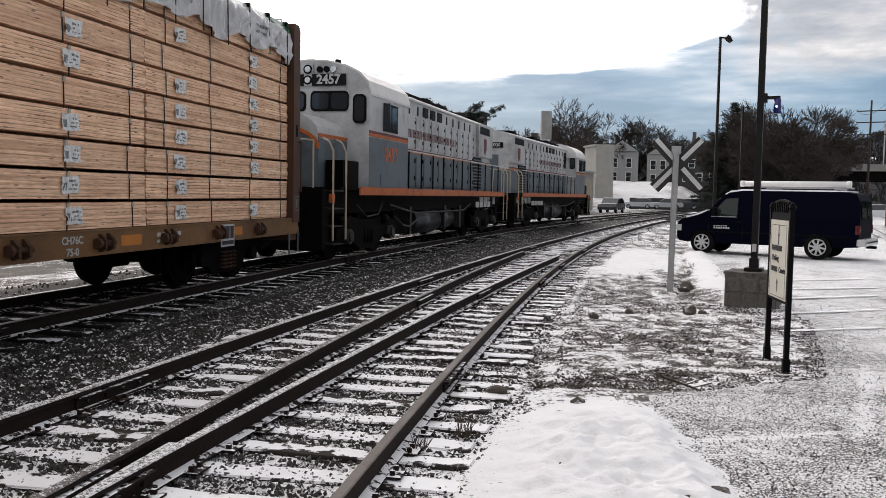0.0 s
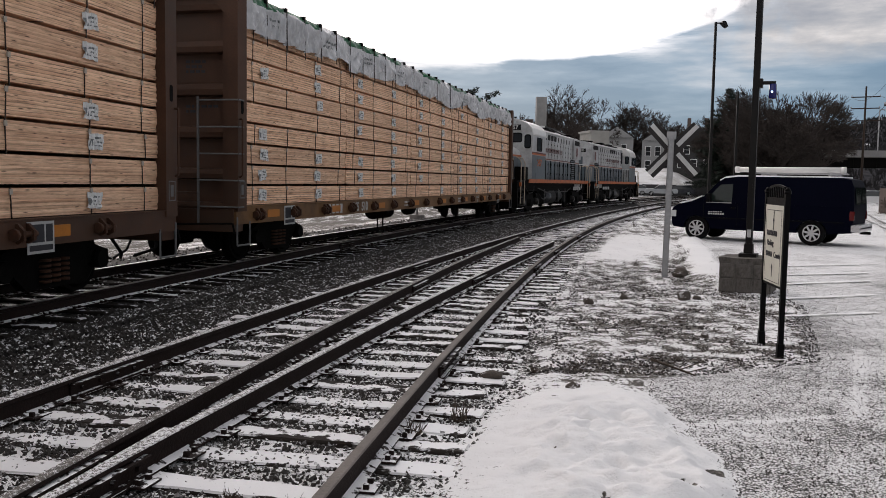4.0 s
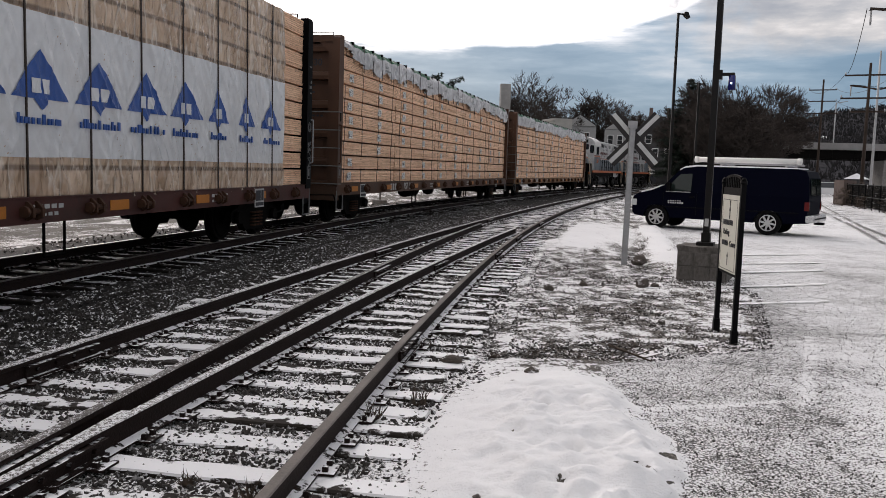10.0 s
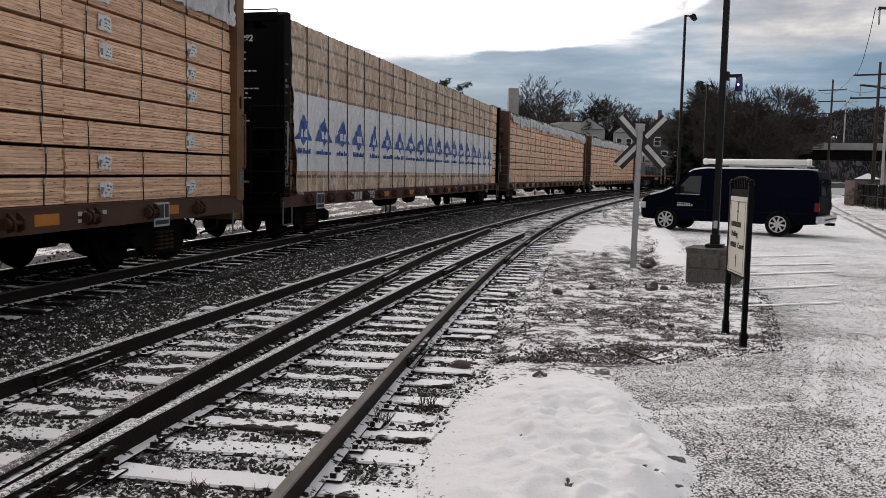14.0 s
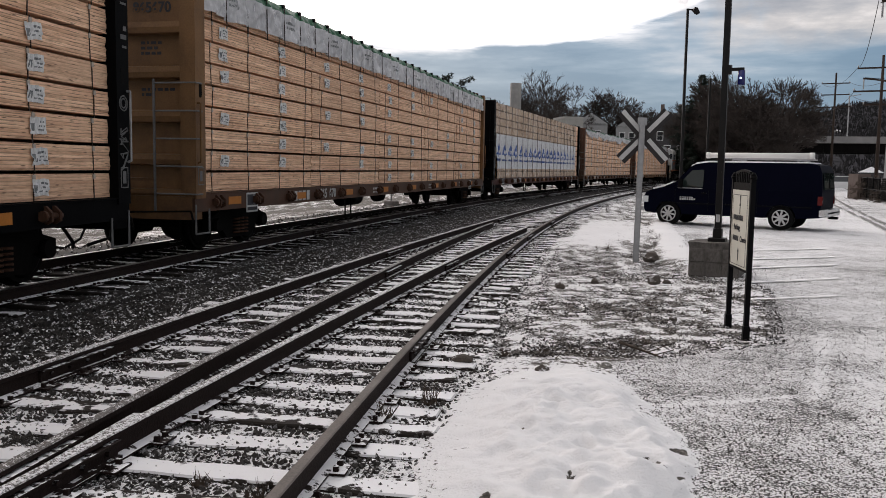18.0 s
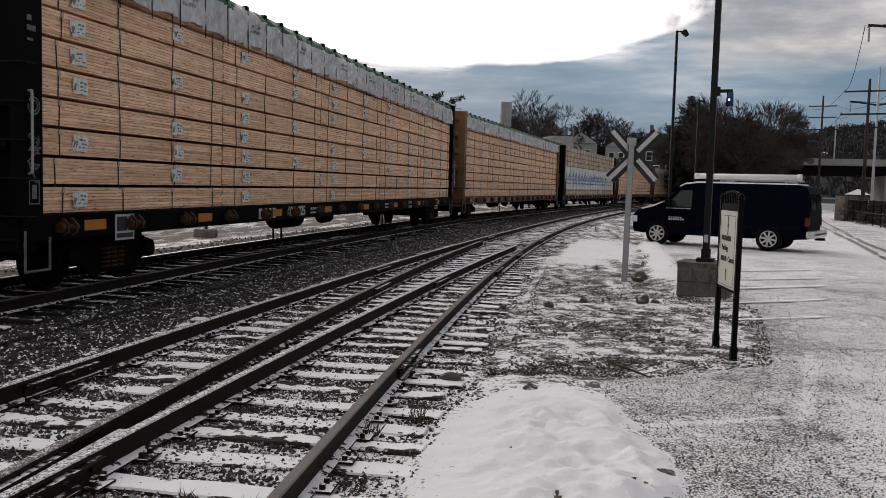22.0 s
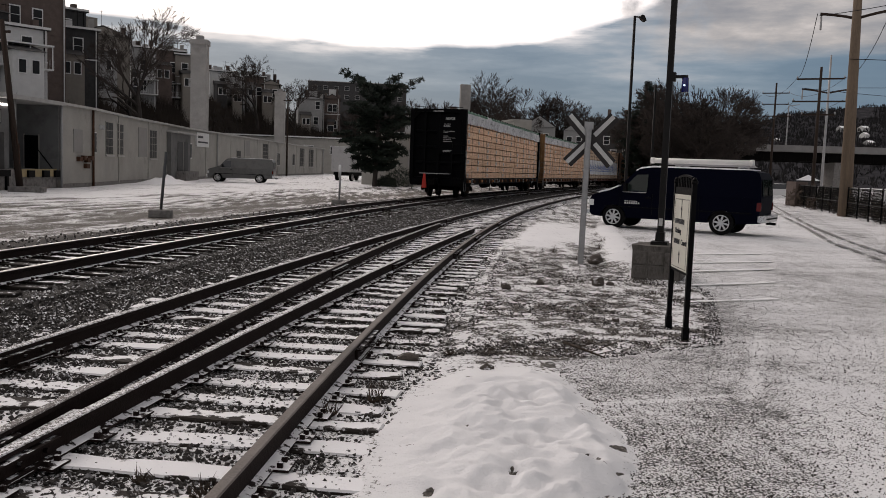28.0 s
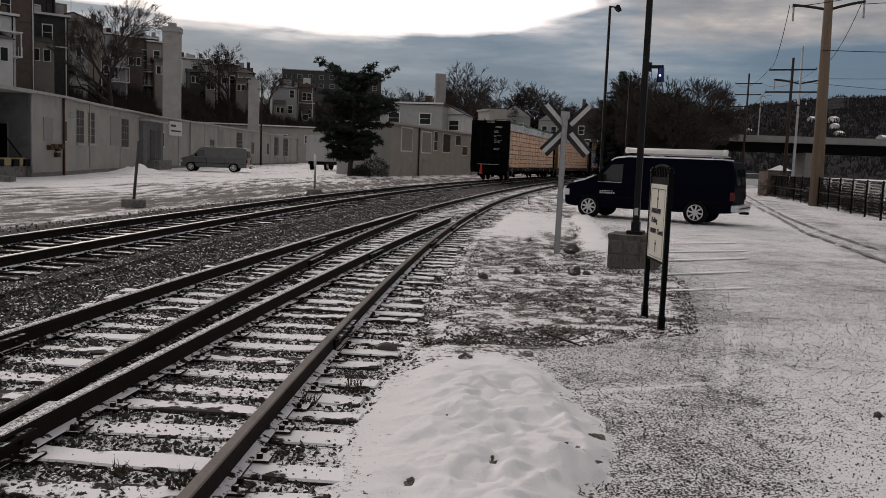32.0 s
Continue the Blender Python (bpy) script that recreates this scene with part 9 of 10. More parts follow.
def bare_tree_meshes(seed, height, spread, depth=7, twig=0.018, trunk_part=0.24):
    """Trunk and crown meshes of a leafless tree that forks again and again inside a rounded crown."""
    rnd = random.Random(seed)
    tv, tf, cv, cf = [], [], [], []
    mid, wide, tall = height * 0.60, height * 0.40 * spread, height * 0.42

    def outside(p):
        k = 1 + 0.16 * noise.noise(p * 0.35 + Vector((seed * 3.0, 0, 0)))
        return (p.x / wide) ** 2 + (p.y / wide) ** 2 + ((p.z - mid) / tall) ** 2 > k

    def grow(p, d, length, r, level):
        bend = 3 if level < 3 else 2
        q = p
        for s in range(bend):
            d2 = (d + Vector((rnd.uniform(-1, 1), rnd.uniform(-1, 1), rnd.uniform(-0.4, 0.6))) * 0.20).normalized()
            e = q + d2 * length / bend
            ra, rb = r * (1 - 0.3 * s / bend), r * (1 - 0.3 * (s + 1) / bend)
            if level < 2:
                stick(tv, tf, q, e, ra, rb, 6 if level == 0 else 5)
            else:
                stick(cv, cf, q, e, max(ra, twig * 0.5), max(rb, twig * 0.4), 3)
            q, d = e, d2
            if level > 1 and outside(q):
                return
        if level >= depth:
            return
        n = 5 if level == 0 else 3 if level < depth - 1 else 5
        for k in range(n):
            a = rnd.uniform(0, 6.28)
            tilt = rnd.uniform(0.30, 0.85) * spread
            side = d.orthogonal().normalized()
            side.rotate(Matrix.Rotation(a, 3, d))
            out = (q - Vector((0, 0, height * 0.28))).normalized()
            nd = (d + side * tilt + out * 0.28).normalized()
            start = q if k < 2 else p + (q - p) * rnd.uniform(0.35, 0.95)
            grow(start, nd, length * rnd.uniform(0.62, 0.84), r * rnd.uniform(0.48, 0.64), level + 1)

    grow(Vector((0, 0, -0.3)), Vector((0, 0, 1)), height * trunk_part, height * 0.020, 0)
    return mesh_data("trunk", tv, tf, BARK, True), mesh_data("crown", cv, cf, TWIG)


TREES = [bare_tree_meshes(k, 10.0, 0.95 + 0.1 * (k % 3), 7, 0.024) for k in (1, 2, 3, 4)]
TREES += [bare_tree_meshes(k, 10.0, 1.1, 7, 0.018) for k in (11, 12)]
TREE_TOPS = [max(v.co.z for v in t[1].vertices) for t in TREES]


def bare_tree(x, y, z, height, width, k, turn, label="leafless winter tree with spreading crown", group="bare trees"):
    top = TREE_TOPS[k]
    o = thing("bare_tree", label, "tree", pose(x, y, z, 0, 0, turn), group)
    s = height / top
    for name, me in zip(("trunk", "crown"), TREES[k]):
        ob = part(name, me, None, o)
        ob.scale = (s * width, s * width, s)


def plant_trees():
    rnd = random.Random(77)
    # by the row houses
    bare_tree(-25.9, 104.5, 5.2, 14.4, 0.92, 4, 40, "leafless tree on the bank before the row houses", "trees by the houses")
    bare_tree(-21.5, 182.0, 9.0, 14.5, 1.0, 5, 10, "leafless tree on the ridge", "trees by the houses")
    bare_tree(-14.5, 192.0, 8.0, 12.5, 1.1, 4, 80, "leafless tree on the ridge", "trees by the houses")
    bare_tree(-31.5, 122.0, 6.0, 11.0, 1.1, 5, 80, "leafless tree on the bank before the row houses", "trees by the houses")
    # behind the line's bend
    for x, y, top, w in ((15.4, 199.4, 17.5, 1.0), (11.0, 210.0, 16.0, 1.1), (21.5, 196.0, 16.0, 1.0), (28.7, 187.8, 24.0, 1.0), (33.5, 190.0, 22.0, 0.95), (38.0, 196.0, 16.0, 1.1), (43.0, 195.3, 20.0, 1.1),
                         (48.0, 194.0, 18.0, 1.1), (53.0, 197.0, 16.0, 1.2), (58.0, 194.0, 15.0, 1.2), (62.5, 190.0, 14.0, 1.2), (35.0, 225.0, 20.0, 1.2), (50.0, 230.0, 20.0, 1.3), (66.0, 215.0, 17.0, 1.3), (24.0, 230.0, 18.0, 1.2), (5.0, 225.0, 16.0, 1.2)):
        bare_tree(x, y, 1.5, top - 1.5, w, rnd.randrange(4), rnd.uniform(0, 360), "tall leafless tree behind the bend of the line", "trees behind the bend")
    for x, y, h in ((-19, 236, 8), (-14, 238, 9), (-9.5, 234, 8.5), (-5, 240, 9), (0, 236, 8), (5, 240, 9), (10, 238, 8.5)):
        bare_tree(x, y, 8.0, h, 1.4, rnd.randrange(4), rnd.uniform(0, 360), "leafless tree on the far ridge", "trees on the ridge")
    # thick stand behind the lot
    for x, y, top, w in ((42.5, 113.0, 11.5, 1.1), (44.0, 118.0, 13.0, 1.1), (46.0, 111.0, 14.2, 1.1), (47.3, 116.0, 15.0, 1.1), (48.2, 111.0, 14.8, 1.1), (49.0, 113.5, 13.6, 1.0), (49.6, 115.5, 12.0, 0.95), (48.6, 112.0, 11.0, 1.0),
                         (42.0, 115.5, 11.5, 1.1), (44.6, 106.5, 11.0, 1.2), (46.6, 107.0, 12.2, 1.1), (43.0, 108.0, 9.5, 1.2), (48.6, 114.5, 9.5, 1.1), (43.5, 121.0, 11.5, 1.1), (45.5, 104.5, 8.5, 1.3), (41.0, 111.0, 8.5, 1.2), (47.0, 109.0, 8.5, 1.2), (44.0, 110.0, 7.5, 1.3)):
        bare_tree(x - 1.1, y, -0.1, top, w, rnd.randrange(4), rnd.uniform(0, 360), "dark leafless tree in a thick stand", "stand of trees behind the lot")


plant_trees()


def conifer_meshes(seed, height, radius, layers, ragged, clump):
    rnd = random.Random(seed)
    tv, tf, cv, cf = [], [], [], []
    stick(tv, tf, Vector((0, 0, -0.2)), Vector((0, 0, height * 0.97)), height * 0.02, 0.02, 8)
    for l in range(layers):
        t = (l + 0.5) / layers
        z = height * (0.12 + 0.86 * t)
        r = radius * (1 - t) ** (0.85 if ragged < 0.3 else 0.55) * (1 + rnd.uniform(-ragged, ragged)) + 0.12
        for k in range(max(5, int(9 * (1 - t) + 5))):
            a = rnd.uniform(0, 6.28)
            rr = r * rnd.uniform(1 - ragged, 1)
            tip = Vector((math.cos(a) * rr, math.sin(a) * rr, z + rnd.uniform(-0.25, 0.2) * rr * 0.6))
            root = Vector((0, 0, z))
            stick(tv, tf, root, tip, 0.035, 0.012, 3)
            n = max(4, int(rr * 5.0))
            for j in range(n):
                p = root + (tip - root) * (0.25 + 0.78 * (j + rnd.random()) / n)
                for _ in range(clump):
                    q = p + Vector((rnd.uniform(-1, 1), rnd.uniform(-1, 1), rnd.uniform(-0.7, 0.7))) * 0.24
                    e1 = Vector((rnd.uniform(-1, 1), rnd.uniform(-1, 1), rnd.uniform(-0.5, 0.8))).normalized() * rnd.uniform(0.14, 0.34)
                    e2 = e1.orthogonal().normalized() * rnd.uniform(0.03, 0.08)
                    b = len(cv)
                    cv += [tuple(q - e2), tuple(q + e2), tuple(q + e1)]
                    cf.append((b, b + 1, b + 2))
    return mesh_data("trunk", tv, tf, BARK, True), mesh_data("needles", cv, cf, NEEDLE)


def conifer(name, label, x, y, z, meshes, group=""):
    o = thing(name, label, "tree", pose(x, y, z), group)
    for n, me in zip(("trunk", "needles"), meshes):
        part(n, me, None, o)


def pine_meshes(seed, height, radius):
    """A ragged old pine: crooked limbs with tufts of needles, uneven outline and gaps."""
    rnd = random.Random(seed)
    tv, tf, cv, cf = [], [], [], []
    p = Vector((0, 0, -0.2))
    stem = [p]
    for k in range(8):
        q = p + Vector((rnd.uniform(-0.12, 0.12), rnd.uniform(-0.12, 0.12), height * 0.96 / 8))
        stick(tv, tf, p, q, 0.24 * (1 - k / 9), 0.24 * (1 - (k + 1) / 9), 8)
        stem.append(q)
        p = q

    def tuft(q, size):
        for _ in range(15):
            e1 = Vector((rnd.gauss(0, 1), rnd.gauss(0, 1), rnd.gauss(0.25, 0.7))).normalized() * size * rnd.uniform(0.6, 1.2)
            e2 = e1.orthogonal().normalized() * rnd.uniform(0.04, 0.08)
            o = q + Vector((rnd.uniform(-1, 1), rnd.uniform(-1, 1), rnd.uniform(-0.6, 0.6))) * size * 0.5
            b = len(cv)
            cv.extend((tuple(o - e2), tuple(o + e2), tuple(o + e1)))
            cf.append((b, b + 1, b + 2))

    for k in range(66):
        t = 0.2 + 0.79 * (k + rnd.random()) / 66
        f = t * 8
        root = stem[min(7, int(f))].lerp(stem[min(8, int(f) + 1)], f % 1)
        wide = float(np.interp(t, (0.15, 0.3, 0.5, 0.75, 0.9, 1.0), (0.20, 0.45, 0.78, 1.0, 0.98, 0.60)))
        length = radius * wide * rnd.choice((0.45, 0.7, 1.0, 1.1, 1.3))
        a = rnd.uniform(0, 6.28)
        d = Vector((math.cos(a), math.sin(a), rnd.uniform(-0.15, 0.25) + 0.5 * (t > 0.85)))
        q = root
        for s in range(5):
            e = q + (d + Vector((rnd.uniform(-0.25, 0.25), rnd.uniform(-0.25, 0.25), rnd.uniform(-0.12, 0.22)))) * length / 5
            stick(tv, tf, q, e, 0.06 * (1 - s / 6), 0.06 * (1 - (s + 1) / 6), 4)
            if s >= 1:
                for _ in range(5 + s):
                    w = q.lerp(e, rnd.random()) + Vector((rnd.uniform(-1, 1), rnd.uniform(-1, 1), rnd.uniform(-0.35, 0.45))) * 0.42
                    stick(tv, tf, q, w, 0.02, 0.01, 3)
                    tuft(w, rnd.uniform(0.22, 0.40))
            q = e
        tuft(q, 0.34)
    return mesh_data("trunk", tv, tf, BARK, True), mesh_data("needles", cv, cf, NEEDLE)


conifer("pine_tree", "dark ragged pine standing at the yard's edge", 1.3, 76.0, -0.05, pine_meshes(5, 8.5, 3.6))
conifer("spruce_tree", "dark pointed spruce among bare trees", 39.6, 118.0, 0.0, conifer_meshes(6, 15.2, 4.6, 30, 0.32, 16), "spruces behind the lot")
conifer("spruce_tree", "dark pointed spruce among bare trees", 42.8, 121.0, 0.0, conifer_meshes(7, 14.2, 4.2, 26, 0.32, 16), "spruces behind the lot")


def shrub(x, y, z, r, h, seed):
    rnd = random.Random(seed)
    verts, faces = [], []
    for _ in range(900):
        a, e = rnd.uniform(0, 6.28), rnd.random()
        p = Vector((math.cos(a) * r * e ** 0.5, math.sin(a) * r * e ** 0.5, rnd.random() * h * (1.1 - 0.6 * e)))
        d = Vector((rnd.uniform(-1, 1), rnd.uniform(-1, 1), rnd.uniform(0, 1.2))).normalized() * rnd.uniform(0.15, 0.4)
        s = d.orthogonal().normalized() * 0.035
        k = len(verts)
        verts += [tuple(p - s), tuple(p + s), tuple(p + d)]
        faces.append((k, k + 1, k + 2))
    solid("shrub", mesh_data("shrub", verts, faces, NEEDLE if seed % 2 else DRY_STALK), None, "dense dark shrub at the lot's edge", "shrub", "shrubs", m=pose(x, y, z))


for k, (x, y, r, h) in enumerate(((3.6, 78.0, 1.3, 1.7), (2.3, 76.5, 0.9, 0.9), (31.5, 57.5, 1.6, 1.6), (29.8, 52.0, 1.4, 1.3), (28.5, 46.5, 1.5, 1.2), (26.6, 43.0, 1.2, 1.0), (24.5, 36.5, 1.2, 0.9))):
    shrub(x, y, -0.05, r, h, 2 * k + (1 if k < 2 else 0))


# ---- hills and far woods ----
def hills():
    def crest(az):
        return np.interp(az, [-60, -32, -14, -4, 4, 14, 20, 26, 32, 38, 60], [70, 62, 40, 38, 44, 52, 55, 70, 88, 94, 80])
    azs, rs = np.linspace(-62, 62, 150), np.linspace(0, 1, 16)
    verts, faces = [], []
    for az in azs:
        for t in rs:
            r = 420 + 620 * t
            h = float(crest(az)) * (t ** 1.1) * (1 + 0.10 * noise.noise(Vector((az * 0.13, t * 2, 1)))) + 5 * noise.noise(Vector((az * 0.5, t * 3, 3))) * t
            verts.append((r * math.sin(radians(az)), r * math.cos(radians(az)), h - 1.0))
    k = len(rs)
    for i in range(len(azs) - 1):
        for j in range(k - 1):
            a = i * k + j
            faces.append((a, a + 1, a + k + 1, a + k))
    tagged(new("far_hill", mesh_data("far_hill", verts, faces, HILL_WOOD, True)), "far wooded winter hills with thin snow", "hill", kind="structure")
    rnd = random.Random(31)
    tv, tf = [], []
    for _ in range(34000):
        az, t = rnd.uniform(-45, 48), rnd.random() ** 0.8
        r = 420 + 620 * t
        h = float(crest(az)) * (t ** 1.1) * (1 + 0.10 * noise.noise(Vector((az * 0.13, t * 2, 1)))) + 5 * noise.noise(Vector((az * 0.5, t * 3, 3))) * t
        if noise.noise(Vector((az * 0.4, t * 5, 9))) < -0.35:
            continue
        p = Vector((r * math.sin(radians(az)), r * math.cos(radians(az)), h - 1))
        tall = rnd.uniform(1.8, 5.5)
        for _ in range(3):
            a, lean = rnd.uniform(0, 6.28), rnd.uniform(0.3, 2.4)
            b = len(tv)
            q = p + Vector((math.cos(a) * lean, math.sin(a) * lean, tall * rnd.uniform(0.6, 1)))
            mid = (p + q) / 2 + Vector((math.cos(a) * lean * 0.5, math.sin(a) * lean * 0.5, 0))
            w = Vector((math.cos(radians(az)), -math.sin(radians(az)), 0)) * rnd.uniform(0.12, 0.50)
            tv += [tuple(p), tuple(mid - w), tuple(q), tuple(mid + w)]
            tf.append((b, b + 1, b + 2, b + 3))
    tagged(new("far_woods", mesh_data("far_woods", tv, tf, FAR_TREE)), "bare winter woods covering the far hills", "woods", kind="stuff")
    # houses on the hill
    hv, hf, hi = [], [], []
    for _ in range(22):
        az, t = rnd.uniform(20, 40), rnd.uniform(0.1, 0.6)
        r = 420 + 620 * t
        h = float(crest(az)) * (t ** 1.1)
        x, y = r * math.sin(radians(az)), r * math.cos(radians(az))
        w, hh = rnd.uniform(1.2, 2.6), rnd.uniform(1.4, 2.8)
        b = len(hv)
        hv += [(x - w, y, h - 2), (x + w, y, h - 2), (x + w, y + 8, h - 2), (x - w, y + 8, h - 2), (x - w, y, h + hh), (x + w, y, h + hh), (x + w, y + 8, h + hh), (x - w, y + 8, h + hh), (x - w, y + 4, h + hh + 1.6), (x + w, y + 4, h + hh + 1.6)]
        hf += [(b, b + 1, b + 5, b + 4), (b + 1, b + 2, b + 6, b + 5), (b + 3, b, b + 4, b + 7), (b + 4, b + 5, b + 9, b + 8), (b + 7, b + 8, b + 9, b + 6), (b + 4, b + 8, b + 7), (b + 5, b + 6, b + 9)]
        k = rnd.choice((0, 0, 0, 1))
        hi += [k, k, k, 2, 0, k, k]
    tagged(new("far_houses", mesh_data("far_houses", hv, hf, (CLAP_GREY, CLAP_WHITE, SNOW), mat_index=hi)), "scattered far houses with snowy roofs on the hill", "houses", kind="stuff")


hills()


# ---- beyond the bend: houses, parked cars ----
def parked_car(x, y, z, turn, paint, label, snow=True):
    o = thing("parked_car", label, "car", pose(x, y, z, 0, 0, turn), "parked cars")
    bm = bmesh.new()
    low = [(-2.2, 0.35)] + arc_cut(-1.35, 0.36, 0.30, 6) + arc_cut(1.38, 0.36, 0.30, 6) + [(2.2, 0.35), (2.28, 0.6), (2.1, 0.86), (1.0, 0.95), (-2.1, 0.98), (-2.28, 0.7)]
    prism(bm, low, -0.88, 0.88, "x")
    body = part("body", bm, paint, o)
    bm = bmesh.new()
    up = [(-1.95, 0.96), (1.05, 0.93), (0.35, 1.46), (-1.2, 1.50), (-1.75, 1.30)]
    loft(bm, [[(sx * (0.86 - 0.16 * (zz - 0.93)), yy, zz) for yy, zz in up] for sx in (-1, 1)])
    cabin = part("cabin_glass", bm, GLASS_DARK, body)
    bm = bmesh.new()
    cube(bm, -0.72, 0.72, -1.25, 0.35, 1.46, 1.54)
    part("roof", bm, SNOW if snow else paint, body)
    if snow:
        bm = bmesh.new()
        cube(bm, -0.75, 0.75, 1.1, 2.05, 0.92, 0.98)
        part("hood_snow_and_glint", bm, SNOW, body)
    for sx in (-1, 1):
        for yy in (-1.35, 1.38):
            wheel_part(o, sx * 0.78, yy, 0.32, sx, 5)


# white clapboard with the houses' shade put into a darker base colour
HOUSE_WHITE = mat("shaded_white_clapboard", (0.27, 0.27, 0.265), 0.7, var=0.1, scale=1.5, bump=0.1)


def beyond_bend():
    silver = mat("silver_car_paint", (0.45, 0.46, 0.47), 0.3, 0.2, var=0.05, bump=0)
    dark = mat("dark_car_paint", (0.03, 0.03, 0.035), 0.25, var=0.1, bump=0)
    for x, y, turn, p in CAR_SPOTS:
        parked_car(x, y, CAR_Z, turn, silver if p else dark, "snow-dusted silver parked car" if p else "snow-dusted dark parked car")
    # snowy bank and drive behind them
    n = 40
    verts, faces = [], []
    for j in range(n + 1):
        for i in range(n + 1):
            u, v = i / n, j / n
            y = 118 + 80 * v
            x = 12 + (float(np.interp(y, MAIN[2], MAIN[1])) - 16.5) * u
            e = min(1.0, 4 * u, 5 * (1 - u))
            z = -0.2 + e * (5.2 * smooth(0.12, 0.75, np.array(v)) + 0.5 * noise.fractal(Vector((x * 0.08, y * 0.08, 5)), 1, 2, 3))
            verts.append((x, y, float(z)))
    for j in range(n):
        for i in range(n):
            a = j * (n + 1) + i
            faces.append((a, a + 1, a + n + 2, a + n + 1))
    bank = mat("snowy_bank", (0.66, 0.66, 0.66), 0.85, var=0.15, scale=0.15, grain=2, bump=0.3, dirt=(0.16, 0.13, 0.11), dirt_amount=0.62)
    tagged(new("snow_bank", mesh_data("snow_bank", verts, faces, bank, True)), "snow-covered bank rising to the houses", "bank", kind="structure")
    bm = bmesh.new()
    cube(bm, -1.6, 1.6, 0, 6, -0.2, 10.4)
    cube(bm, -1.9, 1.6, -0.05, 6, 10.4, 10.7)
    solid("grey_shed", bm, WALL_WHITE, "tall narrow grey metal shed", "shed", m=facing(27.8, 147.5, 20))
    block_building("white_house", "white house with a pedimented porch on the bank", facing(38.7, 186.0), 7.0, 9, 2.0, 11.6, HOUSE_WHITE, ((5.2, (-1.5, 1.5)), (8.2, (-1.5, 1.5))), win=(1.0, 1.9), gable=2.6, seed=11)
    block_building("white_house", "narrow white house with bay windows on the bank", facing(46.2, 184.5), 4.6, 9, 2.0, 11.0, HOUSE_WHITE, ((4.8, (-1.0, 1.0)), (7.8, (-1.0, 1.0))), win=(1.0, 1.9), gable=1.8, seed=12)
    block_building("dark_house", "dark gabled house with white trim on the bank", facing(48.8, 163.5), 8.0, 9, 2.0, 10.0, SHINGLE, ((5.0, (-2.4, 0, 2.4)), (7.6, (-1.4, 1.4))), win=(1.0, 1.5), gable=3.0, seed=13)
    bm = bmesh.new()
    cube(bm, -7, 7, 0, 0.4, -0.2, 1.7)
    solid("brown_board_fence", bm, SHINGLE, "long dark board fence behind the parked cars", "fence", m=facing(36.0, 132.0, 10))


CAR_Z = 0.15
CAR_SPOTS = ((31.8, 121.5, 78, 1), (28.6, 125.0, 74, 1), (35.6, 126.0, 76, 0), (17.2, 87.0, 155, 0))
beyond_bend()


# ---- east side: fence, poles, wires, bridge ----
def chain_fence():
    o = thing("chain_link_fence", "dark chain-link fence along the lot's far side", "fence")
    a, b, c = Vector((31.4, 58.9, 0)), Vector((21.3, 31.2, 0)), Vector((15.6, 14.0, 0))
    runs = [(a, b, 12), (b, c, 7)]
    h = 1.5
    for p, q, n in runs:
        for k in range(n):
            s = p + (q - p) * k / n
            e = p + (q - p) * (k + 1) / n
            bm = bmesh.new()
            tube(bm, (s.x, s.y, -0.1), (s.x, s.y, h + 0.06), 0.045, seg=6)
            part("post", bm, BLACK, o)
            bm = bmesh.new()
            for z in (h, 0.75, 0.12):
                tube(bm, (s.x, s.y, z), (e.x, e.y, z), 0.024, seg=4)
            part("rail", bm, BLACK, o)
            bm = bmesh.new()
            m = 22
            for j in range(m):
                u = s + (e - s) * (j / m)
                v = s + (e - s) * (min(m, j + 6) / m)
                for z0, z1 in ((0.1, h), (h, 0.1)):
                    tube(bm, (u.x, u.y, z0), (v.x, v.y, z1), 0.008, seg=3, caps=False)
            part("wire_panel", bm, BLACK_STEEL, o)["kind"] = "stuff"
    for k, (x, y) in enumerate(((31.6, 59.4), (32.2, 61.0))):
        bm = bmesh.new()
        cube(bm, x - 0.45, x + 0.45, y - 0.45, y + 0.45, -0.1, 1.75)
        part("gate_pier", bm, BRICK_DARK, o)


chain_fence()


def utility_pole(x, y, h, r, arms, material, label, curved=False, turn=-32.0, r_top=None):
    o = thing("utility_pole", label, "utility pole", pose(x, y, -0.1, 0, 0, turn), "utility poles")
    bm = bmesh.new()
    tube(bm, (0, 0, 0), (0, 0, h), r, r_top or r * 0.6, seg=16)
    part("pole", bm, material, o)
    for z, w in arms:
        bm = bmesh.new()
        if curved:
            for sx in (-1, 1):
                pts = [(sx * w * t, 0, z + 0.5 * t - 0.25 * t * t * 0.6) for t in (0.05, 0.3, 0.6, 1.0)]
                tube_arm = bmesh.new()
                pipe(tube_arm, pts, 0.075)
                ar = part("crossarm", tube_arm, POLE_DARK, o)
        else:
            beam(bm, (-w, 0, z), (w, 0, z), 0.09, 0.12)
            ar = part("crossarm", bm, POLE_DARK, o)
        for sx in (-1, 1):
            bm = bmesh.new()
            tube(bm, (sx * w * 0.97, 0, z + (0.28 if curved else 0)), (sx * w * 0.97, 0, z + (-0.5 if curved else 0.22)), 0.05, seg=8)
            part("insulator", bm, GALV, ar)
    return o


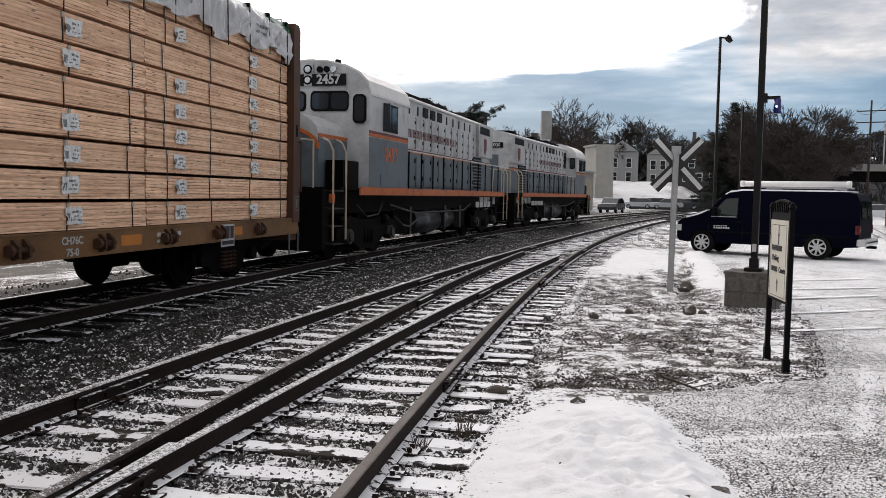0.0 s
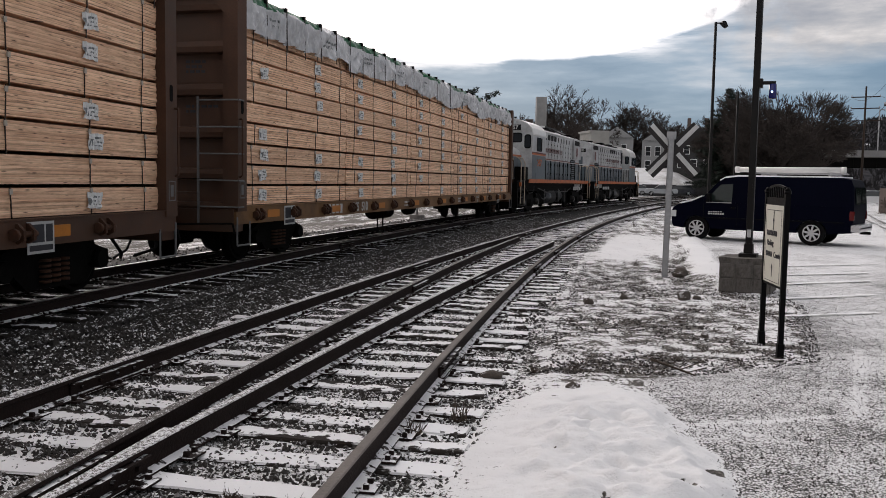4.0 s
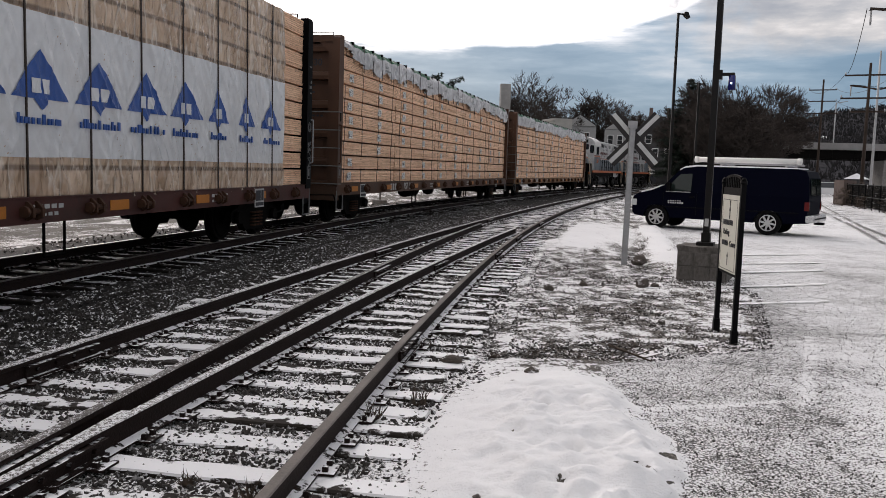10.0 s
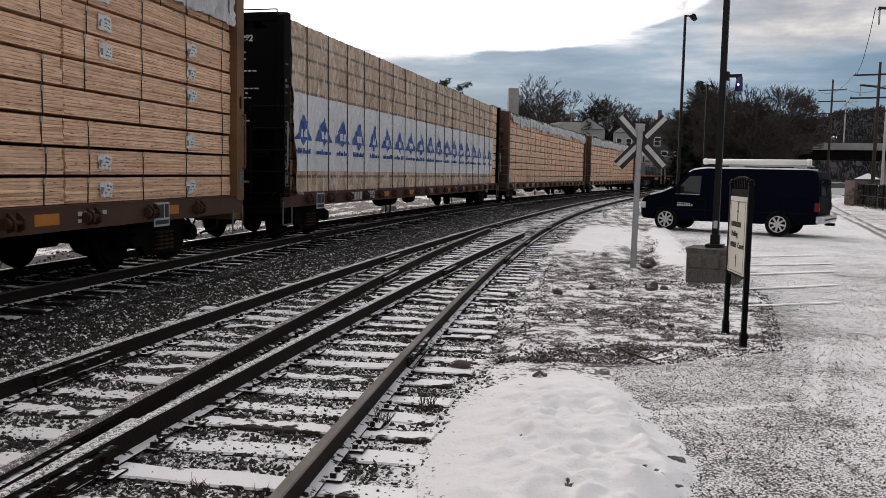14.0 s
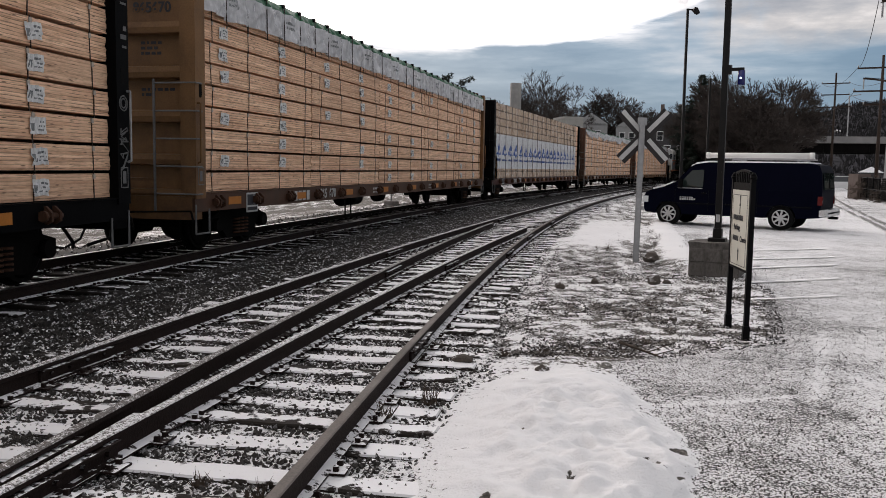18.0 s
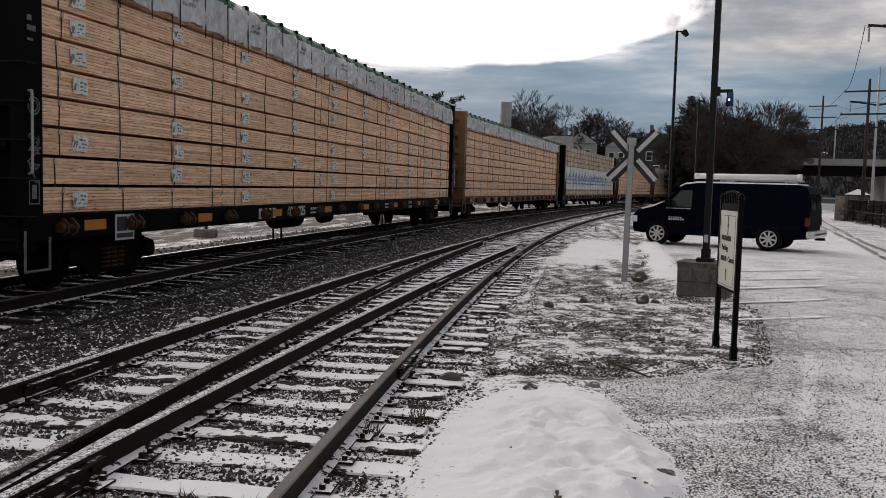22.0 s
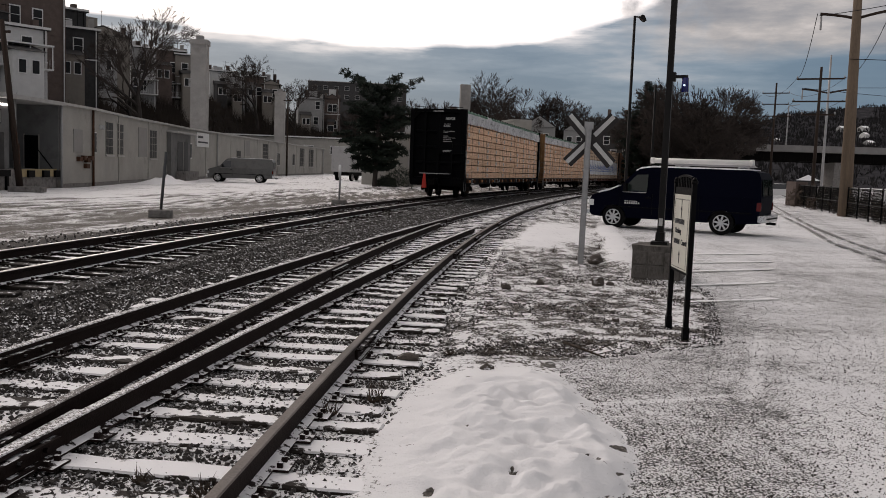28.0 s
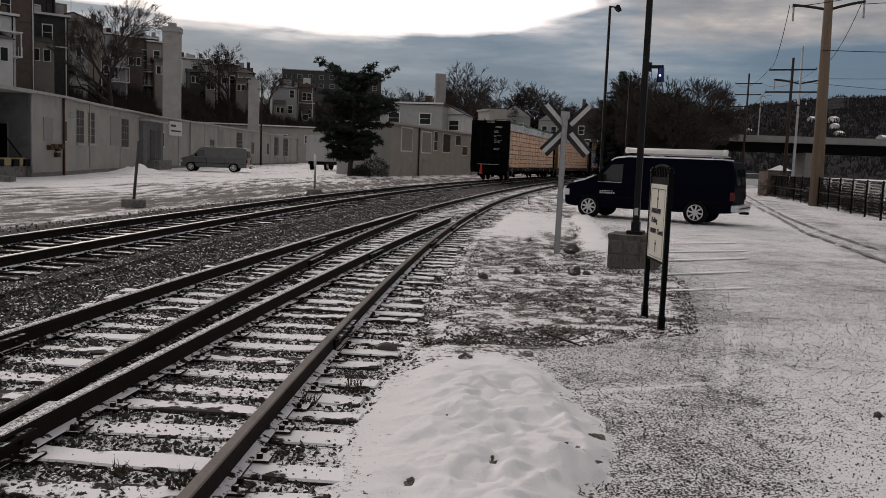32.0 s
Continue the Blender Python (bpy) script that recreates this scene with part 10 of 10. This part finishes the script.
POLE_TAN = mat("tan_weathered_pole", (0.155, 0.115, 0.082), 0.8, var=0.4, scale=0.6, grain=10, stretch=(5, 5, 0.5), bump=0.2)
big = utility_pole(25.62, 43.15, 17.5, 0.345, ((10.4, 1.75),), POLE_TAN, "thick tan transmission pole with curved arms behind the fence", True, r_top=0.14)
big.rotation_euler.rotate_axis("Y", radians(-0.9))
utility_pole(-9.9, 118.0, 11.0, 0.14, ((10.2, 0.7),), POLE_DARK, "thin dark utility pole beside the warehouse")
utility_pole(34.7, 63.1, 10.6, 0.15, ((9.7, 1.7), (8.0, 1.9), (7.0, 1.2)), POLE_DARK, "dark utility pole with crossarms")
utility_pole(37.2, 66.3, 12.0, 0.115, ((9.0, 2.0),), GALV, "grey steel utility pole with a curved arm", True)
utility_pole(48.8, 98.6, 13.4, 0.16, ((12.2, 1.5), (10.9, 1.5), (9.5, 1.8)), POLE_DARK, "far dark utility pole with three crossarms")


def wires():
    def span(p, q, sag, r=0.018):
        cu = bpy.data.curves.new("wire", "CURVE")
        cu.dimensions, cu.bevel_depth, cu.bevel_resolution = "3D", r, 0
        sp = cu.splines.new("POLY")
        sp.points.add(14)
        p, q = Vector(p), Vector(q)
        for k in range(15):
            t = k / 14
            c = p + (q - p) * t
            sp.points[k].co = (c.x, c.y, c.z - sag * 4 * t * (1 - t), 1)
        cu.materials.append(BLACK)
        return tagged(new("overhead_wire", cu), "thin sagging overhead wire between poles", "wire", "overhead wires")
    ends = (((26.7, 42.2, 10.6), (36.1, 62.2, 9.7)), ((23.8, 44.1, 10.6), (33.3, 64.0, 9.7)), ((36.1, 62.2, 8.0), (50.0, 97.8, 10.9)), ((33.2, 64.0, 8.0), (47.5, 99.4, 9.5)), ((36.2, 62.2, 9.7), (50.0, 97.8, 12.2)), ((33.3, 64.0, 9.7), (47.5, 99.4, 12.2)))
    for p, q in ends:
        span(p, q, 0.9)
    for p, q in (((26.7, 42.2, 10.5), (40, 20, 11.5)), ((23.9, 44.1, 10.5), (30, 22, 12.0)), ((25.2, 43.1, 14.0), (44, 18, 15.0)), ((25.2, 43.1, 8.2), (42, 25, 8.6)), ((38.9, 65.2, 9.3), (60, 40, 10.5)), ((35.6, 67.2, 9.3), (70, 60, 9.0))):
        span(p, q, 0.7)


wires()


PALE_CONCRETE = mat("pale_bridge_concrete", (0.20, 0.195, 0.19), 0.85, var=0.2, scale=0.8, bump=0.2)


def bridge():
    o = thing("road_bridge", "dark steel girder road bridge on concrete piers", "bridge", pose(70, 128, 0, 0, 0, -18))
    bm = bmesh.new()
    cube(bm, -21, 60, -0.3, 0.3, 4.9, 6.3)
    cube(bm, -21, 60, 8.7, 9.3, 4.9, 6.3)
    part("girder", bm, BLACK_STEEL, o)
    bm = bmesh.new()
    cube(bm, -21, 60, -0.8, 9.8, 6.3, 6.7)
    dk = part("deck", bm, CONCRETE, o)
    bm = bmesh.new()
    cube(bm, -21, 60, -1.0, -0.75, 6.35, 7.35)
    part("parapet", bm, PALE_CONCRETE, dk)
    for x in np.arange(-20, 58, 3.2):
        bm = bmesh.new()
        cube(bm, x - 0.06, x + 0.06, -0.42, -0.3, 4.92, 6.28)
        part("stiffener", bm, BLACK_STEEL, o)
    for x in (-16, 4, 24, 44):
        bm = bmesh.new()
        cube(bm, x - 0.7, x + 0.7, 0, 9, -0.2, 4.9)
        part("pier", bm, CONCRETE, o)
    for x in (-4, 18, 40):
        bm = bmesh.new()
        beam(bm, (x, 0, 6.7), (x, 0, 13.5), 0.16)
        beam(bm, (x, 0, 13.4), (x + 1.6, 0, 13.7), 0.10)
        part("bridge_lamp", bm, GALV, o)


bridge()


def lot_far_side():
    """Low shed and snowy-roofed hut by the bridge, a few parked vehicles."""
    o = thing("small_hut", "small hut with a snow-covered roof by the bridge", "hut", facing(40.5, 74.5))
    bm = bmesh.new()
    cube(bm, -0.8, 0.8, 0, 1.6, -0.2, 1.9)
    part("wall", bm, SHINGLE, o)
    bm = bmesh.new()
    prism(bm, [(-1.05, 1.88), (1.05, 1.88), (0, 2.4)], -0.25, 1.85, "y")
    part("roof", bm, SNOW, o)
    white = mat("white_car_paint", (0.55, 0.55, 0.55), 0.3, var=0.05, bump=0)
    for x, y, t in ((37.0, 84.0, 70), (40.5, 85.5, 70), (44.5, 88.0, 60)):
        parked_car(x, y, -0.05, t, white, "white parked car at the lot's far side", False)


lot_far_side()


def tyre_tracks():
    """Two slushy wheel tracks that leave the lot along the fence."""
    o = thing("tyre_tracks", "grey slushy tyre tracks in the lot's snow", "tyre tracks", kind="structure")
    slush = mat("grey_slush", (0.22, 0.215, 0.21), 0.8, var=0.45, scale=3, grain=25, bump=0.4)
    for pts in (((31.5, 63.0), (28.2, 56.2), (22.6, 43.4), (17.55, 31.8), (14.5, 24.05), (11.6, 15.5)), ((26.8, 55.5), (22.4, 44.45), (17.0, 31.3), (13.7, 23.7), (10.8, 15.2))):
        for off in (0.05,):
            xs, ys = [p[0] + off for p in pts][::-1], [p[1] for p in pts][::-1]
            verts, faces = [], []
            for k in range(240):
                y = ys[0] + (ys[-1] - ys[0]) * k / 239
                x = float(np.interp(y, ys, xs)) + 0.05 * noise.noise(Vector((y * 0.6, off, 1)))
                w = 0.075 + 0.05 * noise.noise(Vector((y * 2.3, off * 9, 4)))
                verts += [(x - w, y, 0.03), (x + w, y, 0.03)]
                if k and noise.noise(Vector((y * 0.9, off * 5, 8))) > -0.28:
                    faces.append((2 * k - 2, 2 * k - 1, 2 * k + 1, 2 * k))
            part("tyre_track", mesh_data("tyre_track", verts, faces, slush), None, o)


tyre_tracks()


# ---- what moves ----
def ride(s_front, s_rear, lift=0.25):
    """Pose of a vehicle whose two trucks stand on the main line at these places."""
    xa, ya, _ = along(MAIN, s_front)
    xb, yb, _ = along(MAIN, s_rear)
    return pose((xa + xb) / 2, (ya + yb) / 2, lift, 0, 0, -math.degrees(math.atan2(xa - xb, ya - yb)))


def motions():
    times = [k * 0.5 for k in range(65)]
    for k, car in enumerate(CARS):
        mid = -12.03 - PITCH * k
        walk(car, [(t, ride(front_at(t) + mid + HALF - 2.2, front_at(t) + mid - HALF + 2.2)) for t in times])
    for ob, mid, turn in LOCOS:
        walk(ob, [(t, ride(front_at(t) + mid + 6.2, front_at(t) + mid - 6.2) @ pose(0, 0, 0, 0, 0, turn)) for t in times])


motions()
